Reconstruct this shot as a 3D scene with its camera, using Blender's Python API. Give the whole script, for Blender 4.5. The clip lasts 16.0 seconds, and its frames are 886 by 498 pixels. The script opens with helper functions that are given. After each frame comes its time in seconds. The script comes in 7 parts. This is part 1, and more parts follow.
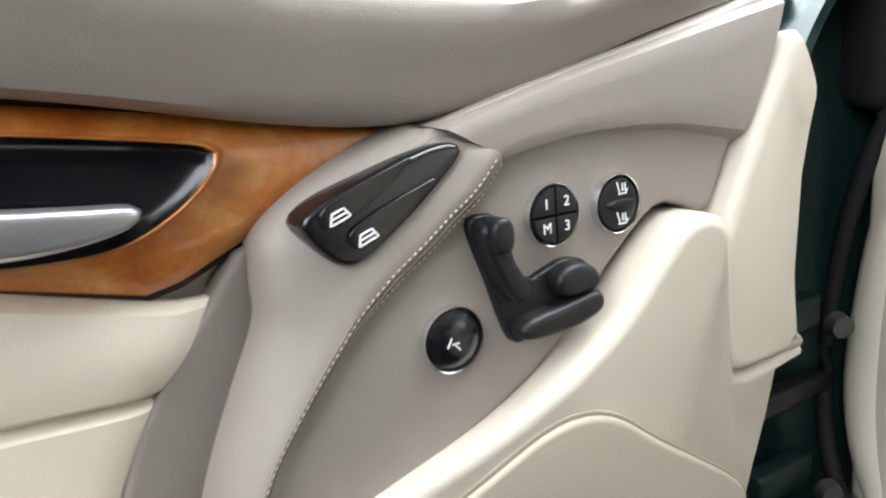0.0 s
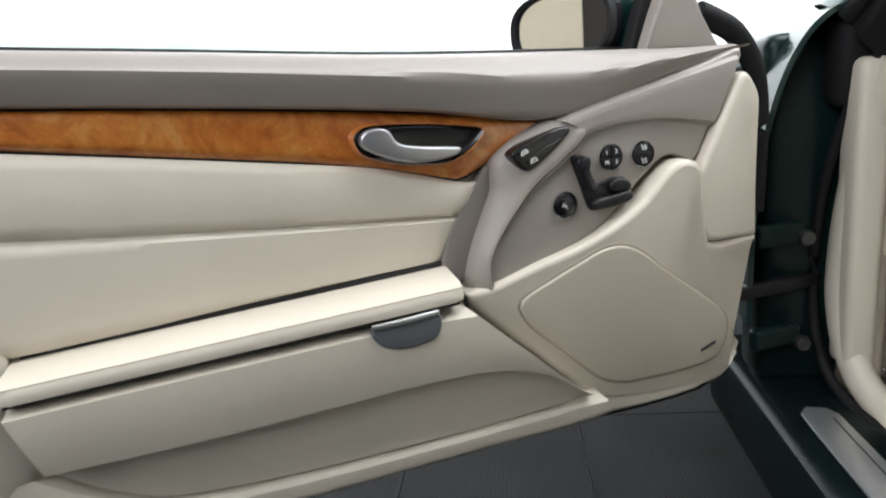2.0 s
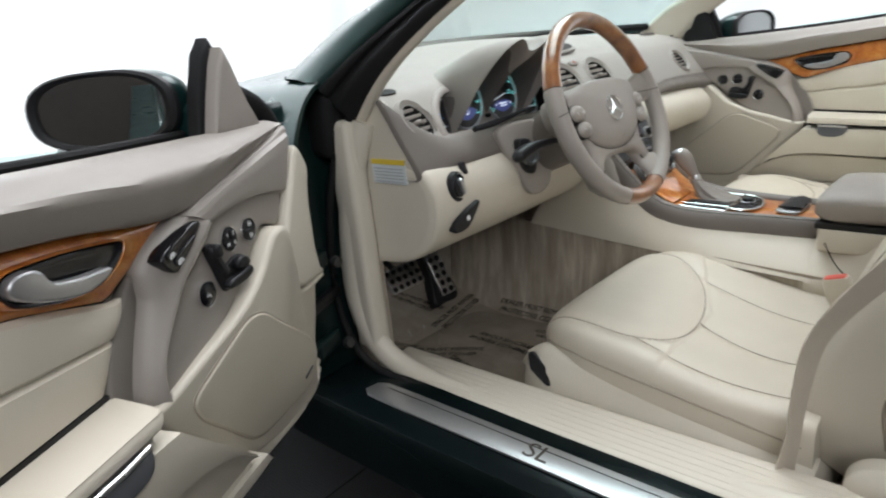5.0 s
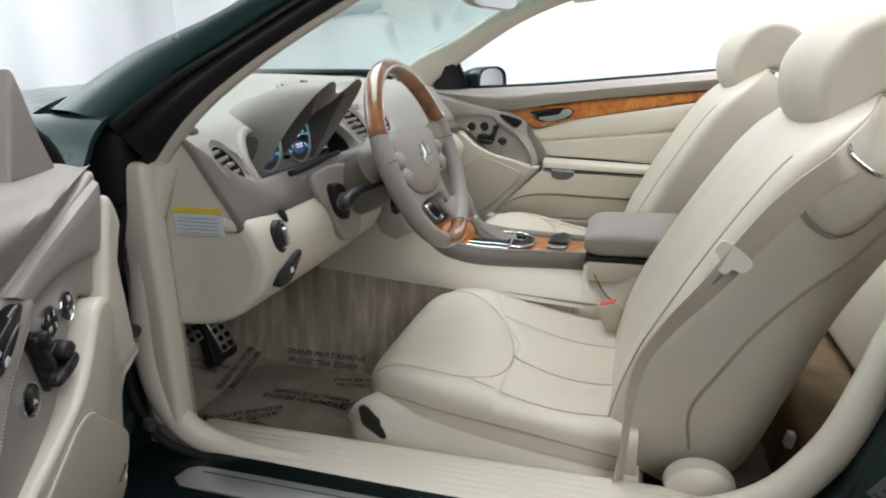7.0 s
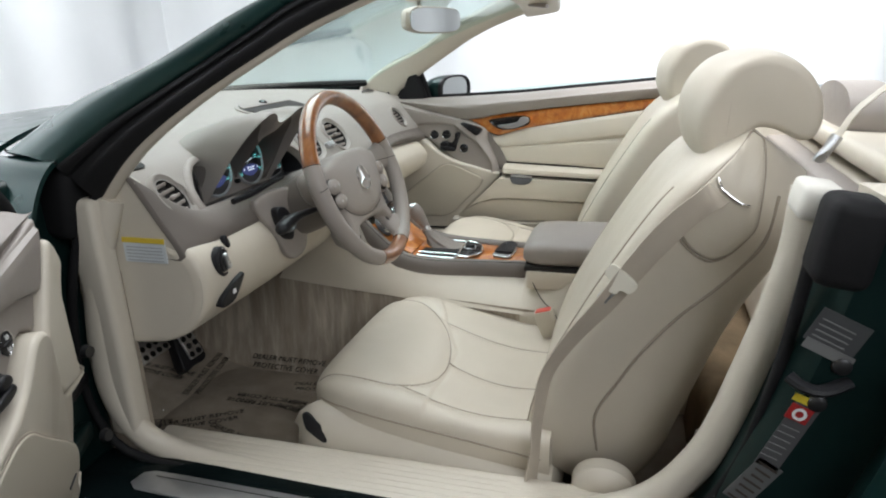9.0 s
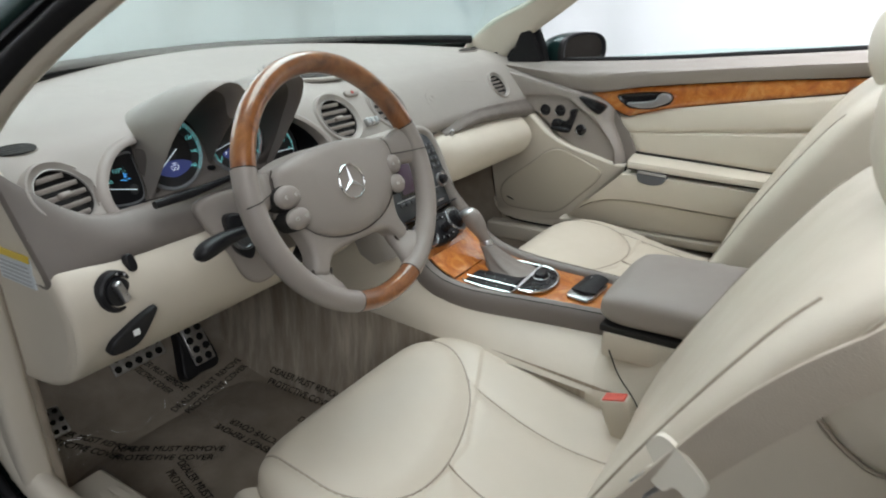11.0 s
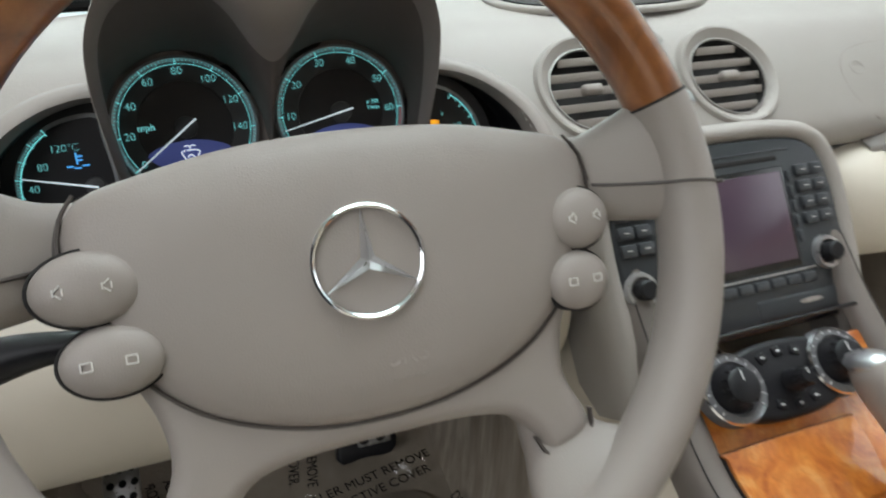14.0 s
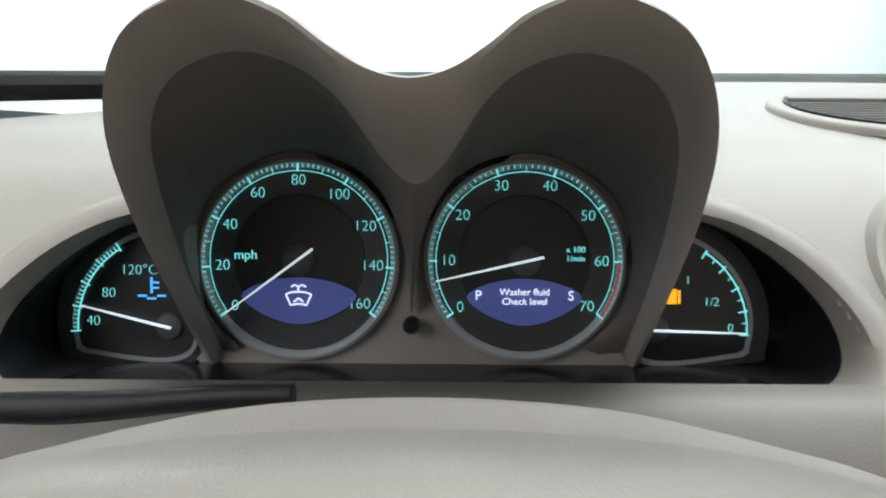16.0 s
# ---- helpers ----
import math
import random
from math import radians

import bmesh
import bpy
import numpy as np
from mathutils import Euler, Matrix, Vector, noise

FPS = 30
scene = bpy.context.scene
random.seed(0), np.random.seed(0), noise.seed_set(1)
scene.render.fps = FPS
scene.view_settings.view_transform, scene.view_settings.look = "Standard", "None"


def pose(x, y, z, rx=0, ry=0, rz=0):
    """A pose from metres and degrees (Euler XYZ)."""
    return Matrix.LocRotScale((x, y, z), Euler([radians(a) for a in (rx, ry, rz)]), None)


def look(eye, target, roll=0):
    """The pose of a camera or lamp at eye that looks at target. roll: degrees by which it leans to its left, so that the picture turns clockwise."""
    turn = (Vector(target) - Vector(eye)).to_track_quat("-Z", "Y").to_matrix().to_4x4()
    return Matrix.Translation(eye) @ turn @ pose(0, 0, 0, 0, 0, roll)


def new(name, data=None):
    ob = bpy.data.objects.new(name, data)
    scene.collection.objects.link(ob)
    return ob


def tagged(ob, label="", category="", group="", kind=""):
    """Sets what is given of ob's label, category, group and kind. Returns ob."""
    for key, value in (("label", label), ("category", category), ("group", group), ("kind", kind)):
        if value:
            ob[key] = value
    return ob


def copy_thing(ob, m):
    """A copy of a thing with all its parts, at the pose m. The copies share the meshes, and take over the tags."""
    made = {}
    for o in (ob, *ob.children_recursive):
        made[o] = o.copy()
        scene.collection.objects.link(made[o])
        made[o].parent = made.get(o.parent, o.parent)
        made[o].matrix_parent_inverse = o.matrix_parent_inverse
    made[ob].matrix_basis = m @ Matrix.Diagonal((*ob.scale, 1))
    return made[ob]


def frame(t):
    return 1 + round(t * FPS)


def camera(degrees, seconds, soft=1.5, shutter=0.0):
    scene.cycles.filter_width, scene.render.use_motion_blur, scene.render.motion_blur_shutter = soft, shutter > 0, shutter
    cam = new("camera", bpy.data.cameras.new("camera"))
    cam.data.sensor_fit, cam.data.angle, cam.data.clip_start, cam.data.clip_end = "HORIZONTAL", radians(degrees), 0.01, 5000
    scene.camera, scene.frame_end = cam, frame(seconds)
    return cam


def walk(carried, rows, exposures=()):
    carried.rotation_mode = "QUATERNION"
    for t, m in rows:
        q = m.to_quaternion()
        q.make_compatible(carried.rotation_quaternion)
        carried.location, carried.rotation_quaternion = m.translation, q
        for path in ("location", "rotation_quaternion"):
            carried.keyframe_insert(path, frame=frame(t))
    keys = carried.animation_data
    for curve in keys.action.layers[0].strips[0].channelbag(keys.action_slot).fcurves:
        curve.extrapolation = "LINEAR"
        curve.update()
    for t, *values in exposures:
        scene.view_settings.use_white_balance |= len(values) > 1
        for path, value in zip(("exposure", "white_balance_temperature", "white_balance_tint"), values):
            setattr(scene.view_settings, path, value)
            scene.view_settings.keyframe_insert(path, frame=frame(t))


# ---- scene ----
cam = camera(68.9, 16.0, 2.0, 0.3)
PATH = [
    (0, (-1.194, -0.172, 0.775), (-1.052, 1.772, 0.328), -4.7),
    (0.5, (-1.195, -0.279, 0.778), (-1.179, 1.671, 0.335), -3.9),
    (1, (-1.194, -0.404, 0.793), (-1.287, 1.552, 0.386), -4.1),
    (1.5, (-1.187, -0.55, 0.809), (-1.414, 1.402, 0.437), -4.7),
    (2, (-1.208, -0.647, 0.804), (-1.493, 1.278, 0.341), -5.1),
    (2.5, (-1.247, -0.727, 0.803), (-1.508, 1.183, 0.268), -5.9),
    (3, (-1.33, -0.8, 0.829), (-1.393, 1.128, 0.299), -6.1),
    (3.5, (-1.417, -0.835, 0.87), (-1.255, 1.087, 0.339), -5.8),
    (4, (-1.447, -0.768, 0.907), (-0.825, 1.044, 0.333), -5.5),
    (4.5, (-1.462, -0.688, 0.919), (-0.45, 0.937, 0.341), -5.8),
    (5, (-1.499, -0.601, 0.927), (-0.127, 0.717, 0.311), -6.2),
    (5.2, (-1.516, -0.561, 0.927), (-0.043, 0.639, 0.302), -6.3),
    (7.3, (-1.569, -0.389, 0.956), (0.298, 0.08, 0.413), 0.0),
    (7.5, (-1.58, -0.395, 0.957), (0.302, 0.028, 0.427), 0.4),
    (8, (-1.597, -0.415, 0.989), (0.285, -0.01, 0.446), 0.3),
    (8.5, (-1.613, -0.467, 1.024), (0.239, 0.026, 0.452), -1.2),
    (8.7, (-1.61, -0.502, 1.038), (0.229, 0.02, 0.448), -1.7),
    (10.8, (-1.117, -0.626, 1.029), (0.472, 0.351, 0.307), -1.7),
    (11, (-1.045, -0.608, 1.015), (0.505, 0.426, 0.288), -1.4),
    (11.5, (-0.883, -0.561, 1.005), (0.606, 0.537, 0.246), -0.5),
    (12, (-0.734, -0.522, 0.972), (0.636, 0.703, 0.182), -0.6),
    (12.5, (-0.626, -0.458, 0.937), (0.55, 0.952, 0.144), -1.2),
    (13, (-0.532, -0.399, 0.911), (0.459, 1.155, 0.134), -2.5),
    (13.5, (-0.468, -0.338, 0.89), (0.34, 1.331, 0.141), -3.1),
    (14, (-0.418, -0.263, 0.874), (0.17, 1.517, 0.176), -3.2),
    (14.5, (-0.39, -0.195, 0.871), (-0.072, 1.693, 0.293), -3.4),
    (15, (-0.365, -0.144, 0.879), (-0.192, 1.788, 0.389), -1.2),
    (15.5, (-0.363, -0.092, 0.886), (-0.276, 1.847, 0.403), 0.2),
    (16, (-0.361, -0.051, 0.874), (-0.372, 1.908, 0.47), 0.3),
]
EXPOSURES = [(0.0, 1.02), (0.5, 0.82), (1.0, 0.54), (2.0, 0.40), (4.0, 0.2), (5.0, -0.1), (7.5, -0.2), (8.5, -0.24), (11.0, -0.36), (12.0, -0.3), (13.5, -0.12), (14.5, -0.18), (15.0, -0.2), (16.0, 0.14)]
walk(cam, [(t, look(eye, target, roll)) for t, eye, target, roll in PATH], EXPOSURES)

# ---- lights and exposure ----
world = bpy.data.worlds.new("studio_air")
scene.world = world
world.use_nodes = True
world.node_tree.nodes["Background"].inputs[0].default_value = (0.9, 0.95, 1.0, 1)
world.node_tree.nodes["Background"].inputs[1].default_value = 0.05


def lamp(name, x, y, z, sx, sy, watts, target, spread=180, colour=(0.935, 0.965, 1.0)):
    data = bpy.data.lights.new(name, "AREA")
    data.shape, data.size, data.size_y, data.energy, data.color = "RECTANGLE", sx, sy, watts, colour
    data.spread = radians(spread)
    ob = new(name, data)
    ob.matrix_world = look((x, y, z), target)
    return ob


# lamps added out of view: front fill, overhead, two washing the cloth
lamp("unseen_lamp", -2.9, -2.2, 2.5, 2.6, 2.2, 74, (-0.9, 0.0, 0.5))
lamp("unseen_lamp", 0.6, 0.6, 3.35, 1.8, 3.4, 150, (0.2, 0.3, 0.0))
lamp("unseen_lamp", -1.2, 2.6, 3.3, 5.5, 1.0, 200, (-1.0, 4.6, 1.2), 135)
lamp("unseen_lamp", 2.2, -1.2, 3.3, 1.0, 5.5, 175, (4.2, -1.1, 1.2), 135)

# ---- helpers for building ----


def spline(pts, n, closed=False):
    """n points along a smooth curve through pts, evenly by length."""
    p = [Vector(q) for q in pts]
    k = len(p)
    fine = []
    for i in range(k if closed else k - 1):
        a = p[(i - 1) % k] if closed or i else p[0] * 2 - p[1]
        b, c = p[i], p[(i + 1) % k]
        d = p[(i + 2) % k] if closed or i + 2 < k else p[-1] * 2 - p[-2]
        for j in range(12):
            t = j / 12
            fine.append(0.5 * (2 * b + (c - a) * t + (2 * a - 5 * b + 4 * c - d) * t * t + (3 * b - a - 3 * c + d) * t**3))
    fine.append(p[0].copy() if closed else p[-1].copy())
    return even(fine, n, closed)


def even(fine, n, closed=False):
    """n points evenly along a polyline; closed: its last point is its first."""
    fine = [Vector(q) for q in fine]
    dist = [0.0]
    for a, b in zip(fine, fine[1:]):
        dist.append(dist[-1] + (b - a).length)
    out, i = [], 0
    for s in range(n):
        want = dist[-1] * s / (n if closed else n - 1)
        while i < len(fine) - 2 and dist[i + 1] < want:
            i += 1
        span = dist[i + 1] - dist[i] or 1
        out.append(fine[i].lerp(fine[i + 1], min(1, (want - dist[i]) / span)))
    return out


def through_pts(pts, k=7):
    """A smooth curve through pts with k steps between neighbours."""
    p = [Vector(q) for q in pts]
    out = []
    for i in range(len(p) - 1):
        a, b, c, d = p[i - 1] if i else p[0] * 2 - p[1], p[i], p[i + 1], p[i + 2] if i + 2 < len(p) else p[-1] * 2 - p[-2]
        for j in range(k):
            t = j / k
            out.append(0.5 * (2 * b + (c - a) * t + (2 * a - 5 * b + 4 * c - d) * t * t + (3 * b - a - 3 * c + d) * t**3))
    return out + [p[-1]]


def fr(o, x, y):
    """A frame at o with its x and y axes; z = x cross y."""
    x = Vector(x).normalized()
    z = x.cross(Vector(y)).normalized()
    y = z.cross(x)
    m = Matrix((x, y, z)).transposed().to_4x4()
    m.translation = Vector(o)
    return m


ID = Matrix.Identity(4)


def loft(rings, ring_closed=True, caps=True, loop=False):
    bm = bmesh.new()
    rows = [[bm.verts.new(q) for q in ring] for ring in rings]
    k = len(rows[0])
    pairs = list(zip(rows, rows[1:])) + ([(rows[-1], rows[0])] if loop else [])
    for a, b in pairs:
        for i in range(k if ring_closed else k - 1):
            j = (i + 1) % k
            bm.faces.new((a[i], a[j], b[j], b[i]))
    if caps and ring_closed and not loop:
        bm.faces.new(rows[0][::-1])
        bm.faces.new(rows[-1])
    bmesh.ops.recalc_face_normals(bm, faces=bm.faces)
    return bm


def add(bm, other, m=ID):
    """Puts another bmesh into bm."""
    me = bpy.data.meshes.new("tmp")
    other.transform(m)
    other.to_mesh(me)
    other.free()
    bm.from_mesh(me)
    bpy.data.meshes.remove(me)
    return bm


def sweep(path, rx, ry=None, n=12, closed=False, taper=None, up=(0, 0, 1)):
    """An elliptic tube along a path; taper: a factor per point."""
    ry = ry or rx
    path = [Vector(p) for p in path]
    rings, k = [], len(path)
    for i, p in enumerate(path):
        a = path[(i - 1) % k] if closed or i else p
        b = path[(i + 1) % k] if closed or i < k - 1 else p
        t = (b - a).normalized()
        side = t.cross(Vector(up))
        side = side.normalized() if side.length > 1e-4 else Vector((1, 0, 0))
        top = side.cross(t)
        f = taper[i] if taper else 1
        rings.append([p + side * (rx * f * math.cos(2 * math.pi * j / n)) + top * (ry * f * math.sin(2 * math.pi * j / n)) for j in range(n)])
    return loft(rings, loop=closed)


def lathe(profile, n=32, m=ID, caps=False):
    """Turns a profile of (radius, height) round z."""
    rings = [[Vector((r * math.cos(2 * math.pi * j / n), r * math.sin(2 * math.pi * j / n), z)) for j in range(n)] for r, z in profile]
    bm = loft(rings, caps=caps)
    bmesh.ops.remove_doubles(bm, verts=bm.verts, dist=1e-6)
    bmesh.ops.recalc_face_normals(bm, faces=bm.faces)
    bm.transform(m)
    return bm


def prism(outline, h, bevel=0.0, seg=3, m=ID, base=0.0):
    """An outline in x, y raised by h along z, its upper rim rounded."""
    bm = bmesh.new()
    low = [bm.verts.new((p[0], p[1], base)) for p in outline]
    high = [bm.verts.new((p[0], p[1], base + h)) for p in outline]
    k = len(low)
    bm.faces.new(low[::-1])
    bm.faces.new(high)
    for i in range(k):
        bm.faces.new((low[i], low[(i + 1) % k], high[(i + 1) % k], high[i]))
    bmesh.ops.recalc_face_normals(bm, faces=bm.faces)
    if bevel:
        rim = [e for e in bm.edges if e.verts[0] in high and e.verts[1] in high]
        bmesh.ops.bevel(bm, geom=rim, offset=bevel, segments=seg, profile=0.5, affect="EDGES", clamp_overlap=True)
    bm.transform(m)
    return bm


def rbox(sx, sy, sz, m=ID, bevel=0.005, seg=3):
    bm = bmesh.new()
    bmesh.ops.create_cube(bm, size=1)
    bm.transform(Matrix.Diagonal((sx, sy, sz, 1)))
    if bevel:
        bmesh.ops.bevel(bm, geom=bm.edges[:], offset=bevel, segments=seg, profile=0.5, affect="EDGES", clamp_overlap=True)
    bm.transform(m)
    return bm


def ellipse(rx, ry, n=32, p=2.0, cx=0, cy=0):
    out = []
    for i in range(n):
        a = 2 * math.pi * i / n
        c, s = math.cos(a), math.sin(a)
        out.append(Vector((cx + rx * math.copysign(abs(c) ** (2 / p), c), cy + ry * math.copysign(abs(s) ** (2 / p), s), 0)))
    return out


def skin(top, bottom, n, rows, profile, thick=0.006):
    """A padded sheet between two curves in (u, w); profile(s, v): depth along the second axis, s along, v from top (0) to bottom (1)."""
    a = even([(p[0], p[1], 0) for p in top], n)
    b = even([(p[0], p[1], 0) for p in bottom], n)
    return padded(a, b, n, rows, profile, thick)


def padded(a, b, n, rows, profile, thick=0.006):
    bm = bmesh.new()
    grid = []
    for i in range(n):
        col = []
        for j in range(rows):
            q = a[i].lerp(b[i], j / (rows - 1))
            col.append(bm.verts.new((q.x, profile(i / (n - 1), j / (rows - 1)), q.y)))
        grid.append(col)
    for i in range(n - 1):
        for j in range(rows - 1):
            bm.faces.new((grid[i][j], grid[i + 1][j], grid[i + 1][j + 1], grid[i][j + 1]))
    rim = [grid[i][0] for i in range(n)] + [grid[-1][j] for j in range(1, rows)] + [grid[i][-1] for i in range(n - 2, -1, -1)] + [grid[0][j] for j in range(rows - 2, 0, -1)]
    back = [bm.verts.new(v.co + Vector((0, -thick, 0))) for v in rim]
    for i in range(len(rim)):
        j = (i + 1) % len(rim)
        bm.faces.new((rim[i], rim[j], back[j], back[i]))
    bmesh.ops.recalc_face_normals(bm, faces=bm.faces)
    # outside is towards the room (+y of the local frame)
    if sum(f.normal.y * f.calc_area() for f in bm.faces if abs(f.normal.y) > 0.5) < 0:
        bmesh.ops.reverse_faces(bm, faces=bm.faces)
    return bm


def pad(v, edge=0.12, power=2.0):
    """1 in the middle, falling round to 0 at both ends."""
    d = min(v, 1 - v)
    return 1.0 if d >= edge else (1 - (1 - d / edge) ** power) ** (1 / power)


def interp(x, table):
    xs, ys = zip(*table)
    return float(np.interp(x, xs, ys))


CURVES = {}


def soft(x, table):
    """Like interp, but along a smooth curve through the table."""
    key = tuple(table)
    if key not in CURVES:
        pts = spline([(a, b, 0) for a, b in table], 160)
        CURVES[key] = ([p.x for p in pts], [p.y for p in pts])
    return float(np.interp(x, *CURVES[key]))


def surface(fn, nu, nv):
    """A sheet from fn(u, v) with u, v from 0 to 1."""
    bm = bmesh.new()
    g = [[bm.verts.new(fn(i / (nu - 1), j / (nv - 1))) for j in range(nv)] for i in range(nu)]
    for i in range(nu - 1):
        for j in range(nv - 1):
            bm.faces.new((g[i][j], g[i + 1][j], g[i + 1][j + 1], g[i][j + 1]))
    return bm


def solid(bm, thick):
    """Gives a sheet a thickness against its normals."""
    bm.normal_update()
    bmesh.ops.solidify(bm, geom=bm.faces[:], thickness=thick)
    return bm


def part(name, bm, mat, parent, label="", angle=38, kind=""):
    me = bpy.data.meshes.new(name)
    bm.to_mesh(me)
    bm.free()
    me.materials.append(mat)
    me.shade_smooth()
    me.set_sharp_from_angle(angle=radians(angle))
    ob = new(name, me)
    ob.parent = parent
    if label or kind:
        tagged(ob, label, kind=kind)
    return ob


def thing(name, m, label, category, group="", kind=""):
    ob = new(name)
    ob.matrix_world = m
    ob.empty_display_size = 0.05
    return tagged(ob, label, category, group, kind)


def words(name, body, size, m, mat, parent, label="", depth=0.0003, align="CENTER", thin=0.0):
    cu = bpy.data.curves.new(name, "FONT")
    cu.offset = -thin
    cu.body, cu.size, cu.extrude, cu.align_x, cu.align_y = body, size, depth, align, "CENTER"
    tmp = bpy.data.objects.new("tmp", cu)
    me = bpy.data.meshes.new_from_object(tmp)
    bpy.data.objects.remove(tmp)
    bpy.data.curves.remove(cu)
    me.transform(m)
    me.materials.clear()
    me.materials.append(mat)
    me.name = name
    ob = new(name, me)
    ob.parent = parent
    if label:
        tagged(ob, label)
    return ob


# ---- materials ----


def base(name, rough=0.5, metal=0.0, coat=0.0, spec=0.5):
    mat = bpy.data.materials.new(name)
    mat.use_nodes = True
    bsdf = mat.node_tree.nodes["Principled BSDF"]
    bsdf.inputs["Roughness"].default_value = rough
    bsdf.inputs["Metallic"].default_value = metal
    bsdf.inputs["Coat Weight"].default_value = coat
    bsdf.inputs["Coat Roughness"].default_value = 0.06
    bsdf.inputs["Specular IOR Level"].default_value = spec
    return mat, mat.node_tree, bsdf


def node(tree, kind, **values):
    n = tree.nodes.new(kind)
    for k, v in values.items():
        n.inputs[k.replace("_", " ")].default_value = v
    return n


def ramp(tree, src, stops):
    r = tree.nodes.new("ShaderNodeValToRGB")
    while len(r.color_ramp.elements) < len(stops):
        r.color_ramp.elements.new(0.5)
    for e, (pos, c) in zip(r.color_ramp.elements, stops):
        e.position, e.color = pos, (*c, 1)
    tree.links.new(src, r.inputs[0])
    return r


def coords(tree):
    return tree.nodes.new("ShaderNodeTexCoord").outputs["Object"]


def varied(name, colour, spread=0.08, big=6.0, grain=0.0, grain_scale=800.0, wrinkle=0.0, wrinkle_scale=45.0, rough=0.5, metal=0.0, coat=0.0, rough_spread=0.08, spec=0.5, cells=True):
    """A surface with soft colour drift, fine grain and slight waviness in its relief."""
    mat, tree, bsdf = base(name, rough, metal, coat, spec)
    xyz = coords(tree)
    n1 = node(tree, "ShaderNodeTexNoise", Scale=big, Detail=4.0, Roughness=0.6)
    tree.links.new(xyz, n1.inputs["Vector"])
    lo = tuple(c * (1 - spread) for c in colour)
    hi = tuple(min(1, c * (1 + spread)) for c in colour)
    r = ramp(tree, n1.outputs["Fac"], ((0.3, lo), (0.7, hi)))
    tree.links.new(r.outputs[0], bsdf.inputs["Base Color"])
    n3 = node(tree, "ShaderNodeTexNoise", Scale=big * 7, Detail=3.0)
    tree.links.new(xyz, n3.inputs["Vector"])
    mr = node(tree, "ShaderNodeMapRange")
    mr.inputs["To Min"].default_value, mr.inputs["To Max"].default_value = max(0.02, rough - rough_spread), min(1, rough + rough_spread)
    tree.links.new(n3.outputs["Fac"], mr.inputs["Value"])
    tree.links.new(mr.outputs[0], bsdf.inputs["Roughness"])
    last = None
    if wrinkle:
        n2 = node(tree, "ShaderNodeTexNoise", Scale=wrinkle_scale, Detail=2.0)
        tree.links.new(xyz, n2.inputs["Vector"])
        b = node(tree, "ShaderNodeBump", Strength=1.0, Distance=wrinkle)
        tree.links.new(n2.outputs["Fac"], b.inputs["Height"])
        last = b
    if grain:
        if cells:
            v = node(tree, "ShaderNodeTexVoronoi", Scale=grain_scale)
            out = v.outputs["Distance"]
        else:
            v = node(tree, "ShaderNodeTexNoise", Scale=grain_scale, Detail=3.0)
            out = v.outputs["Fac"]
        tree.links.new(xyz, v.inputs["Vector"])
        b = node(tree, "ShaderNodeBump", Strength=1.0, Distance=grain)
        tree.links.new(out, b.inputs["Height"])
        if last:
            tree.links.new(last.outputs[0], b.inputs["Normal"])
        last = b
    if last:
        tree.links.new(last.outputs[0], bsdf.inputs["Normal"])
    return mat


def burl(name):
    mat, tree, bsdf = base(name, 0.35, 0, 1.0)
    bsdf.inputs["Coat Roughness"].default_value = 0.05
    xyz = coords(tree)
    n1 = node(tree, "ShaderNodeTexNoise", Scale=17.0, Detail=5.0, Roughness=0.6, Distortion=1.9)
    tree.links.new(xyz, n1.inputs["Vector"])
    r1 = ramp(tree, n1.outputs["Fac"], ((0.32, (0.38, 0.100, 0.015)), (0.45, (0.52, 0.160, 0.024)), (0.55, (0.60, 0.215, 0.038)), (0.66, (0.66, 0.30, 0.080))))
    n2 = node(tree, "ShaderNodeTexNoise", Scale=70.0, Detail=6.0, Roughness=0.7, Distortion=2.5)
    tree.links.new(xyz, n2.inputs["Vector"])
    r2 = ramp(tree, n2.outputs["Fac"], ((0.3, (0.50, 0.42, 0.34)), (0.6, (1.0, 1.0, 1.0))))
    mix = tree.nodes.new("ShaderNodeMix")
    mix.data_type, mix.blend_type = "RGBA", "MULTIPLY"
    mix.inputs[0].default_value = 0.5
    tree.links.new(r1.outputs[0], mix.inputs[6])
    tree.links.new(r2.outputs[0], mix.inputs[7])
    tree.links.new(mix.outputs[2], bsdf.inputs["Base Color"])
    return mat


def straight_grain(name):
    """Lacquered wood with long fine streaks, for the wheel rim."""
    mat, tree, bsdf = base(name, 0.3, 0, 1.0)
    bsdf.inputs["Coat Roughness"].default_value = 0.08
    xyz = coords(tree)
    n1 = node(tree, "ShaderNodeTexNoise", Scale=24.0, Detail=5.0, Roughness=0.65, Distortion=1.0)
    tree.links.new(xyz, n1.inputs["Vector"])
    r1 = ramp(tree, n1.outputs["Fac"], ((0.3, (0.13, 0.045, 0.014)), (0.5, (0.24, 0.088, 0.026)), (0.72, (0.33, 0.135, 0.042))))
    tree.links.new(r1.outputs[0], bsdf.inputs["Base Color"])
    return mat


def plain(name, colour, rough=0.5, metal=0.0, coat=0.0, emit=0.0, spec=0.5):
    mat, tree, bsdf = base(name, rough, metal, coat, spec)
    bsdf.inputs["Base Color"].default_value = (*colour, 1)
    if emit:
        bsdf.inputs["Emission Color"].default_value = (*colour, 1)
        bsdf.inputs["Emission Strength"].default_value = emit
    return mat


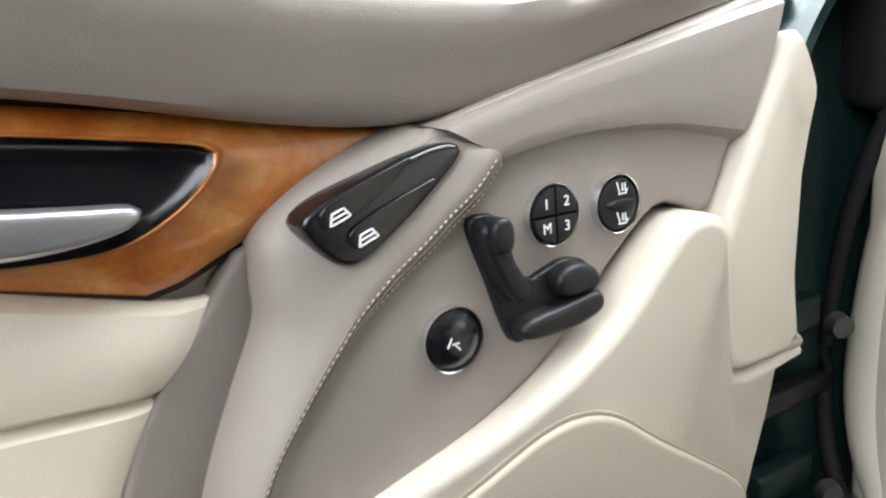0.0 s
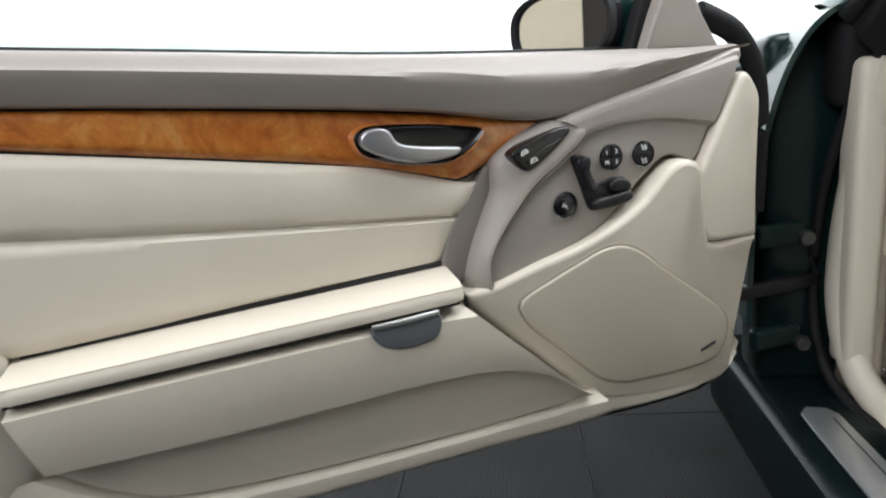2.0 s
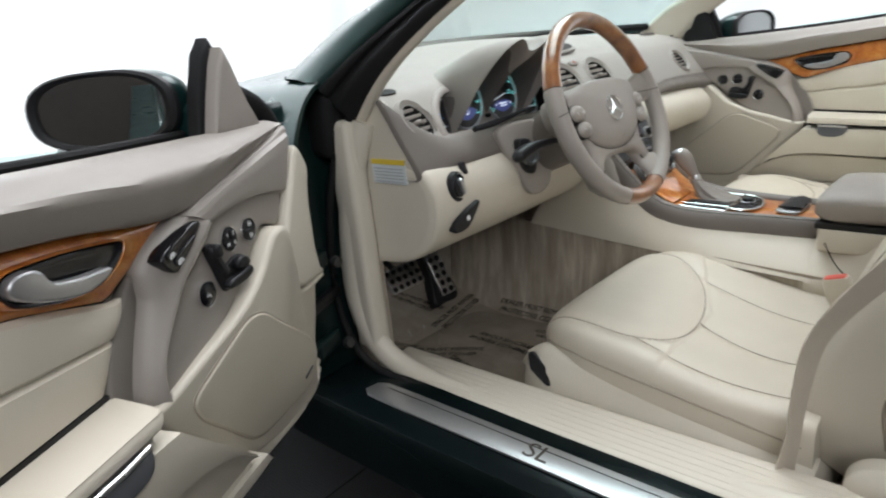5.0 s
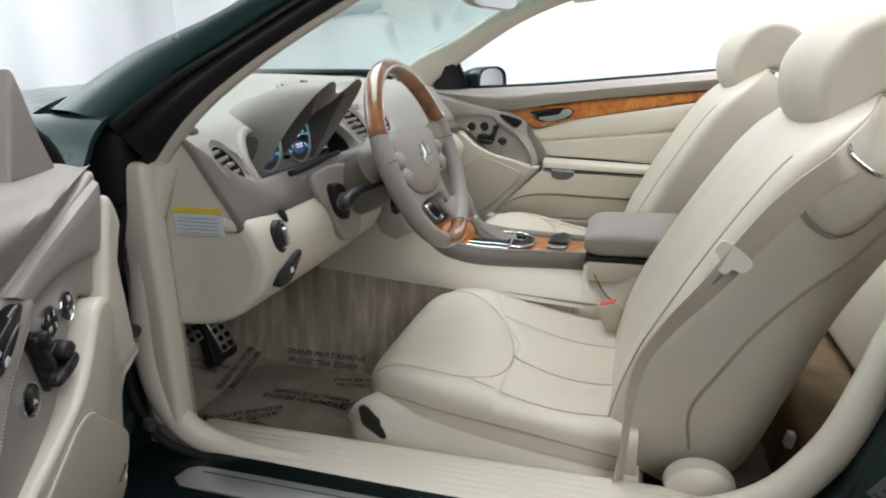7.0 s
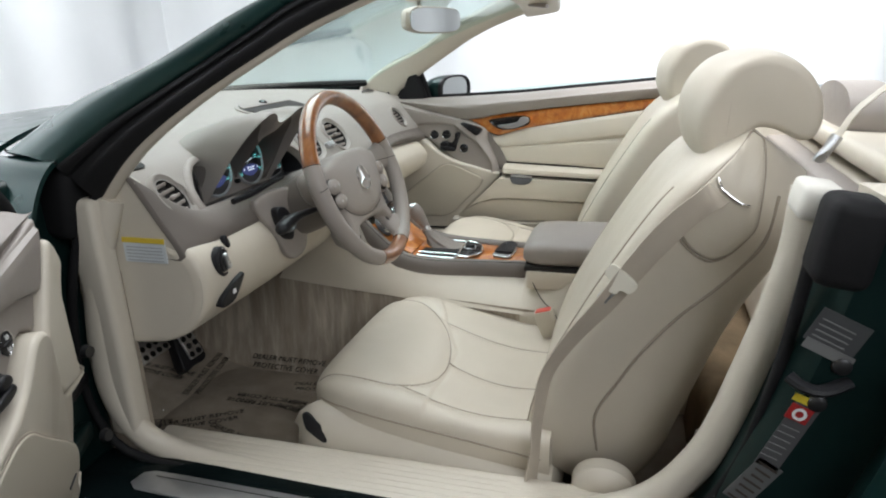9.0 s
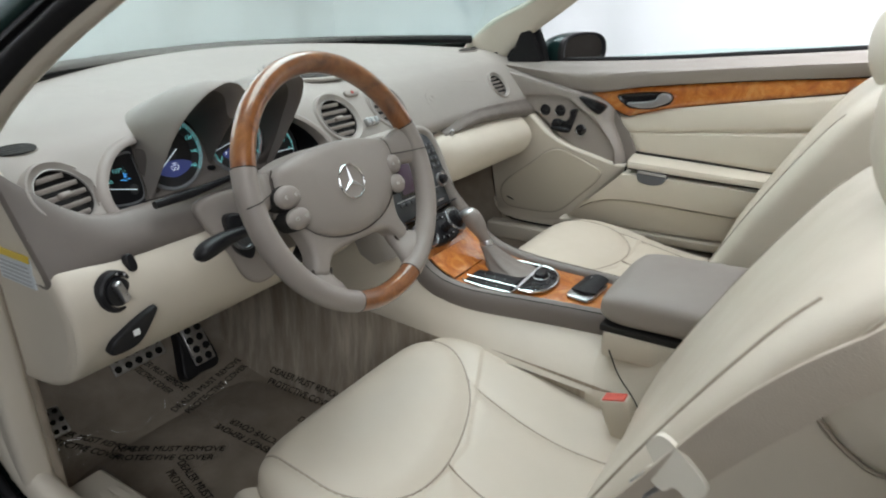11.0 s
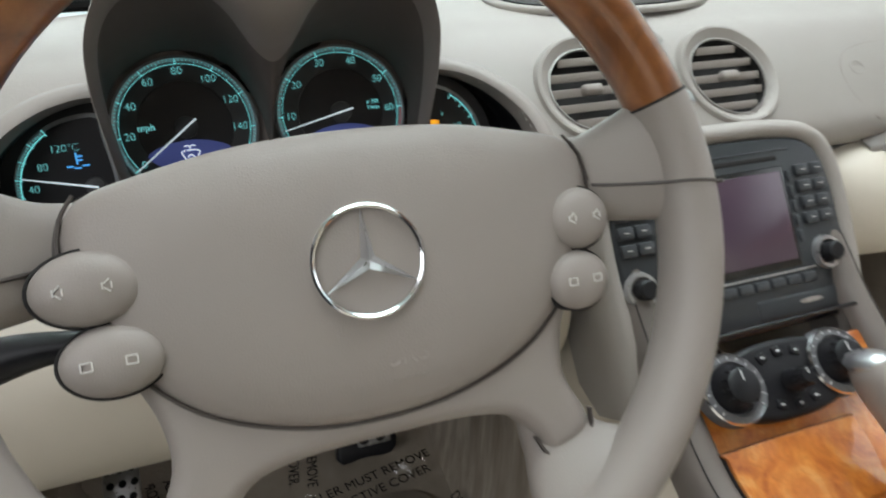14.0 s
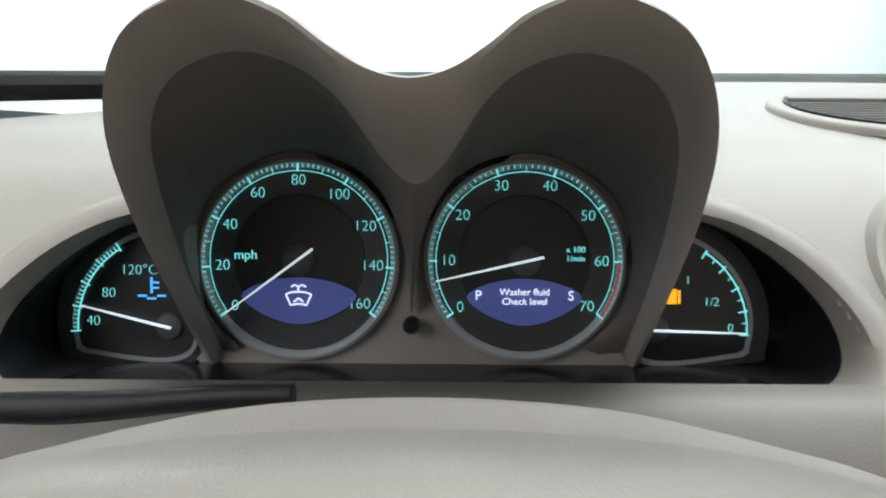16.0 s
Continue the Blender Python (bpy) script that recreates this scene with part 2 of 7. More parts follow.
def glass(name, tint=(0.86, 0.95, 0.92)):
    mat = bpy.data.materials.new(name)
    mat.use_nodes = True
    tree = mat.node_tree
    tree.nodes.clear()
    out = tree.nodes.new("ShaderNodeOutputMaterial")
    mixs = tree.nodes.new("ShaderNodeMixShader")
    clear = node(tree, "ShaderNodeBsdfTransparent", Color=(*tint, 1))
    gloss = node(tree, "ShaderNodeBsdfGlossy", Roughness=0.02)
    face = node(tree, "ShaderNodeLayerWeight", Blend=0.5)
    power = tree.nodes.new("ShaderNodeMath")
    power.operation = "POWER"
    power.inputs[1].default_value = 4.0
    tree.links.new(face.outputs["Facing"], power.inputs[0])
    gain = node(tree, "ShaderNodeMapRange")
    gain.inputs["To Min"].default_value, gain.inputs["To Max"].default_value = 0.03, 0.7
    tree.links.new(power.outputs[0], gain.inputs["Value"])
    tree.links.new(gain.outputs[0], mixs.inputs[0])
    tree.links.new(clear.outputs[0], mixs.inputs[1])
    tree.links.new(gloss.outputs[0], mixs.inputs[2])
    tree.links.new(mixs.outputs[0], out.inputs[0])
    return mat


CREAM = varied("cream_leather", (0.62, 0.565, 0.475), 0.035, 5, 0.00012, 1100, 0.0012, 26, 0.46)
SEATL = varied("seat_leather", (0.58, 0.525, 0.435), 0.04, 5, 0.00015, 900, 0.0025, 14, 0.40)
TAUPE = varied("taupe_leather", (0.30, 0.268, 0.243), 0.035, 6, 0.00008, 1300, 0.0008, 30, 0.48)
DASHT = varied("dash_top_vinyl", (0.344, 0.318, 0.288), 0.03, 5, 0.00016, 1000, 0.0006, 22, 0.55)
CREAMP = varied("cream_plastic", (0.60, 0.55, 0.465), 0.03, 5, 0.00008, 1500, 0, 30, 0.42)
BURL = burl("burl_walnut")
RIMWOOD = straight_grain("rim_walnut")
PAINT = varied("dark_green_paint", (0.007, 0.030, 0.0285), 0.15, 3, 0, 1, 0, 1, 0.30, 0.4, 0.3, spec=0.2)
BLACK = varied("black_plastic", (0.012, 0.012, 0.014), 0.15, 20, 0.00005, 1800, 0, 30, 0.42, spec=0.3)
RUBBER = varied("black_rubber", (0.011, 0.011, 0.012), 0.15, 12, 0.0001, 600, 0, 30, 0.66, spec=0.2)
GLOSSB = plain("gloss_black", (0.006, 0.006, 0.008), 0.24, 0, 0.15)
BOLT = varied("dull_metal", (0.07, 0.07, 0.073), 0.1, 40, 0, 1, 0, 1, 0.42, 0.8)
DARK = plain("shadow_gap", (0.01, 0.009, 0.008), 0.8)
CHROME = plain("chrome", (0.80, 0.80, 0.81), 0.15, 1.0)
FASCIAT = varied("lower_dash_leather", (0.165, 0.144, 0.127), 0.04, 6, 0.00012, 1200, 0.0008, 30, 0.5)
SILVER = varied("satin_silver", (0.55, 0.55, 0.56), 0.05, 30, 0, 1, 0, 1, 0.3, 0.9)
def pile(name):
    """Brushed carpet with upright light and dark streaks."""
    mat, tree, bsdf = base(name, 0.95, 0, 0, 0.1)
    xyz = coords(tree)
    mp = tree.nodes.new("ShaderNodeMapping")
    mp.inputs["Scale"].default_value = (30, 30, 3.5)
    tree.links.new(xyz, mp.inputs["Vector"])
    n1 = node(tree, "ShaderNodeTexNoise", Scale=1.0, Detail=5.0, Roughness=0.65)
    tree.links.new(mp.outputs[0], n1.inputs["Vector"])
    r = ramp(tree, n1.outputs["Fac"], ((0.34, (0.29, 0.245, 0.195)), (0.5, (0.39, 0.335, 0.27)), (0.66, (0.55, 0.485, 0.40))))
    tree.links.new(r.outputs[0], bsdf.inputs["Base Color"])
    n2 = node(tree, "ShaderNodeTexNoise", Scale=500.0, Detail=2.0)
    tree.links.new(xyz, n2.inputs["Vector"])
    b = node(tree, "ShaderNodeBump", Strength=1.0, Distance=0.001)
    tree.links.new(n2.outputs["Fac"], b.inputs["Height"])
    tree.links.new(b.outputs[0], bsdf.inputs["Normal"])
    return mat


PILE = pile("brushed_carpet")
CARPET = varied("beige_carpet", (0.34, 0.293, 0.24), 0.22, 9, 0.0012, 420, 0.002, 60, 0.95, 0, 0, 0.04, 0.1, False)
GLASS = glass("clear_glass", (0.90, 0.985, 0.97))
MIRROR = plain("mirror_glass", (0.8, 0.82, 0.82), 0.02, 1.0)
CURTAIN = varied("white_curtain", (0.83, 0.85, 0.86), 0.03, 1.2, 0.0004, 500, 0.002, 8, 0.85)
CEIL = varied("white_ceiling", (0.75, 0.75, 0.74), 0.03, 1.2, 0.0004, 300, 0, 8, 0.9)


def perforated(name):
    """Dark plastic with a close grid of drain holes."""
    mat, tree, bsdf = base(name, 0.6, 0, 0, 0.06)
    xyz = coords(tree)
    v = node(tree, "ShaderNodeTexVoronoi", Scale=125.0, Randomness=0.0)
    tree.links.new(xyz, v.inputs["Vector"])
    n = node(tree, "ShaderNodeTexNoise", Scale=3.0, Detail=5.0)
    tree.links.new(xyz, n.inputs["Vector"])
    r0 = ramp(tree, n.outputs["Fac"], ((0.3, (0.015, 0.015, 0.0155)), (0.7, (0.028, 0.028, 0.0295))))
    r = ramp(tree, v.outputs["Distance"], ((0.40, (0.04, 0.04, 0.04)), (0.47, (1, 1, 1))))
    mix = tree.nodes.new("ShaderNodeMix")
    mix.data_type, mix.blend_type = "RGBA", "MULTIPLY"
    mix.inputs[0].default_value = 1.0
    tree.links.new(r0.outputs[0], mix.inputs[6])
    tree.links.new(r.outputs[0], mix.inputs[7])
    tree.links.new(mix.outputs[2], bsdf.inputs["Base Color"])
    b = node(tree, "ShaderNodeBump", Strength=0.6, Distance=0.002)
    tree.links.new(r.outputs[0], b.inputs["Height"])
    tree.links.new(b.outputs[0], bsdf.inputs["Normal"])
    return mat


TILE = perforated("perforated_tile")
STITCH = plain("cream_thread", (0.66, 0.60, 0.50), 0.7)
WHITE = plain("white_print", (0.8, 0.8, 0.8), 0.5)
INK = plain("dark_print", (0.045, 0.035, 0.028), 0.6)

# ---- the studio ----
floor = part("floor", rbox(10, 10, 0.1, pose(0, 0, -0.056), 0), plain("floor_slab", (0.11, 0.11, 0.115), 0.7), None)
tagged(floor, "dark grey perforated plastic garage floor tiles", "floor", kind="structure")
ceiling = part("ceiling", rbox(10, 10, 0.1, pose(0, 0, 3.65), 0), CEIL, None)
tagged(ceiling, "plain white studio ceiling", "ceiling", kind="structure")


def drape(name, a, b, seed, label):
    """A hanging white cloth from a to b, with loose uneven folds."""
    rng = random.Random(seed)
    ph = [rng.uniform(0, 6.28) for _ in range(6)]
    a, b = Vector(a), Vector(b)
    along = (b - a)
    length = along.length
    side = Vector((-along.y, along.x, 0)).normalized()

    def fn(u, v):
        s = u * length
        d = 0.05 * math.sin(2.1 * s + ph[0] + 0.4 * v) + 0.035 * math.sin(5.3 * s + ph[1]) + 0.02 * math.sin(11 * s + ph[2] + v) * (1 - 0.5 * v)
        return a + along * u + side * d + Vector((0, 0, 3.6 * v))

    ob = part(name, solid(surface(fn, 160, 14), 0.01), CURTAIN, None)
    return tagged(ob, label, "backdrop", kind="structure")


drape("backdrop", (-4.6, 3.6, 0), (4.2, 3.6, 0), 3, "white hanging studio cloth with soft folds")
drape("backdrop", (-4.42, 2.75, 0), (-4.42, 3.75, 0), 9, "white hanging studio cloth with soft folds")
drape("backdrop", (3.6, 4.2, 0), (3.6, -4.6, 0), 5, "white hanging studio cloth with soft folds")
wall_left = part("wall_west", rbox(0.12, 9.0, 3.6, pose(-4.6, 0, 1.8), 0), varied("shop_wall", (0.030, 0.023, 0.019), 0.3, 2, 0, 1, 0, 1, 0.7), None)
tagged(wall_left, "dim brown workshop wall", "wall", kind="structure")
wall_panel = part("wall_panel", rbox(0.08, 2.75, 2.9, pose(-4.50, 1.275, 1.45), 0.01), varied("beige_panel", (0.62, 0.54, 0.40), 0.1, 2, 0, 1, 0, 1, 0.6), None)
tagged(wall_panel, "plain beige section of the workshop wall", "wall", kind="structure")
wall_back = part("wall_south", rbox(9.6, 0.12, 3.6, pose(0, -4.5, 1.8), 0), varied("brown_wall", (0.032, 0.024, 0.019), 0.3, 2, 0, 1, 0, 1, 0.7), None)
tagged(wall_back, "dim brown workshop wall", "wall", kind="structure")

# ---- the open driver's door, and its mirror twin on the far side ----
DOOR_L = fr((-0.90, 0.262, 0), (-0.897, -0.441, 0), (0.441, -0.897, 0))
DOOR_R = Matrix(((0, -1, 0, 0.655), (-1, 0, 0, 0.362), (0, 0, 1, 0), (0, 0, 0, 1)))
door = thing("side_door", DOOR_L, "open dark green car door with cream and taupe leather panel", "car door", "side doors")
UW = fr((0, 0, 0), (1, 0, 0), (0, 0, 1)) @ Matrix.Diagonal((1, 1, -1, 1))  # outline x, y -> u, w; height -> +n


def plate(outline, n0, n1, bevel=0.004, seg=3):
    bm = prism([(p[0], p[1]) for p in outline], n1 - n0, bevel, seg, base=n0)
    bm.transform(UW)
    bmesh.ops.reverse_faces(bm, faces=bm.faces)
    bmesh.ops.recalc_face_normals(bm, faces=bm.faces)
    return bm


def sp2(pts, n, closed=True):
    return spline([(p[0], p[1], 0) for p in pts], n, closed)


OUTER = [(0.05, 0.370), (0.15, 0.354), (0.43, 0.362), (0.70, 0.360), (0.85, 0.372), (0.965, 0.44), (1.06, 0.55), (1.13, 0.70), (1.14, 0.86), (1.12, 0.893), (0.91, 0.875), (0.713, 0.86), (0.465, 0.842), (0.166, 0.828), (0.06, 0.83), (0.012, 0.76), (0.0, 0.69), (0.002, 0.57), (0.016, 0.45)]
part("outer_panel", plate(sp2(OUTER, 90), -0.15, -0.035, 0.012), PAINT, door, "dark green painted steel")
INNER = [(p[0] * 0.985 + 0.008, 0.012 + p[1] * 0.98) for p in OUTER]
part("door_seal", plate(sp2([(p[0] * 1.006 - 0.003, p[1] - 0.003) for p in OUTER], 90), -0.05, -0.030, 0.006), RUBBER, door, "black rubber seal")
part("panel_backing", plate(sp2(INNER, 90), -0.034, -0.024, 0.006), CREAMP, door)

TOPC = [(0.03, 0.836), (0.166, 0.838), (0.465, 0.850), (0.713, 0.868), (0.913, 0.883), (1.12, 0.902)]
ROLLB = [(0.055, 0.829), (0.16, 0.803), (0.31, 0.766), (0.47, 0.788), (0.604, 0.803), (0.777, 0.819), (0.926, 0.831), (1.12, 0.845)]


def roll_section(i, n):
    t, b = sp2(TOPC, n, False)[i], sp2(ROLLB, n, False)[i]
    h = t.y - b.y
    g = min(1, h / 0.05)
    return [Vector((t.x, -0.085, t.y - 0.02)), Vector((t.x, -0.075, t.y - 0.004)), Vector((t.x, -0.055, t.y)), Vector((t.x, -0.032, t.y)),
            Vector((t.x, -0.010, t.y - 0.0055)), Vector((t.x, 0.0075 * g, t.y - 0.0185 * g)), Vector((t.x * 0.6 + b.x * 0.4, 0.020 * g, t.y - 0.4 * h)),
            Vector((b.x, 0.012 * g, b.y + 0.2 * h)), Vector((b.x, 0.006, b.y + 0.03 * h)), Vector((b.x, -0.006, b.y))]


rolls = []
for i in range(60):
    rolls.append(spline(roll_section(i, 60), 26))
part("top_roll", loft(rolls, False, False), TAUPE, door, "taupe leather window sill roll")
part("window_seal", sweep([(p.x, -0.088, p.y + 0.002) for p in sp2(TOPC, 40, False)], 0.007, 0.006, 8), RUBBER, door, "black window slot rubber")
part("window_glass", plate([(0.20, 0.80), (1.0, 0.80), (0.93, 0.892), (0.62, 0.878), (0.35, 0.853)], -0.106, -0.101, 0.001), GLASS, door, "lowered clear side glass")

WTOP = [(0.311, 0.7645), (0.47, 0.786), (0.604, 0.801), (0.777, 0.817), (0.926, 0.829), (1.12, 0.843)]
WBOT = [(0.311, 0.7625), (0.372, 0.733), (0.428, 0.708), (0.52, 0.733), (0.612, 0.750), (0.786, 0.777), (0.934, 0.799), (1.12, 0.818)]


def strip_between(top, bot, us, depth, rows=9, thick=0.008):
    a = [Vector((u, interp(u, top), 0)) for u in us]
    b = [Vector((u, interp(u, bot), 0)) for u in us]
    return padded(a, b, len(us), rows, depth, thick)


us = [0.312 + (1.115 - 0.312) * i / 60 for i in range(61)]
part("wood_trim", strip_between(WTOP, WBOT, us, lambda s, v: -0.016 + 0.016 * s + 0.007 * pad(v, 0.35), 11), BURL, door, "glossy orange burl walnut veneer strip")
part("trim_gap", strip_between([(u, w + 0.003) for u, w in WTOP], [(u, w - 0.003) for u, w in WBOT], us, lambda s, v: -0.0175 + 0.016 * s, 3, 0.002), DARK, door)
LEVER = varied("lever_silver", (0.42, 0.42, 0.43), 0.04, 30, 0, 1, 0, 1, 0.32, 0.75)
# door handle in its black bowl
bowl = spline([(0.548, 0.762, 0), (0.538, 0.748, 0), (0.510, 0.738, 0), (0.485, 0.7325, 0), (0.455, 0.731, 0), (0.436, 0.7335, 0), (0.417, 0.743, 0), (0.404, 0.755, 0), (0.402, 0.764, 0), (0.42, 0.7685, 0), (0.47, 0.7755, 0), (0.51, 0.7785, 0), (0.535, 0.778, 0), (0.547, 0.771, 0)], 64, True)
mid = Vector((0.47, 0.753, 0))
rings = []
for k, (f, d) in enumerate(((1.0, 0.001), (0.985, 0.0022), (0.96, 0.001), (0.92, -0.001), (0.80, -0.003), (0.5, -0.0035), (0.001, -0.0035))):
    rings.append([Vector((mid.x + (p.x - mid.x) * f, d, mid.y + (p.y - mid.y) * f)) for p in bowl])
part("handle_bowl", loft(rings, caps=False), GLOSSB, door, "black handle recess")
ringw = [[Vector((mid.x + (p.x - mid.x) * f, d, mid.y + (p.y - mid.y) * f)) for p in bowl] for f, d in ((1.07, -0.012), (1.04, 0.001), (1.0, 0.004), (0.985, 0.003))]
part("bowl_rim", loft(ringw, caps=False), BURL, door, "raised walnut lip")
GRIP = [(0.5425, 0.762), (0.540, 0.771), (0.531, 0.7755), (0.518, 0.7755), (0.510, 0.770), (0.506, 0.762), (0.497, 0.7565), (0.477, 0.7525), (0.452, 0.7495), (0.434, 0.7475), (0.431, 0.7440), (0.436, 0.7395), (0.450, 0.7365), (0.470, 0.7355), (0.490, 0.7375), (0.516, 0.7445), (0.536, 0.754)]
lever = plate(sp2(GRIP, 64), 0.001, 0.0135, 0.0055, 5)
for v in lever.verts:
    v.co.y += 0.006 * math.sin(math.pi * min(1, max(0, (0.545 - v.co.x) / 0.11))) - 0.002
part("door_handle", lever, LEVER, door, "satin silver pull lever", 60)

# padded upper panel and the one below its seam
A1 = [(0.409, 0.7035), (0.43, 0.706), (0.52, 0.7315), (0.612, 0.7475), (0.786, 0.7745), (0.934, 0.7965), (0.978, 0.802)]
B1 = [(0.432, 0.667), (0.55, 0.676), (0.745, 0.6935), (0.955, 0.7145)]
part("upper_pad", skin(sp2(A1, 46, False), sp2(B1, 46, False), 46, 12, lambda s, v: -0.0125 + 0.012 * s + 0.0055 * pad(v, 0.05, 2.0) * pad(s, 0.02) + 0.004 * math.sin(math.pi * v)), CREAM, door, "padded cream leather panel")
B2 = [(0.458, 0.614), (0.70, 0.604), (0.89, 0.595), (0.922, 0.600)]
part("lower_pad", skin(sp2(B1, 46, False), sp2(B2, 46, False), 46, 14, lambda s, v: -0.0125 + 0.012 * s + 0.0055 * pad(v, 0.045, 2.0) * pad(s, 0.02) - 0.006 * v * v), CREAM, door, "padded cream leather panel")
LIDSEAM = plain("lid_thread", (0.44, 0.39, 0.31), 0.6)
# lid of the door pocket: a shelf with a rounded nose
lid = []
for i in range(44):
    f = i / 43
    u = 0.456 + (0.902 - 0.456) * f
    d = -0.018 * f
    sec = [(-0.022, 0.6125 - 0.022 * f), (0.0, 0.6105 - 0.021 * f), (0.040, 0.605 + d), (0.050, 0.601 + d), (0.053, 0.594 + d), (0.051, 0.586 + d), (0.045, 0.584 + d), (-0.02, 0.584 + d)]
    e = 1.0 if 0 < i < 43 else 0.9
    lid.append([Vector((u, n * e, w)) for n, w in sec])
part("pocket_lid", loft(lid, True, True), CREAM, door, "cream leather armrest lid of the door pocket")
for n, w in ((0.0500, 0.6012),):
    part("lid_seam", sweep([(0.458 + 0.443 * f, n, w - 0.018 * f) for f in [k / 24 for k in range(25)]], 0.0006, 0.0006, 5), LIDSEAM, door, "fine stitched seam")
part("lid_gap", plate([(0.458, 0.586), (0.902, 0.568), (0.902, 0.5615), (0.458, 0.5785)], -0.022, 0.040, 0.001), DARK, door)
part("pad_gap", plate([(0.455, 0.6165), (0.70, 0.6065), (0.895, 0.5955), (0.895, 0.588), (0.455, 0.606)], -0.024, -0.0105, 0.001), DARK, door)
A3 = [(0.457, 0.5795), (0.60, 0.5745), (0.80, 0.5675), (0.903, 0.5625)]
B3 = [(0.300, 0.430), (0.345, 0.462), (0.40, 0.481), (0.46, 0.487), (0.52, 0.487), (0.723, 0.481), (0.880, 0.482)]
part("pocket_door", skin(sp2(A3, 60, False), sp2(B3, 60, False), 60, 12, lambda s, v: -0.014 + (0.066 - 0.014 * v * v) * pad(v, 0.09) ** 0.6), CREAMP, door, "cream storage pocket flap")
part("pocket_latch", plate(sp2([(0.561, 0.5745), (0.524, 0.576), (0.488, 0.578), (0.487, 0.560), (0.497, 0.550), (0.525, 0.546), (0.548, 0.551), (0.559, 0.561)], 32), 0.046, 0.0545, 0.003), varied("grey_latch", (0.10, 0.105, 0.115), 0.05, 20, 0, 1, 0, 1, 0.4), door, "dark grey pocket latch")
part("latch_lip", sweep([(0.561, 0.0535, 0.5755), (0.524, 0.0555, 0.5775), (0.488, 0.0535, 0.5795)], 0.0028, 0.0035, 8), SILVER, door, "bright latch edge")
# recessed lower part and the lip along the bottom
A4 = [(0.285, 0.420), (0.345, 0.460), (0.40, 0.480), (0.46, 0.486), (0.52, 0.486), (0.723, 0.480), (0.885, 0.481)]
B4 = [(0.280, 0.412), (0.353, 0.408), (0.50, 0.405), (0.665, 0.407), (0.777, 0.416), (0.834, 0.438), (0.885, 0.472)]
part("lower_recess", skin(sp2(A4, 50, False), sp2(B4, 50, False), 50, 8, lambda s, v: 0.022 - 0.018 * v), CREAMP, door)
A5 = [(0.262, 0.408), (0.30, 0.410), (0.353, 0.407), (0.50, 0.404), (0.665, 0.405), (0.777, 0.414), (0.84, 0.437), (0.89, 0.470), (0.93, 0.50)]
B5 = [(0.235, 0.376), (0.29, 0.370), (0.43, 0.370), (0.60, 0.367), (0.70, 0.367), (0.80, 0.372), (0.86, 0.383), (0.93, 0.43), (0.975, 0.46)]
part("bottom_lip", skin(sp2(A5, 60, False), sp2(B5, 60, False), 60, 9, lambda s, v: -0.014 + 0.026 * pad(v, 0.30) * (1 - 0.25 * v)), CREAMP, door)
# big curved end of the panel at the lock side
A6 = [(0.978, 0.802), (0.955, 0.714), (0.921, 0.619), (0.903, 0.598), (0.905, 0.565), (0.885, 0.484), (0.93, 0.44)]
B6 = [(1.12, 0.818), (1.10, 0.714), (1.075, 0.619), (1.06, 0.59), (1.045, 0.56), (0.99, 0.484), (0.955, 0.452)]
part("rear_trim", skin(sp2(A6, 40, False), sp2(B6, 40, False), 40, 14, lambda s, v: -0.004 + 0.034 * pad(min(v * 0.9 + 0.0, 0.9), 0.5) * (0.35 + 0.65 * math.sin(math.pi * min(1, 0.12 + s * 0.9)))), CREAMP, door, "curved cream end trim")
part("airbag_badge", plate(ellipse(0.038, 0.0165, 40, 2, 0.930, 0.7665), -0.004, 0.0085, 0.003), CREAMP, door, "embossed oval airbag badge")
# loudspeaker section, its upper edge leaning into the cabin


def tilted(bm):
    for v in bm.verts:
        v.co.y += 0.04 * (min(v.co.z, 0.63) - 0.52) / 0.18
    return bm


def rounded_off(bm, edge=0.040):
    """Turns the hinge-side edge of a panel away from the cabin."""
    for v in bm.verts:
        if v.co.x < edge and v.co.y > -0.02:
            v.co.y -= 1.15 * (edge - v.co.x)
    return bm


SPK_BASE = [(0.012, 0.588), (0.075, 0.590), (0.108, 0.592), (0.122, 0.63), (0.126, 0.67), (0.130, 0.694), (0.150, 0.703), (0.171, 0.698), (0.195, 0.677), (0.223, 0.654), (0.285, 0.622), (0.353, 0.603), (0.408, 0.587), (0.447, 0.580), (0.425, 0.553), (0.39, 0.518), (0.345, 0.475), (0.300, 0.430), (0.27, 0.396), (0.20, 0.375), (0.11, 0.366), (0.056, 0.366), (0.030, 0.386), (0.017, 0.43), (0.012, 0.51)]
part("speaker_section", rounded_off(tilted(plate(sp2(SPK_BASE, 90), -0.03, 0.009, 0.020, 6)), 0.038), CREAMP, door, "cream moulded loudspeaker section")
SPK = [(0.377, 0.553), (0.371, 0.565), (0.345, 0.578), (0.302, 0.597), (0.262, 0.611), (0.224, 0.603), (0.174, 0.566), (0.085, 0.50), (0.058, 0.467), (0.056, 0.432), (0.070, 0.411), (0.11, 0.404), (0.20, 0.405), (0.235, 0.413), (0.262, 0.430), (0.317, 0.482), (0.360, 0.523)]


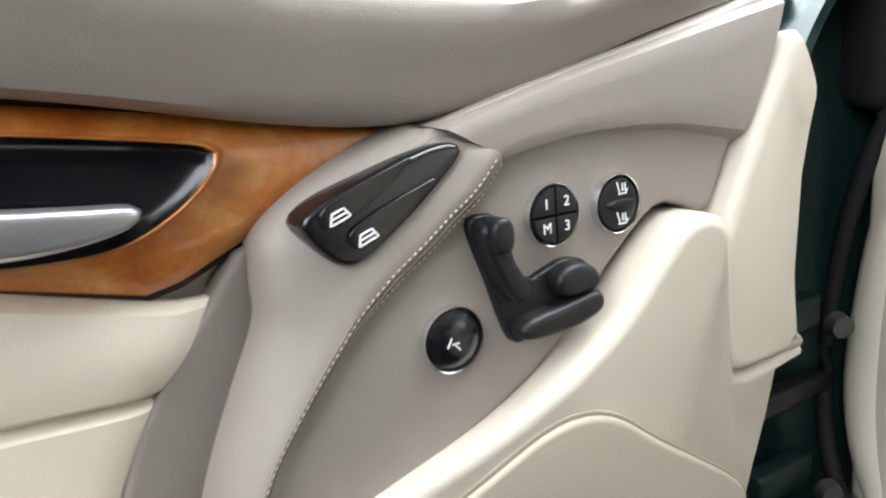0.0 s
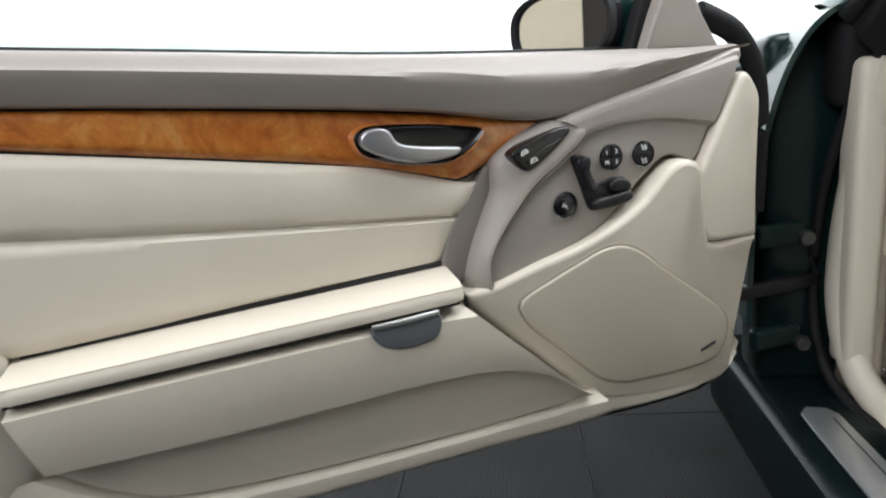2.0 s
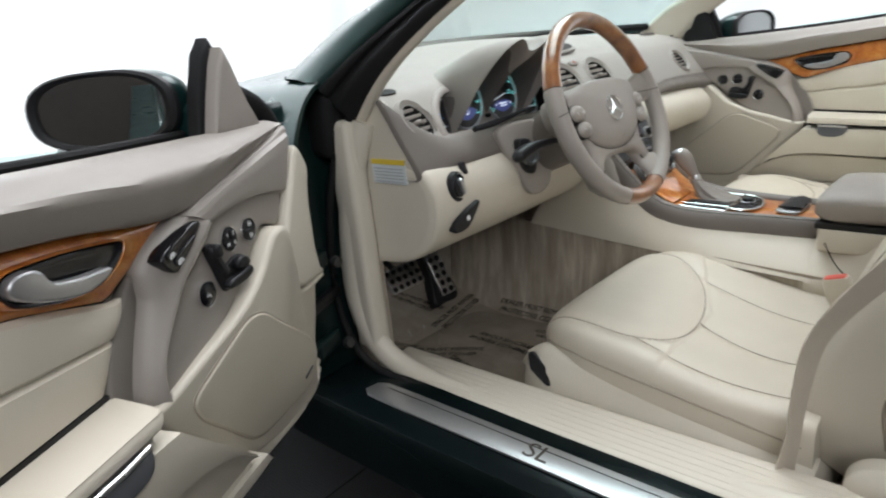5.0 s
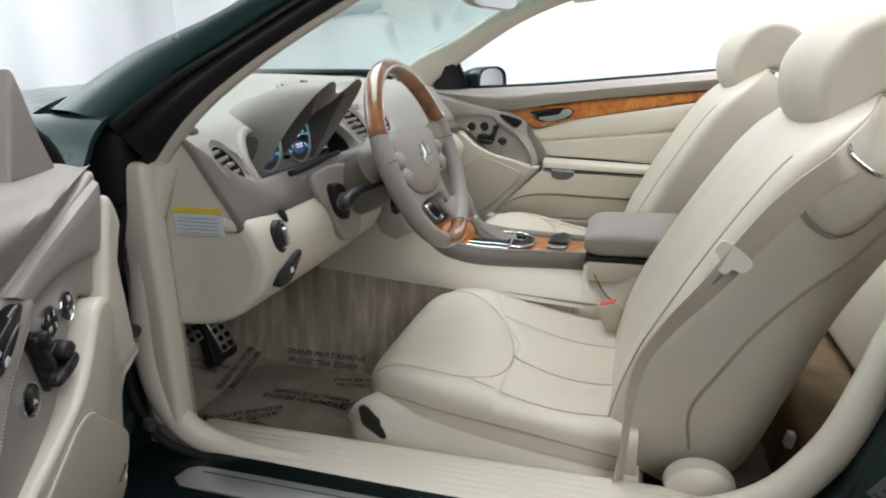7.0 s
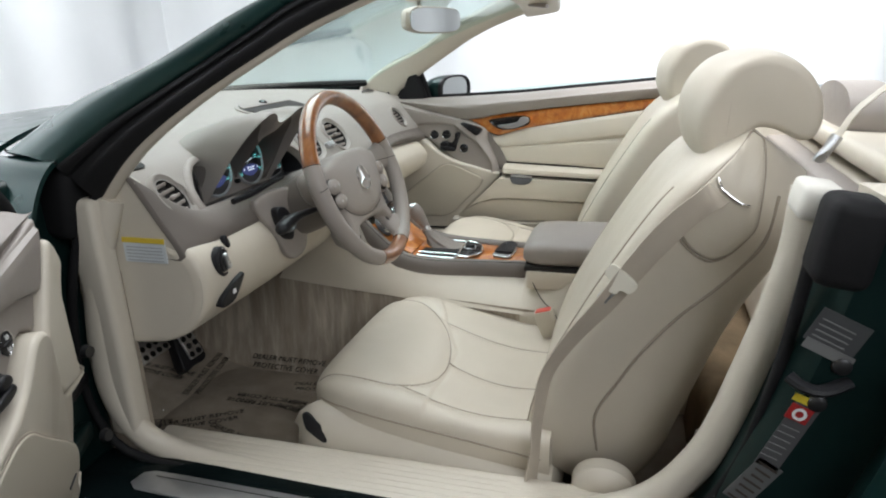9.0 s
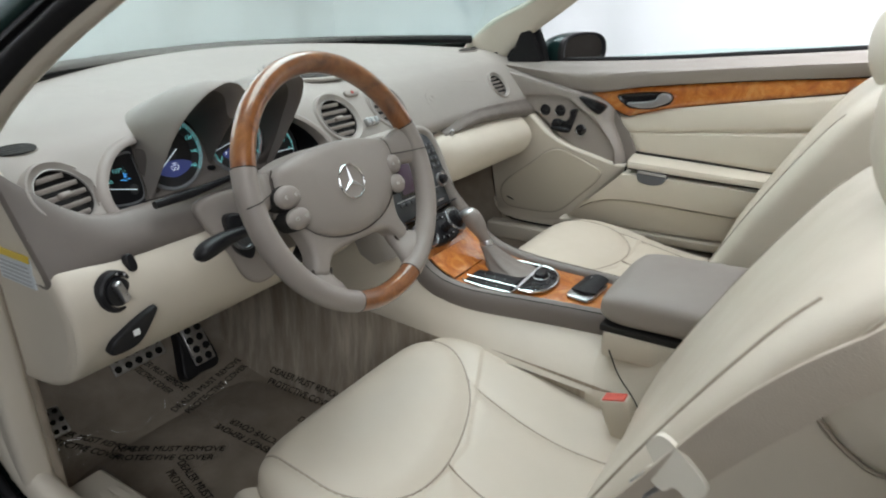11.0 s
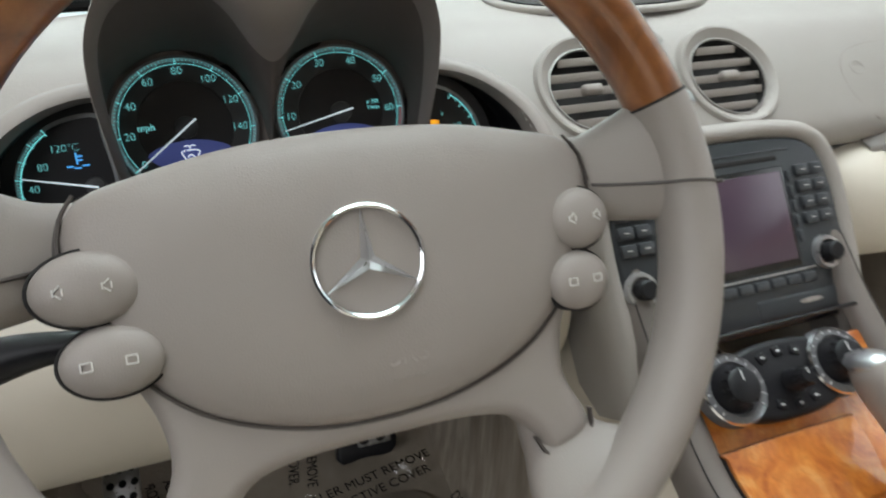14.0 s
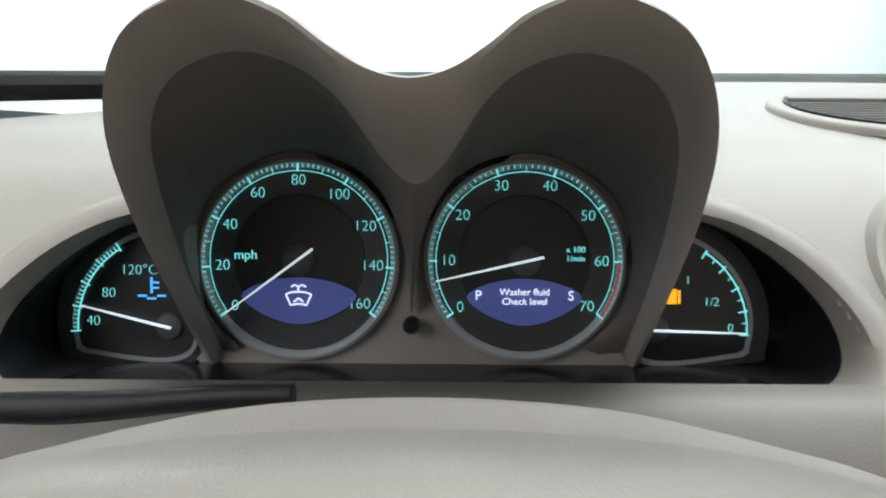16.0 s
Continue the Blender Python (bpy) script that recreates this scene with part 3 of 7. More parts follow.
def fine_mesh(name, colour):
    mat, tree, bsdf = base(name, 0.55)
    xyz = coords(tree)
    v = node(tree, "ShaderNodeTexVoronoi", Scale=900.0, Randomness=0.0)
    tree.links.new(xyz, v.inputs["Vector"])
    r = ramp(tree, v.outputs["Distance"], ((0.25, tuple(c * 0.9 for c in colour)), (0.5, colour)))
    tree.links.new(r.outputs[0], bsdf.inputs["Base Color"])
    b = node(tree, "ShaderNodeBump", Strength=0.2, Distance=0.0002)
    tree.links.new(v.outputs["Distance"], b.inputs["Height"])
    tree.links.new(b.outputs[0], bsdf.inputs["Normal"])
    return mat


GRILLE = fine_mesh("speaker_mesh", (0.56, 0.51, 0.42))
part("speaker_grille", tilted(plate(sp2(SPK, 80), 0.0, 0.0125, 0.004, 4)), GRILLE, door, "finely perforated cream speaker grille")
part("speaker_groove", tilted(plate(sp2([(0.215 + (p[0] - 0.215) * 1.018, 0.505 + (p[1] - 0.505) * 1.028) for p in SPK], 80), 0.0, 0.0100, 0.001)), varied("groove_tone", (0.36, 0.31, 0.25), 0.05), door)
part("speaker_badge", tilted(plate([(0.096, 0.432), (0.074, 0.441), (0.074, 0.4365), (0.096, 0.4275)], 0.0, 0.0145, 0.0005)), BOLT, door, "small slanted metal maker's plate")
# front cap and the control panel
CAP = [(0.058, 0.800), (0.076, 0.776), (0.097, 0.739), (0.121, 0.694), (0.135, 0.654), (0.134, 0.630), (0.122, 0.604), (0.108, 0.593), (0.06, 0.591), (0.021, 0.593), (0.014, 0.64), (0.018, 0.70), (0.034, 0.765)]
part("front_cap", rounded_off(plate(sp2(CAP, 70), -0.002, 0.027, 0.008, 4)), CREAMP, door, "cream hinge-side cover")
CTRL = [(0.055, 0.829), (0.10, 0.817), (0.16, 0.802), (0.24, 0.784), (0.31, 0.764), (0.355, 0.735), (0.385, 0.690), (0.402, 0.64), (0.412, 0.592), (0.385, 0.586), (0.34, 0.600), (0.262, 0.632), (0.20, 0.685), (0.165, 0.708), (0.135, 0.70), (0.122, 0.70), (0.09, 0.76), (0.06, 0.805)]
part("control_panel", plate(sp2(CTRL, 90), -0.03, 0.013, 0.006, 4), TAUPE, door, "taupe leather switch panel")
# a raised roll above the switch panel, with seam
part("brow", skin(sp2([(0.05, 0.830), (0.16, 0.803), (0.24, 0.784), (0.312, 0.765)], 30, False), sp2([(0.100, 0.730), (0.16, 0.7445), (0.203, 0.749), (0.241, 0.749), (0.274, 0.7445)], 30, False), 30, 9, lambda s, v: 0.004 + 0.017 * pad(v, 0.22) * pad(min(s, 0.5), 0.03), 0.01), TAUPE, door)
# armrest pull: a curved roll with the window switches on its head
BL = [(0.318, 0.768), (0.345, 0.757), (0.372, 0.743), (0.390, 0.728), (0.394, 0.709), (0.395, 0.692), (0.408, 0.664), (0.421, 0.635), (0.431, 0.606), (0.438, 0.572)]
BR = [(0.272, 0.750), (0.288, 0.731), (0.302, 0.721), (0.317, 0.710), (0.336, 0.698), (0.356, 0.684), (0.380, 0.659), (0.400, 0.633), (0.409, 0.606), (0.404, 0.574)]


def pull_depth(s, v):
    flat = -0.006 + 0.0185 * min(1.0, v / 0.8)
    return flat + (0.0125 - 0.0015 * min(1, max(0, (s - 0.25) / 0.5))) * pad(v, 0.42) * pad(s, 0.03)


part("armrest_pull", skin(sp2(BL, 60, False), sp2(BR, 60, False), 60, 16, pull_depth, 0.01), TAUPE, door, "taupe leather pull handle roll")
# shell of the hollow as a flat plate, the recess's shade in its taupe
part("pull_hollow", plate(sp2([(0.392, 0.722), (0.404, 0.7115), (0.412, 0.700), (0.429, 0.679), (0.439, 0.665), (0.451, 0.642), (0.460, 0.612), (0.456, 0.592), (0.42, 0.592), (0.405, 0.63), (0.385, 0.69)], 50), -0.034, -0.0080, 0.004), varied("shaded_taupe_shell", (0.19, 0.168, 0.15), 0.04, 8, 0.0001, 1500, 0, 30, 0.5), door)
for f in (0.84, 0.90, 0.96):
    line = []
    a, b = sp2(BL, 60, False), sp2(BR, 60, False)
    for i in range(2, 57):
        q = a[i].lerp(b[i], f)
        line.append(Vector((q.x, pull_depth(i / 59, f) + 0.0005, q.y)))
    if f != 0.90:
        st = bmesh.new()
        pts = even(line, 130)
        for i in range(0, 129, 2):
            add(st, sweep([pts[i], pts[i].lerp(pts[i + 1], 0.85)], 0.0005, 0.0004, 5))
        part("stitching", st, STITCH, door, "pale double stitching")
    else:
        part("seam", sweep(line, 0.0009, 0.0009, 6), varied("seam_shadow", (0.14, 0.115, 0.1), 0.05), door)
# dark joint between the pocket and the loudspeaker section
part("panel_gap", sweep(spline([(u, 0.0105 + 0.04 * (w - 0.52) / 0.18, w) for u, w in ((0.4475, 0.582), (0.442, 0.562), (0.425, 0.533), (0.395, 0.500), (0.350, 0.463), (0.312, 0.436))], 30), 0.0028, 0.0028, 6), DARK, door, "dark panel joint")
# window switches
WS = [(0.3785, 0.732), (0.372, 0.721), (0.363, 0.7135), (0.353, 0.7145), (0.332, 0.7275), (0.313, 0.7425), (0.303, 0.7525), (0.307, 0.7570), (0.320, 0.7560), (0.345, 0.7485), (0.369, 0.7400)]
ws = part("window_switch", plate(sp2(WS, 50), 0.004, 0.0235, 0.003), GLOSSB, door, "black window switch block")
for k, (cu, cw) in enumerate(((0.359, 0.7345), (0.348, 0.7245))):
    outline = sp2([(cu + 0.012, cw + 0.002), (cu + 0.008, cw - 0.005), (cu - 0.014, cw + 0.006), (cu - 0.030, cw + 0.019), (cu - 0.022, cw + 0.017), (cu, cw + 0.009)], 30)
    part("rocker", plate(outline, 0.016, 0.0258, 0.0022), GLOSSB, ws)
# round controls
BTN = [("memory_buttons", 0.248, 0.7155), ("heat_switch", 0.2035, 0.7145), ("steering_adjuster", 0.311, 0.6665)]
for name, u, w in BTN:
    m = fr((u, 0.0, w), (1, 0, 0), (0, 0, 1)) @ Matrix.Diagonal((0.86, 0.86, -1, 1))
    ring = part(name, lathe([(0.0190, 0.012), (0.0190, 0.0160), (0.0185, 0.0175), (0.0178, 0.0172), (0.0172, 0.0160), (0.0172, 0.012)], 40, m), CHROME, door, "bright ringed round switch")
    if name == "memory_buttons":
        for sx in (-1, 1):
            for sy in (-1, 1):
                arc = [(sx * 0.0005, sy * 0.0005)] + [(sx * (0.0005 + 0.0158 * math.cos(a)), sy * (0.0005 + 0.0158 * math.sin(a))) for a in [math.pi / 2 * i / 8 for i in range(9)]]
                part("button", prism(arc, 0.009, 0.0012, 2, m, 0.010), BLACK, ring)
    elif name == "heat_switch":
        part("button", lathe([(0.0, 0.0185), (0.010, 0.0183), (0.0155, 0.017), (0.0170, 0.014)], 36, m), BLACK, ring)
        part("rocker", lathe([(0.0, 0.0035), (0.006, 0.003), (0.0085, 0.0)], 24, m @ pose(0, 0, 0.0172) @ Matrix.Diagonal((1.55, 0.42, 1, 1))), BLACK, ring)
    else:
        part("button", lathe([(0.0, 0.0215), (0.006, 0.0212), (0.012, 0.0195), (0.0165, 0.0165), (0.0170, 0.013)], 36, m), GLOSSB, ring)
# seat-shaped adjuster
SEATC = [(0.299, 0.7185), (0.290, 0.7225), (0.281, 0.7185), (0.277, 0.700), (0.266, 0.687), (0.258, 0.688), (0.243, 0.692), (0.229, 0.689), (0.223, 0.680), (0.2235, 0.671), (0.228, 0.660), (0.243, 0.656), (0.268, 0.655), (0.279, 0.659), (0.290, 0.690)]
sc = part("seat_adjuster", plate(sp2(SEATC, 64), 0.010, 0.0175, 0.002), BLACK, door, "black seat-shaped power seat switch")
part("backrest_knob", plate(sp2([(0.297, 0.715), (0.289, 0.720), (0.282, 0.716), (0.279, 0.700), (0.270, 0.684), (0.278, 0.678), (0.288, 0.690)], 30), 0.014, 0.0265, 0.004), BLACK, sc)
part("headrest_knob", plate(ellipse(0.0062, 0.0085, 24, 2.4, 0.2885, 0.7135), 0.02, 0.0315, 0.003), BLACK, sc)
part("cushion_knob", plate(sp2([(0.275, 0.659), (0.276, 0.668), (0.25, 0.672), (0.228, 0.674), (0.226, 0.664), (0.245, 0.6585)], 30), 0.014, 0.0285, 0.004), BLACK, sc)
part("thigh_knob", plate(sp2([(0.252, 0.676), (0.254, 0.686), (0.243, 0.691), (0.230, 0.687), (0.226, 0.678), (0.236, 0.674)], 26), 0.014, 0.0275, 0.004), BLACK, sc)

# sail piece and door mirror
SAIL = [(0.050, 0.832), (0.165, 0.836), (0.148, 0.88), (0.128, 0.925), (0.113, 0.948), (0.100, 0.925), (0.078, 0.875)]
part("sail_trim", plate(SAIL, -0.052, -0.028, 0.006), TAUPE, door, "taupe triangular mirror cover")
part("sail_seal", plate([(0.030, 0.826), (0.175, 0.828), (0.160, 0.885), (0.136, 0.94), (0.113, 0.962), (0.092, 0.935), (0.060, 0.875)], -0.068, -0.048, 0.006), RUBBER, door, "black sail rubber")
part("edge_rubber", sweep(spline([(0.060, -0.060, 0.880), (0.030, -0.060, 0.868), (-0.002, -0.060, 0.850), (-0.030, -0.060, 0.812), (-0.042, -0.060, 0.765), (-0.044, -0.060, 0.70), (-0.040, -0.060, 0.60)], 30), 0.013, 0.016, 10), RUBBER, door, "black rubber on the door front edge")
part("mirror_foot", rbox(0.07, 0.09, 0.05, pose(0.125, -0.095, 0.855), 0.012), PAINT, door, "dark green mirror foot")
MT = 0.36  # the mirror is turned towards the driver
cap = []
for i in range(13):
    f = i / 12
    u = 0.075 + 0.122 * f
    g = math.sin(math.pi / 2 * min(1, 0.12 + f * 1.0)) ** 0.7
    cap.append([Vector((u - MT * p.x * f, -0.168 + p.x, 0.882 + p.y)) for p in ellipse(0.092 * g, 0.0515 * g, 40, 2.6)])
mirror_cap = part("mirror_housing", loft(cap, True, True), PAINT, door, "dark green door mirror shell")
rim = [[Vector((0.200 + d - MT * p.x, -0.168 + p.x, 0.882 + p.y)) for p in ellipse(0.092 * k, 0.0515 * k, 40, 2.6)] for k, d in ((1.0, -0.004), (1.0, 0.006), (0.94, 0.010), (0.86, 0.008), (0.84, -0.002))]
part("bezel", loft(rim, True, False), BLACK, mirror_cap, "black mirror bezel")
mg = prism(ellipse(0.0840, 0.0445, 40, 2.6), 0.003, 0.0, m=fr((0.2000, -0.168, 0.882), (-MT, 1, 0), (0.0, 0, 1)))
part("mirror_glass", mg, MIRROR, mirror_cap, "outside mirror glass")
EMB = plain("embossed_cream", (0.42, 0.375, 0.30), 0.5)
far_door = copy_thing(door, DOOR_R)
for ob in far_door.children:
    if ob.name.startswith("mirror_housing"):
        ob.location = ob.location + Vector((0.030, 0, -0.022))
    elif ob.name.startswith("sail_trim"):
        ob.material_slots[0].link = "OBJECT"
        ob.material_slots[0].material = RUBBER
        tagged(ob, "black triangular mirror cover")
tagged(far_door, "closed passenger door with cream, taupe and walnut panel", "car door")
# prints that are not mirrored
for body, u, w in (("1", 0.2555, 0.7225), ("2", 0.2405, 0.7230), ("M", 0.2555, 0.7085), ("3", 0.2405, 0.7085)):
    words("number", body, 0.0075, fr((0.248 + (u - 0.248) * 0.86, 0.0193, 0.7155 + (w - 0.7155) * 0.86), (-1, 0, 0), (0, 0, 1)), WHITE, door)


def bars(name, u, n, w, pieces, parent, mat, turn=0):
    """A little pictogram built of short bars: x, y, length, degrees."""
    bm = bmesh.new()
    for x, y, l, a in pieces:
        add(bm, rbox(l, 0.0008, 0.0006, pose(x, y, 0, 0, 0, a), 0))
    bm.transform(fr((u, n, w), (-1, 0, 0), (0, 0, 1)) @ pose(0, 0, 0, 0, 0, turn))
    return part(name, bm, mat, parent)


SEATI = [(-0.002, 0.001, 0.006, 110), (0.001, -0.0025, 0.006, 0), (0.004, -0.0015, 0.003, 60), (0.001, 0.001, 0.004, 90), (0.003, 0.001, 0.004, 90)]
bars("heat_symbol", 0.2035, 0.0188, 0.7225, SEATI, door, WHITE)
bars("heat_symbol", 0.2035, 0.0188, 0.7065, SEATI, door, WHITE)
bars("wheel_symbol", 0.314, 0.0212, 0.6665, [(-0.002, 0.001, 0.005, 60), (0.001, 0, 0.004, 0), (0.002, -0.002, 0.004, -50)], door, WHITE)
CARI = [(0, 0.002, 0.005, 0), (0, -0.002, 0.008, 0), (-0.0035, 0.0, 0.005, 60), (0.0038, 0.0, 0.0045, -70), (0, 0.0, 0.007, 0)]
bars("window_symbol", 0.3640, 0.0264, 0.7345, CARI, door, WHITE, 20)
bars("window_symbol", 0.3530, 0.0264, 0.7245, CARI, door, WHITE, 20)

words("embossing", "SRS", 0.0175, fr((0.930, 0.0088, 0.7695), (-1, 0, -0.06), (0, 0, 1)), EMB, door)
words("embossing", "AIRBAG", 0.0075, fr((0.930, 0.0088, 0.7570), (-1, 0, -0.06), (0, 0, 1)), EMB, door)

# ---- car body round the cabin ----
# body green taken almost to black: the unlit sill's shade is in the colour
SHADESILL = varied("shaded_sill_green", (0.004, 0.0075, 0.008), 0.2, 4, 0, 900, 0, 1, 0.20, spec=0.09)
# the body green again, darkened and dulled for the shade inside the jambs
SHADEP = varied("shaded_jamb_green", (0.006, 0.017, 0.016), 0.15, 5, 0, 900, 0, 1, 0.32, spec=0.2)
body = thing("bodywork", ID, "dark green convertible bodywork with open roof and cream lining", "car body", kind="structure")
for s in (-1, 1):
    # windscreen pillar: cream trim inside, black seal, painted outside
    inner = spline([(s * 0.700, 0.315, 0.79), (s * 0.690, 0.245, 0.845), (s * 0.660, 0.10, 0.945), (s * 0.615, -0.03, 1.022), (s * 0.57, -0.15, 1.08), (s * 0.545, -0.235, 1.115)], 40)
    low = spline([(s * x, y, z) for x, y, z in ((0.784, 0.346, 0.868), (0.748, 0.267, 0.928), (0.720, 0.187, 0.975), (0.675, 0.047, 1.055), (0.645, -0.046, 1.109), (0.602, -0.210, 1.168))], 40)
    high = spline([(s * x, y, z) for x, y, z in ((0.764, 0.470, 0.884), (0.720, 0.354, 0.959), (0.690, 0.214, 1.015), (0.650, 0.088, 1.081), (0.628, 0.018, 1.113), (0.585, -0.140, 1.176))], 40)
    # the far trim is narrower, so that the black seal shows beside it
    edges = [a.lerp(q, soft(i / 39, [(0, 0.30), (0.45, 0.38), (0.75, 0.32), (1, 0.12)])) if s > 0 else a.lerp(p, soft(i / 39, [(0, 0.10), (0.3, 0.36), (1, 0.36)])) for i, (a, p, q) in enumerate(zip(inner, low, high))]
    trim = [spline([a + Vector((s * 0.030, 0.012, 0.010)), a + Vector((s * 0.012, -0.002, -0.004)), a + Vector((-s * 0.006, 0.004, 0.002)), a.lerp(q, 0.35) + Vector((-s * 0.024, 0, 0)), a.lerp(q, 0.75) + Vector((-s * 0.038, 0, -0.006)), q + Vector((-s * 0.040, 0.004, -0.014)), q + Vector((-s * 0.02, 0.012, -0.010))], 20) for a, q in zip(edges, high)]
    part("pillar_trim", loft(trim, False, False), CREAMP, body, "cream windscreen pillar trim", 60)
    seal, skin_ = [], []
    for a, p, q in zip(edges, low, high):
        e = a + Vector((s * 0.022, 0.007, 0.001))
        out = Vector((s * 0.8, -0.45, 0.1))
        seal.append(spline([p + Vector((-s * 0.012, 0.01, 0.004)), p + Vector((0, 0.0, -0.003)), p.lerp(e, 0.22) + out * 0.004, p.lerp(e, 0.30) - out * 0.004, p.lerp(e, 0.55) + out * 0.012, p.lerp(e, 0.85) + out * 0.009, e, e + Vector((-s * 0.02, 0.02, 0))], 26))
        up_ = Vector((s * 0.75, -0.30, 0.6))
        skin_.append(spline([p + Vector((-s * 0.020, 0.012, -0.004)), p + Vector((-s * 0.003, 0, 0)), p.lerp(q, 0.15) + up_ * 0.006, p.lerp(q, 0.5) + up_ * 0.013, p.lerp(q, 0.85) + up_ * 0.007, q, q + Vector((-s * 0.03, 0.005, -0.012))], 26))
    part("pillar_seal", loft(seal, False, False), RUBBER, body, "black rubber door seal", 60)
    part("pillar", loft(skin_, False, False), PAINT, body, "dark green painted windscreen pillar", 60)
header = [Vector((x, -0.235 - 0.035 * (1 - (x / 0.56) ** 2), 1.122 + 0.03 * (1 - (x / 0.56) ** 2))) for x in [-0.56 + 1.12 * i / 30 for i in range(31)]]
part("windscreen_header", loft([[p + Vector((0, q.x, q.y - 0.12 * q.x)) for q in ellipse(0.056, 0.022, 32, 5)] for p in header]), CREAMP, body, "cream windscreen header trim", 50)
for s in (-1, 1):
    part("roof_latch", rbox(0.060, 0.050, 0.010, pose(s * 0.30, -0.262, 1.118, 8), 0.003), TAUPE, body, "taupe roof latch cover")
part("header_skin", sweep([p + Vector((0, 0.03, 0.02)) for p in header], 0.05, 0.016, 16), PAINT, body)


def screen(u, v):
    x = (2 * u - 1)
    bow = 1 - x * x
    low = Vector((x * 0.715, 0.46 + 0.30 * bow, 0.880 + 0.020 * bow))
    top = Vector((x * 0.535, -0.20 - 0.03 * bow, 1.135 + 0.03 * bow))
    p = low.lerp(top, v)
    p.z += 0.02 * math.sin(math.pi * v)
    return p


ws_ob = part("windscreen", solid(surface(screen, 40, 20), 0.004), GLASS, body, "clear curved windscreen glass")
ws_ob.visible_shadow = False
part("screen_base", sweep([screen(i / 40, 0.0) + Vector((0, -0.012, 0.014)) for i in range(41)], 0.018, 0.012, 10), RUBBER, body, "black windscreen base strip")


def hood(u, v):
    x = (2 * u - 1) * 0.86
    y = 0.50 + 0.30 * (1 - (2 * u - 1) ** 2) + v * 1.1
    z = 0.885 - 0.17 * v * v - 0.07 * abs(2 * u - 1) ** 4 + 0.02 * (1 - (2 * u - 1) ** 2)
    return Vector((x, y, z))


part("bonnet", solid(surface(hood, 48, 30), 0.01), PAINT, body, "dark green bonnet")
for s in (-1, 1):
    def fender(u, v):
        y = 0.345 + u * 1.40
        a = v * math.pi / 2
        return Vector((s * (0.766 + 0.127 * math.sin(a) - 0.02 * u), y, 0.42 + 0.460 * math.cos(a) ** 0.7 - 0.14 * u * u))

    part("fender", solid(surface(fender, 24, 22), 0.008), PAINT, body, "dark green front wing")
    part("pillar_foot", rbox(0.075, 0.11, 0.13, pose(s * 0.738, 0.405, 0.805, 10), 0.018), RUBBER, body, "black seal end under the pillar")
    # hinge jamb between wing and cabin
    part("wing_joint", sweep([(s * 0.786, 0.343, 0.872), (s * 0.778, 0.40, 0.882), (s * 0.764, 0.468, 0.888)], 0.0022, 0.0022, 8), RUBBER, body, "dark joint between pillar and wing")
    part("hinge_pillar", rbox(0.13, 0.10, 0.56, pose(s * 0.79, 0.455, 0.57), 0.02), SHADEP, body, "dark green hinge pillar")
    part("jamb_seal", sweep(spline([(s * 0.735, 0.33, 0.81), (s * 0.756, 0.372, 0.72), (s * 0.772, 0.395, 0.60), (s * 0.776, 0.402, 0.45), (s * 0.770, 0.37, 0.345), (s * 0.757, 0.30, 0.302), (s * 0.752, 0.10, 0.289), (s * 0.752, -0.35, 0.291), (s * 0.750, -0.60, 0.33), (s * 0.748, -0.69, 0.43), (s * 0.748, -0.735, 0.60), (s * 0.748, -0.76, 0.80)], 70), 0.008, 0.008, 10), RUBBER, body, "black door opening seal")
    # cream lining of the opening
    up = 0.0 if s < 0 else 0.048  # the closed far door hides a taller sill
    line = spline([(s * 0.715, 0.318, 0.80), (s * 0.730, 0.352, 0.70), (s * 0.742, 0.370, 0.58), (s * 0.746, 0.374, 0.45), (s * 0.738, 0.342, 0.355 + up * 0.3), (s * 0.720, 0.275, 0.300 + up), (s * 0.71, 0.10, 0.276 + up), (s * 0.71, -0.35, 0.280 + up), (s * 0.70, -0.56, 0.325 + up * 0.6), (s * 0.70, -0.66, 0.43), (s * 0.69, -0.715, 0.58), (s * 0.68, -0.755, 0.74), (s * 0.67, -0.765, 0.84)], 90)
    part("opening_trim", sweep(line, 0.026, 0.022, 14, up=(s, 0, 0)), CREAMP, body, "cream door opening trim")
    part("sill_top", rbox(0.112 if s < 0 else 0.09, 0.98, 0.05, pose(s * (0.693 if s < 0 else 0.705), -0.13, 0.277 + up, -0.4), 0.008), CREAMP, body, "ribbed cream sill cover")
    for k in range(6 if s < 0 else 0):
        part("sill_rib", rbox(0.0125, 0.88, 0.004, pose(s * (0.655 + 0.0145 * k), -0.14, 0.3012, -0.4), 0.0016), CREAMP, body)
    if s > 0:
        part("sill_carpet", rbox(0.05, 1.0, 0.17, pose(0.690, -0.13, 0.225), 0.01), CARPET, body, "beige carpet on the far sill")
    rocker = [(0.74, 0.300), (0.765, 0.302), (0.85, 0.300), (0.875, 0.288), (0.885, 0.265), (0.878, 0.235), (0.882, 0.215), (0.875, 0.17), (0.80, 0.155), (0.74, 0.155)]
    part("rocker", loft([[Vector((s * x, y, z)) for x, z in rocker] for y in (0.60, 0.45, 0.2, -0.2, -0.6, -0.95)], True, True), SHADESILL, body, "green painted rocker sill with its shade put into the colour")
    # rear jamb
    part("lock_pillar", loft([[Vector((s * x, y + dy, z)) for x, dy in ((0.70, 0), (0.755, 0.0), (0.79, -0.02), (0.79, -0.40), (0.70, -0.40))] for y, z in ((-0.62, 0.30), (-0.675, 0.40), (-0.725, 0.55), (-0.77, 0.72), (-0.795, 0.84))], True, True), SHADEP, body, "dark green lock pillar")
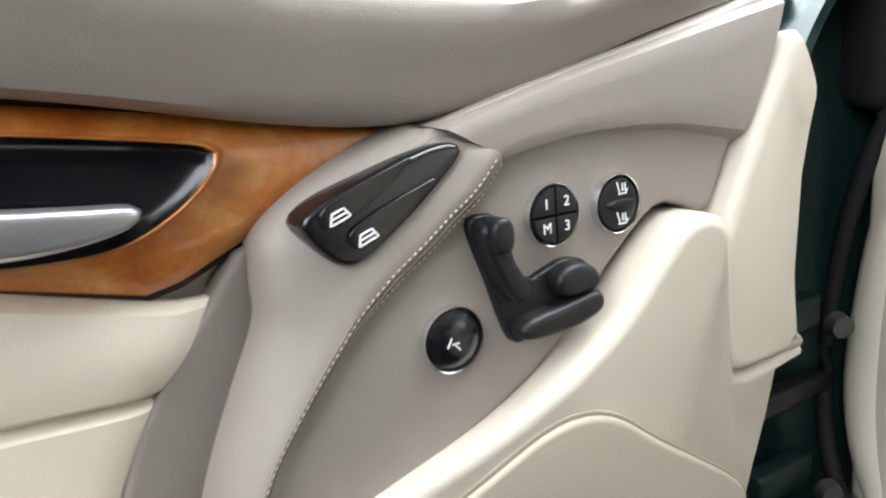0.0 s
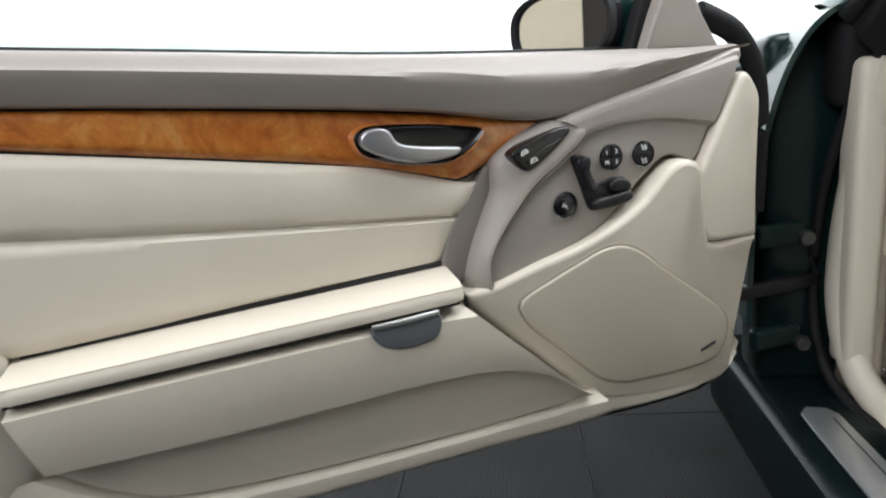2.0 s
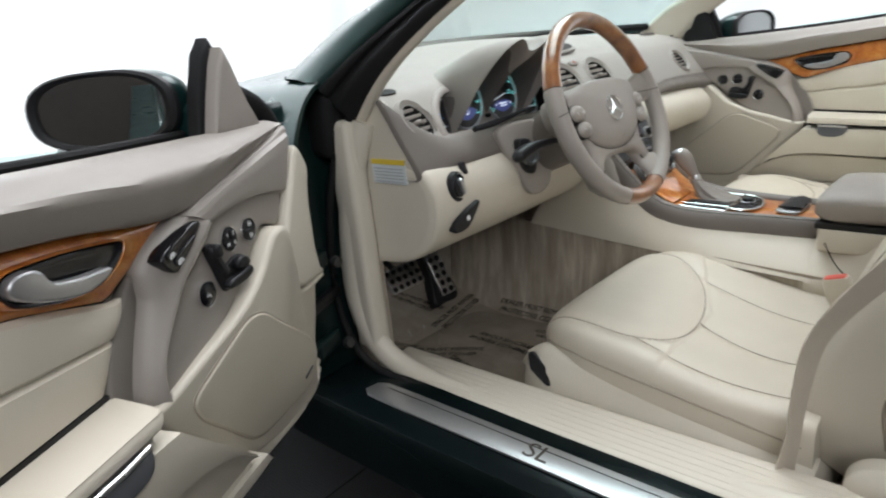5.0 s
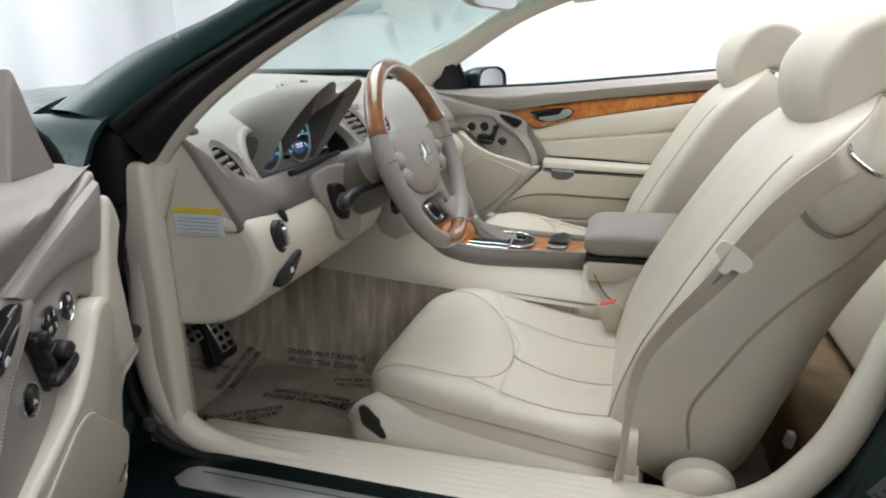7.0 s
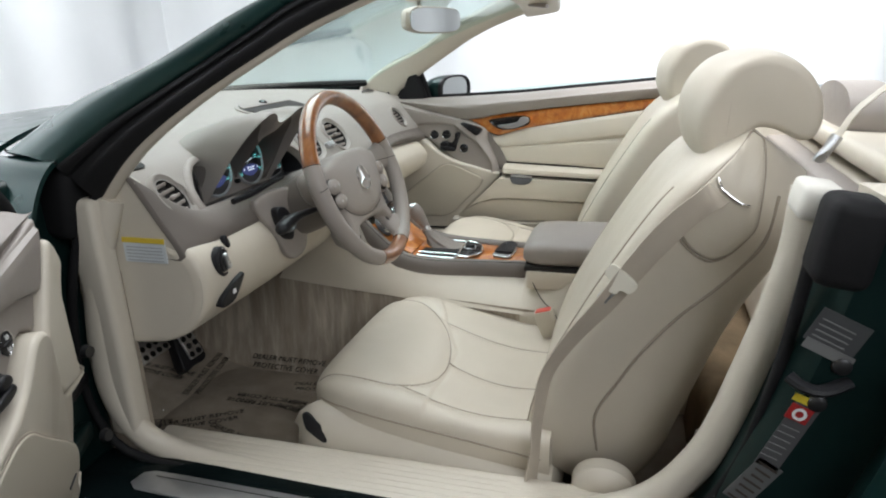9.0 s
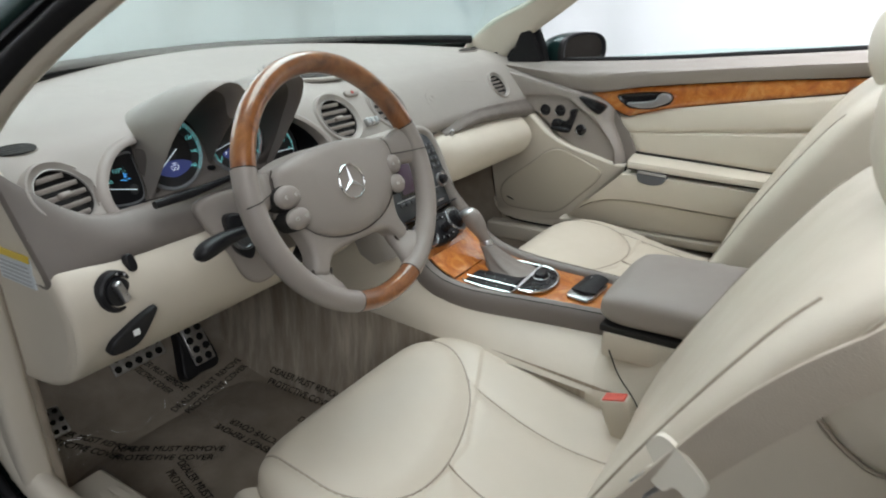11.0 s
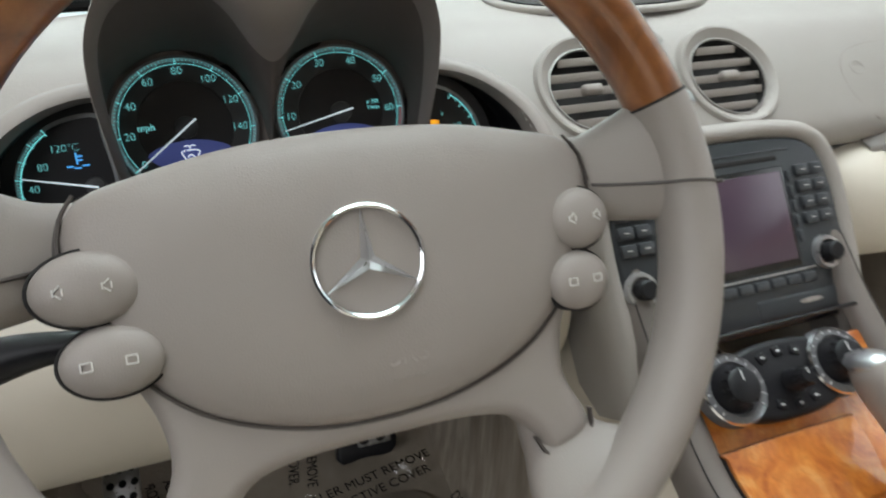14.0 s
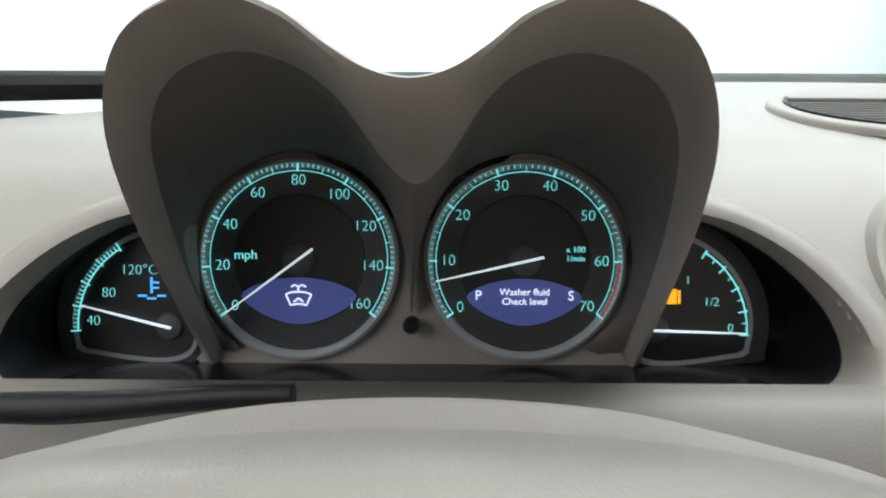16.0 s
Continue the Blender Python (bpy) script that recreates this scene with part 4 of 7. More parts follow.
    part("quarter", loft([[Vector((s * x, y + dy, z)) for x, dy in ((0.78, -0.03), (0.86, 0.0), (0.895, -0.03), (0.905, -0.60), (0.78, -0.60))] for y, z in ((-0.74, 0.16), (-0.78, 0.40), (-0.84, 0.60), (-0.89, 0.78), (-0.91, 0.85))], True, True), PAINT, body, "dark green rear quarter")
    part("latch_claw", sweep(spline([(s * 0.792, -0.805, 0.628), (s * 0.806, -0.775, 0.620), (s * 0.806, -0.752, 0.624), (s * 0.798, -0.738, 0.632)], 14), 0.010, 0.007, 10), BLACK, body, "black door latch claw")
    for y, z in ((-0.795, 0.648), (-0.775, 0.595)):
        part("latch_bolt", lathe([(0, 0.006), (0.008, 0.006), (0.011, 0.004), (0.012, 0.0)], 14, fr((s * 0.79, y, z), (0, s, 0), (0, 0, 1))), BOLT, body, "dull metal bolt")
    part("trim_top", rbox(0.070, 0.048, 0.044, pose(s * 0.732, -0.756, 0.838, 10), 0.010), plain("ivory_cap", (0.72, 0.70, 0.64), 0.45), body, "ivory plastic pillar cap")
    part("rubber_block", rbox(0.070, 0.06, 0.100, pose(s * 0.822, -0.768, 0.815, 8), 0.016), RUBBER, body, "black rubber seal block")
part("sill_plate", prism(spline([(x, y, 0) for x, y in ((-0.838, 0.24), (-0.828, 0.285), (-0.812, 0.297), (-0.796, 0.285), (-0.786, 0.24), (-0.785, -0.2), (-0.785, -0.60), (-0.81, -0.66), (-0.838, -0.60), (-0.839, -0.2))], 60, True), 0.004, 0.002, 2, pose(0, 0, 0.303)), varied("brushed_steel", (0.50, 0.51, 0.52), 0.04, 40, 0.00004, 900, 0, 1, 0.34, 0.85), body, "brushed steel sill plate")
part("plate_groove", sweep([(-0.800, 0.255 - 0.85 * k / 12, 0.3072) for k in range(13)], 0.0012, 0.0006, 6), DARK, body, "dark groove along the sill plate")
words("sill_lettering", "SL", 0.050, fr((-0.812, -0.095, 0.3076), (0, -1, 0), (1, 0, 0)), INK, body, "dark lettering on the sill plate")
# door hinges
for z in (0.39, 0.555):
    part("door_hinge", rbox(0.085, 0.022, 0.034, pose(-0.845, 0.365, z, 0, 0, 25), 0.006), SHADEP, body, "dark green door hinge")
    part("hinge_bolt", lathe([(0.0, 0.012), (0.010, 0.011), (0.012, 0.0)], 12, fr((-0.815, 0.338, z), (1, 0, 0), (0, 0, 1))), BOLT, body, "dull metal hinge bolt")
part("door_check", rbox(0.16, 0.018, 0.022, pose(-0.84, 0.375, 0.47, 0, 0, 25), 0.004), BLACK, body, "black door check strap")
# small white clip on the carpet behind the seat
part("clip", rbox(0.020, 0.014, 0.028, pose(-0.42, -0.688, 0.285, 10), 0.003), WHITE, body, "small white plastic clip")
# floor pan and walls of the footwell
part("floor_pan", loft([[Vector((x, y, z)) for x, z in ((-0.70, 0.30), (-0.66, 0.175), (-0.60, 0.165), (0.60, 0.165), (0.66, 0.175), (0.70, 0.30), (0.70, 0.12), (-0.70, 0.12))] for y in (0.62, 0.0, -0.5, -0.90)], True, True), CARPET, body, "beige carpeted floor")
part("toe_board", loft([[Vector((x, y, z)) for y, z in ((0.46, 0.165), (0.60, 0.19), (0.80, 0.34), (0.86, 0.48), (0.86, 0.70), (0.90, 0.70), (0.90, 0.12), (0.46, 0.12))] for x in (-0.70, 0.70)], True, True), CARPET, body, "beige carpeted toe board")
for s in (-1, 1):
    part("kick_panel", rbox(0.03, 0.56, 0.50, pose(s * 0.715, 0.61, 0.42), 0.008), CARPET, body)
for s in (-1, 1):
    part("post_trim", rbox(0.044, 0.062, 0.46, pose(s * 0.736, 0.354, 0.575), 0.012), CREAMP, body, "cream trim beside the dash end")
# behind the seats
REARC = varied("brown_carpet", (0.24, 0.175, 0.11), 0.25, 9, 0.001, 420, 0.002, 60, 0.95, 0, 0, 0.04, 0.1, False)
part("bulkhead", rbox(1.42, 0.06, 0.52, pose(0, -0.985, 0.46, 12), 0.02), CREAM, body, "cream rear bulkhead")
part("parcel_shelf", rbox(1.40, 0.50, 0.05, pose(0, -1.24, 0.755, 3), 0.02), CREAM, body, "cream shelf behind the seats")
part("rear_carpet", rbox(1.36, 0.22, 0.20, pose(0, -0.80, 0.20, 8), 0.03), REARC, body, "brown carpet behind the seats")
part("storage_box", rbox(1.36, 0.12, 0.26, pose(0.0, -0.93, 0.43, 14), 0.02), CREAM, body, "cream rear storage lid")
part("shelf_edge", rbox(1.36, 0.07, 0.035, pose(0, -0.965, 0.70), 0.012), TAUPE, body, "taupe shelf edge")
part("rear_deck", rbox(1.66, 1.2, 0.05, pose(0, -2.05, 0.84, 3), 0.03), PAINT, body, "dark green rear deck")
for s in (-1, 1):
    part("side_lining", loft([[Vector((s * x, y, z)) for x, z in ((0.66, 0.30), (0.66, 0.60), (0.66, 0.845), (0.78, 0.85), (0.78, 0.30))] for y in (-0.82, -1.0, -1.45)], True, True), CREAM, body, "cream rear side lining")
    hoop = spline([(s * 0.52, -1.10, 0.76), (s * 0.545, -1.07, 0.815), (s * 0.49, -1.05, 0.862), (s * 0.37, -1.04, 0.880), (s * 0.25, -1.05, 0.862), (s * 0.205, -1.07, 0.815), (s * 0.22, -1.10, 0.76)], 30)
    part("roll_hoop", prism([(p.x, p.z + 0.02) for p in hoop], 0.11, 0.028, 4, fr((0, -1.03, 0), (1, 0, 0), (0, 0, 1))), TAUPE, body, "taupe padded roll bar cover")
part("strap_guide", sweep(spline([(-0.595, -0.785, 0.862), (-0.60, -0.792, 0.876), (-0.60, -0.803, 0.896)], 12), 0.013, 0.007, 12), SILVER, body, "silver strap end")
part("guide_strap", sweep(spline([(-0.60, -0.800, 0.890), (-0.60, -0.830, 0.940), (-0.60, -0.90, 0.985), (-0.59, -0.98, 0.93), (-0.58, -1.05, 0.80)], 24), 0.011, 0.003, 8), CREAMP, body, "cream strap behind the seat")

# ---- dashboard ----
dash = thing("dashboard", ID, "taupe and cream leather dashboard with round vents", "dashboard")


def dash_section(x):
    """Upper dash at x: from the windscreen base to under its rear lip."""
    a = abs(x) / 0.72
    e = a**6
    mid_bow = 1 - a * a
    return [(0.47 + 0.27 * mid_bow, 0.868 + 0.047 * mid_bow), (0.44 + 0.17 * mid_bow, 0.868 + 0.039 * mid_bow), (0.41 + 0.06 * mid_bow, 0.867 + 0.020 * mid_bow), (0.375, 0.862 + 0.004 * mid_bow), (0.340, 0.852), (0.308 - 0.016 * e, 0.836), (0.274 - 0.016 * e, 0.805), (0.244 - 0.016 * e, 0.768), (0.228 - 0.016 * e, 0.742), (0.232 - 0.012 * e, 0.722), (0.262, 0.712), (0.31, 0.71)]


PX = -0.374  # middle of the instrument opening


def pod_top(x):
    """Height of the instrument opening's upper edge at x; 0 outside it."""
    d = abs(x - PX)
    return 0.0 if d > 0.2145 else interp(d, [(0, 0.846), (0.10, 0.840), (0.131, 0.8305), (0.165, 0.8215), (0.188, 0.8090), (0.204, 0.793), (0.212, 0.776), (0.2145, 0.762)])


def dash_profile(x, n=96):
    """The dash at x as an even row of points."""
    return even(spline([(x, y, z) for y, z in dash_section(x)], 120), n)


def on_dash(x, z, lift=0.0):
    """The point of the dash face at x and height z, raised off it by lift."""
    sec = dash_section(x)[3:9]
    y = interp(z, [(c, b) for b, c in sec[::-1]])
    return Vector((x, y - 0.78 * lift, z + 0.63 * lift))


def dash_y(x, z):
    """How far back the dash face lies at x and height z."""
    fine = spline([(x, b, c) for b, c in dash_section(x)], 120)
    return next((p.y for i, p in enumerate(fine) if i > 30 and p.z <= z), fine[-1].y)


xs = [-0.712 + 1.424 * i / 500 for i in range(501)]
bm = loft([dash_profile(x) for x in xs], False, False)
VENTS = [((-0.640, 0.786), 0.038), ((-0.089, 0.797), 0.042), ((0.066, 0.797), 0.042), ((0.544, 0.788), 0.030)]


def in_vent(p):
    """Whether a point of the dash face lies in the mouth of a vent."""
    return p.y < 0.33 and any((p.x - x) ** 2 + ((p.z - z) / 0.78) ** 2 < (r * 1.12) ** 2 for (x, z), r in VENTS)


for f in [f for f in bm.faces if in_vent(f.calc_center_median()) or f.calc_center_median().y < 0.345 and 0.7465 < f.calc_center_median().z < pod_top(f.calc_center_median().x)]:
    bm.faces.remove(f)
part("upper_dash", bm, DASHT, dash, "light taupe dash top", 60)
# end caps of the dash at the doors
for s in (-1, 1):
    end = [(0.46, 0.81), (0.40, 0.815), (0.325, 0.824), (0.285, 0.834), (0.268, 0.830), (0.252, 0.803), (0.224, 0.752), (0.190, 0.702), (0.166, 0.668), (0.163, 0.632), (0.176, 0.594), (0.208, 0.560), (0.262, 0.536), (0.34, 0.526), (0.46, 0.526)]
    m = fr((s * 0.700, 0, 0), (0, 1, 0), (0, 0, 1))
    part("dash_end", prism(spline([(y, z, 0) for y, z in end], 60, True), 0.012 * s, 0.003 if s > 0 else 0.0, 2, m), CREAMP, dash, "cream dash end cover")
# knee panels
knee = [(0.262, 0.724), (0.215, 0.720), (0.180, 0.705), (0.160, 0.672), (0.158, 0.63), (0.172, 0.59), (0.205, 0.555), (0.26, 0.53), (0.34, 0.52)]


def knee_ring(x, k):
    f = 1 - 0.35 * max(0, (x + 0.45) / 0.35) if x > -0.45 else 1.0
    return spline([(x, 0.22 + (y - 0.22) * f, 0.62 + (z - 0.62) * (0.72 + 0.28 * f) + k) for y, z in knee], 26)


kc = Vector((-0.70, 0.30, 0.62))
turned = [[p.lerp(Vector((p.x, kc.y, kc.z)), f) + Vector((dx, 0, 0)) for p in knee_ring(-0.70, 0)] for dx, f in ((-0.0135, 0.16), (-0.0130, 0.075), (-0.0105, 0.030), (-0.006, 0.008))]
part("knee_panel", loft(turned + [knee_ring(-0.70 + 0.54 * i / 24, 0) for i in range(25)], False, False), CREAM, dash, "cream leather knee panel")
# taupe fascia between upper dash and knee panel, deepest at the door


def fascia_row(x):
    """The taupe band at x: tall and swept back at the door, narrow under the instruments."""
    k = max(0.0, min(1.0, (-0.60 - x) / 0.108))
    height = 0.752 + 0.080 * k * k
    top = Vector((x, min(0.208 + 0.060 * k * k, dash_y(x, height) - 0.004), height))
    low = Vector((x, 0.180 + 0.004 * k, 0.700 - 0.002 * k))
    mid = top.lerp(low, 0.45) + Vector((0, -0.014 + 0.010 * k, -0.004))
    return spline([top + Vector((0, 0.02, 0.002)), top, mid, low, low + Vector((0, 0.03, -0.004))], 20)


cheek = [[p + Vector((dx, dy, 0)) for p in fascia_row(-0.708)] for dx, dy in ((-0.0060, 0.014), (-0.0055, 0.005), (-0.0035, 0.0012))]
part("fascia", loft(cheek + [fascia_row(-0.708 + 0.60 * i / 48) for i in range(49)], False, False), FASCIAT, dash, "dark taupe leather lower fascia")
# taupe lip over the glove box, running out to nothing beside the radio
LIPTOP = [(0.20, 0.719), (0.246, 0.728), (0.30, 0.741), (0.38, 0.748), (0.484, 0.747), (0.618, 0.741), (0.71, 0.736)]
LIPLOW = [(0.20, 0.708), (0.233, 0.710), (0.282, 0.714), (0.348, 0.716), (0.465, 0.710), (0.60, 0.695), (0.71, 0.684)]


def lip_row(x):
    top, low = interp(x, LIPTOP), interp(x, LIPLOW)
    y, h = dash_y(x, top), top - low
    return spline([(x, y + 0.012, top + 0.002), (x, y - 0.002, top), (x, y - 0.004, top - 0.12 * h), (x, y - 0.014 - 0.2 * h, top - 0.60 * h), (x, y - 0.013, low), (x, y + 0.02, low - 0.003)], 20)


part("lip", loft([lip_row(0.215 + 0.490 * i / 40) for i in range(41)], False, False), FASCIAT, dash, "dark taupe leather lip")
# glove box
gb = [(0.24, 0.722), (0.209, 0.713), (0.181, 0.688), (0.170, 0.652), (0.180, 0.620), (0.21, 0.597), (0.27, 0.590), (0.33, 0.60)]


def ease(t):
    return math.sqrt(1 - (1 - min(1.0, t)) ** 2)


gl = []
for i in range(61):
    f = 0.5 - 0.5 * math.cos(math.pi * i / 60)
    kl, kr = ease(f / 0.20), ease((1 - f) / 0.11)
    gl.append(spline([(0.166 + 0.452 * f, 0.25 + (y - 0.25) * (0.30 + 0.70 * kl) * (0.25 + 0.75 * kr), 0.657 + (z - 0.657) * ((0.55 + 0.45 * kl) * (0.60 + 0.40 * kr) if z > 0.657 else (0.85 + 0.15 * kl) * (0.55 + 0.45 * kr)) - (0.012 * f if z > 0.657 else 0)) for y, z in gb], 28))
part("glove_box", loft(gl, False, False), CREAM, dash, "bulging cream glove box lid")
part("glove_catch", rbox(0.010, 0.010, 0.018, pose(0.232, 0.211, 0.716, 20, 0, 20), 0.004), SILVER, dash, "bright glove box catch")
part("lower_shroud", rbox(1.36, 0.30, 0.06, pose(0.0, 0.52, 0.60), 0.02), BLACK, dash, "black underside")


VRING = varied("vent_ring", (0.42, 0.40, 0.38), 0.04, 30, 0, 1, 0, 1, 0.35, 0.4)


def vent(name, c, axis, up, r, squash=1.0, parent=None, slats=5, ring_mat=None, knob=True):
    """A round air vent: bright ring, black bowl, slanted slats and a centre knob."""
    z = Vector(axis).normalized()
    y = Vector(up)
    x = y.cross(z).normalized()
    m = fr(c, x, z.cross(x)) @ Matrix.Diagonal((1, squash, 1, 1))
    v = part(name, lathe([(r * 1.42, -0.014), (r * 1.37, -0.003), (r * 1.31, 0.0014), (r * 1.25, 0.0016), (r * 1.15, -0.0012), (r * 1.05, -0.0040), (r * 1.0, -0.0050), (r * 0.97, -0.012)], 48, m), ring_mat or DASHT, parent, "round air vent")
    part("chrome_ring", lathe([(r * 1.035, -0.0055), (r * 1.030, -0.0022), (r * 1.005, -0.0020), (r * 0.985, -0.0060)], 48, m), VRING, v)
    part("bowl", lathe([(r * 0.985, -0.004), (r * 0.96, -0.014), (0.0, -0.015)], 40, m), DARK, v)
    for k in range(slats):
        h = (k + 0.5) / slats * 2 - 1
        w = math.sqrt(max(0.02, 1 - h * h)) * r * 0.96
        part("slat", rbox(2 * w, 0.0074 * r / 0.04, 0.0024, m @ pose(0, h * r * 0.95, -0.0075, 28), 0.001, 2), TAUPE, v)
    if knob:
        part("knob", rbox(0.020 * r / 0.04, 0.009 * r / 0.04, 0.010, m @ pose(0, 0, -0.004), 0.0035), TAUPE, v)
    return v


for (x, z), r in VENTS:
    vent("air_vent", on_dash(x, z, 0.003), (0.22 if x < -0.5 else 0.0, -0.78, 0.60), (0, 0, 1), r, 1.0, dash, 5, knob=r > 0.035)


SLATB = varied("brown_slat", (0.105, 0.092, 0.082), 0.05, 20, 0, 1, 0, 1, 0.5)


def low_grille(name, cx, cy, cz, rx, ry, tilt, parent, n, label, lid=False):
    m = pose(cx, cy, cz, tilt)
    g = part(name, prism(ellipse(rx, ry, 48, 2.2), 0.006, 0.003, 3, m @ pose(0, 0, -0.002)), DASHT, parent, label)
    part("mesh", prism(ellipse(rx * 0.92, ry * 0.88, 48, 2.2), 0.004, 0, 1, m @ pose(0, 0, 0.0015)), BLACK, g)
    for k in range(n):
        h = (k + 0.5) / n * 2 - 1
        if lid and h > 0.15:
            continue
        w = math.sqrt(1 - h * h) * rx * 0.92
        part("slat", rbox(2 * w, ry * 0.62 / n, 0.003, m @ pose(0, h * ry * 0.88, 0.005, 20), 0.001, 1), SLATB, g)
    if lid:
        rim = [p for p in ellipse(rx * 0.90, ry * 0.86, 96, 2.2) if p.y > ry * 0.16]
        part("lid", prism(rim, 0.0035, 0.001, 2, m @ pose(0, 0, 0.0045)), TAUPE, g, "flat taupe cover")
        part("sensor", lathe([(0, 0.0065), (0.007, 0.006), (0.011, 0.0035), (0.012, 0.0)], 24, m @ pose(0, ry * 0.42, 0.0075)), GLOSSB, g, "small dark light sensor")
    return g


low_grille("dash_grille", 0.006, 0.418, 0.8772, 0.136, 0.078, 12.5, dash, 18, "wide slatted grille on the dash top", True)
low_grille("demister_grille", -0.660, 0.312, 0.8395, 0.028, 0.0135, 24, dash, 5, "small side window vent")
low_grille("demister_grille", 0.62, 0.40, 0.868, 0.05, 0.014, 6, dash, 4, "small dark vent on the dash top")
# centre strip between the vents
part("hazard_switch", prism(ellipse(0.02, 0.008, 24, 3), 0.006, 0.002, 2, fr(on_dash(-0.012, 0.832, 0.001), (1, 0, 0), (0, 0.70, 0.72))), DASHT, dash, "hazard light switch")
part("hazard_mark", prism([(-0.004, -0.003), (0.004, -0.003), (0, 0.004)], 0.001, 0, 1, fr(on_dash(-0.012, 0.832, 0.0074), (1, 0, 0), (0, 0.70, 0.72))), plain("red_mark", (0.5, 0.03, 0.02)), dash)
for k in range(3):
    part("rocker_key", rbox(0.010, 0.014, 0.016, Matrix.Translation(on_dash(-0.026 + 0.014 * k, 0.778, 0.004)) @ pose(0, 0, 0, -40), 0.004), SILVER, dash, "small silver key")


def polar_at(r, a, z):
    return pose(r * math.cos(radians(a)), r * math.sin(radians(a)), z)


# light switch, brake release and stalk under the fascia
lm = fr((-0.648, 0.160, 0.672), (0.97, 0.24, 0), (0, 0.1, 1)) @ Matrix.Diagonal((0.88, 0.88, 0.88, 1))
ls = part("light_switch", lathe([(0.032, -0.012), (0.031, -0.001), (0.028, 0.002), (0.024, 0.002), (0.022, -0.004)], 40, lm), BLACK, dash, "rotary headlamp switch")
part("dial", lathe([(0.0, 0.004), (0.018, 0.004), (0.021, 0.003), (0.0225, -0.004)], 32, lm), BLACK, ls, "black turning knob")
for k in range(5):
    part("dot", lathe([(0, 0.0006), (0.0014, 0.0005), (0.0016, 0)], 10, lm @ polar_at(0.0262, -40 + 30 * k, 0.0022)), WHITE, ls, "small white switch mark")
part("grip", rbox(0.013, 0.036, 0.012, lm @ pose(0, 0, 0.007, 0, 0, 18), 0.0045), SILVER, ls, "silver turning grip")
part("switch_cap", prism(ellipse(0.0075, 0.0125, 28, 2.6), 0.009, 0.003, 3, fr((-0.618, 0.1735, 0.6985), (0.97, 0.24, 0), (0.1, 0.35, 1)) @ pose(0, 0, -0.003)), BLACK, dash, "small black mirror switch")
part("brake_release", prism(sp2([(-0.676, -0.018), (-0.674, -0.004), (-0.662, 0.006), (-0.636, 0.019), (-0.608, 0.027), (-0.606, 0.020), (-0.616, 0.004), (-0.628, -0.012), (-0.640, -0.020), (-0.660, -0.022)], 40), 0.022, 0.004, 3, fr((0, 0.166, 0.612), (1, 0, 0), (0, -0.15, 1)), -0.008), BLACK, dash, "black parking brake release")
# ignition lock on the lower dash beside the column
im = fr((-0.470, 0.142, 0.694), (0.96, -0.28, 0), (0, 0.15, 1))
ig = part("ignition_lock", prism(sp2([(-0.020, 0.040), (0.012, 0.044), (0.030, 0.020), (0.034, -0.020), (0.022, -0.052), (0.004, -0.046), (-0.012, -0.020)], 40), 0.022, 0.006, 4, im @ pose(0.004, 0, -0.016) @ Matrix.Diagonal((0.72, 0.72, 1, 1))), BLACK, dash, "black ignition surround")
part("lock_ring", lathe([(0.0, 0.008), (0.010, 0.008), (0.013, 0.012), (0.0165, 0.012), (0.018, 0.0)], 32, im @ pose(0.010, -0.004, 0.004)), varied("grey_lock", (0.16, 0.17, 0.18), 0.06, 30, 0, 1, 0, 1, 0.35, 0.5), ig, "grey key slot ring")
part("recess", prism(sp2([(-0.062, 0.052), (0.050, 0.056), (0.060, -0.02), (0.045, -0.075), (0.0, -0.085), (-0.030, -0.03)], 48), 0.016, 0.007, 4, im @ pose(0.02, 0.004, -0.028)), TAUPE, ig, "taupe recess round the lock")
part("release_mark", rbox(0.009, 0.002, 0.009, pose(-0.640, 0.1515, 0.612, -8), 0.0005), WHITE, dash, "white parking brake symbol")
# tear seam of the passenger airbag and a small round mark
SEAMA = [(0.232, 0.742), (0.214, 0.760), (0.206, 0.782), (0.214, 0.801), (0.240, 0.812), (0.300, 0.815), (0.400, 0.812), (0.440, 0.806)]
part("airbag_seam", sweep(spline([on_dash(x, z, 0.0) for x, z in SEAMA], 50), 0.0009, 0.0009, 6), TAUPE, dash, "fine airbag seam")
part("airbag_mark", lathe([(0.0, 0.0006), (0.0075, 0.0006), (0.0085, 0.0011), (0.0095, 0.0006), (0.0100, -0.001)], 28, fr(on_dash(0.230, 0.792, 0.0), (1, 0, 0), (0, 0.62, 0.78))), DASHT, dash, "small round embossed mark")
# sticker on the dash end
part("sticker", rbox(0.002, 0.088, 0.042, pose(-0.7135, 0.268, 0.706), 0), plain("white_label", (0.62, 0.66, 0.68), 0.4), dash, "white airbag warning sticker")
part("sticker_band", rbox(0.002, 0.088, 0.009, pose(-0.7145, 0.268, 0.7255), 0), plain("yellow_band", (0.75, 0.55, 0.06), 0.4), dash)
for k in range(5):
    part("print_line", rbox(0.001, 0.075, 0.002, pose(-0.7148, 0.268, 0.713 - 0.006 * k), 0), plain("grey_ink", (0.4, 0.42, 0.44), 0.6), dash)

# ---- instrument cluster ----
cl = thing("instrument_cluster", ID, "instrument cluster with two lit round dials under a double hood", "instruments")
CX = -0.3805
HX = -0.3742
CLM = fr((CX, 0.305, 0.794), (1, 0, 0), (0, 0.16, 0.99))  # x right, y up the dial, z to the driver
def polar(r, a):
    return Vector((r * math.cos(radians(a)), r * math.sin(radians(a)), 0))


# double hood: a tunnel with an M-shaped mouth


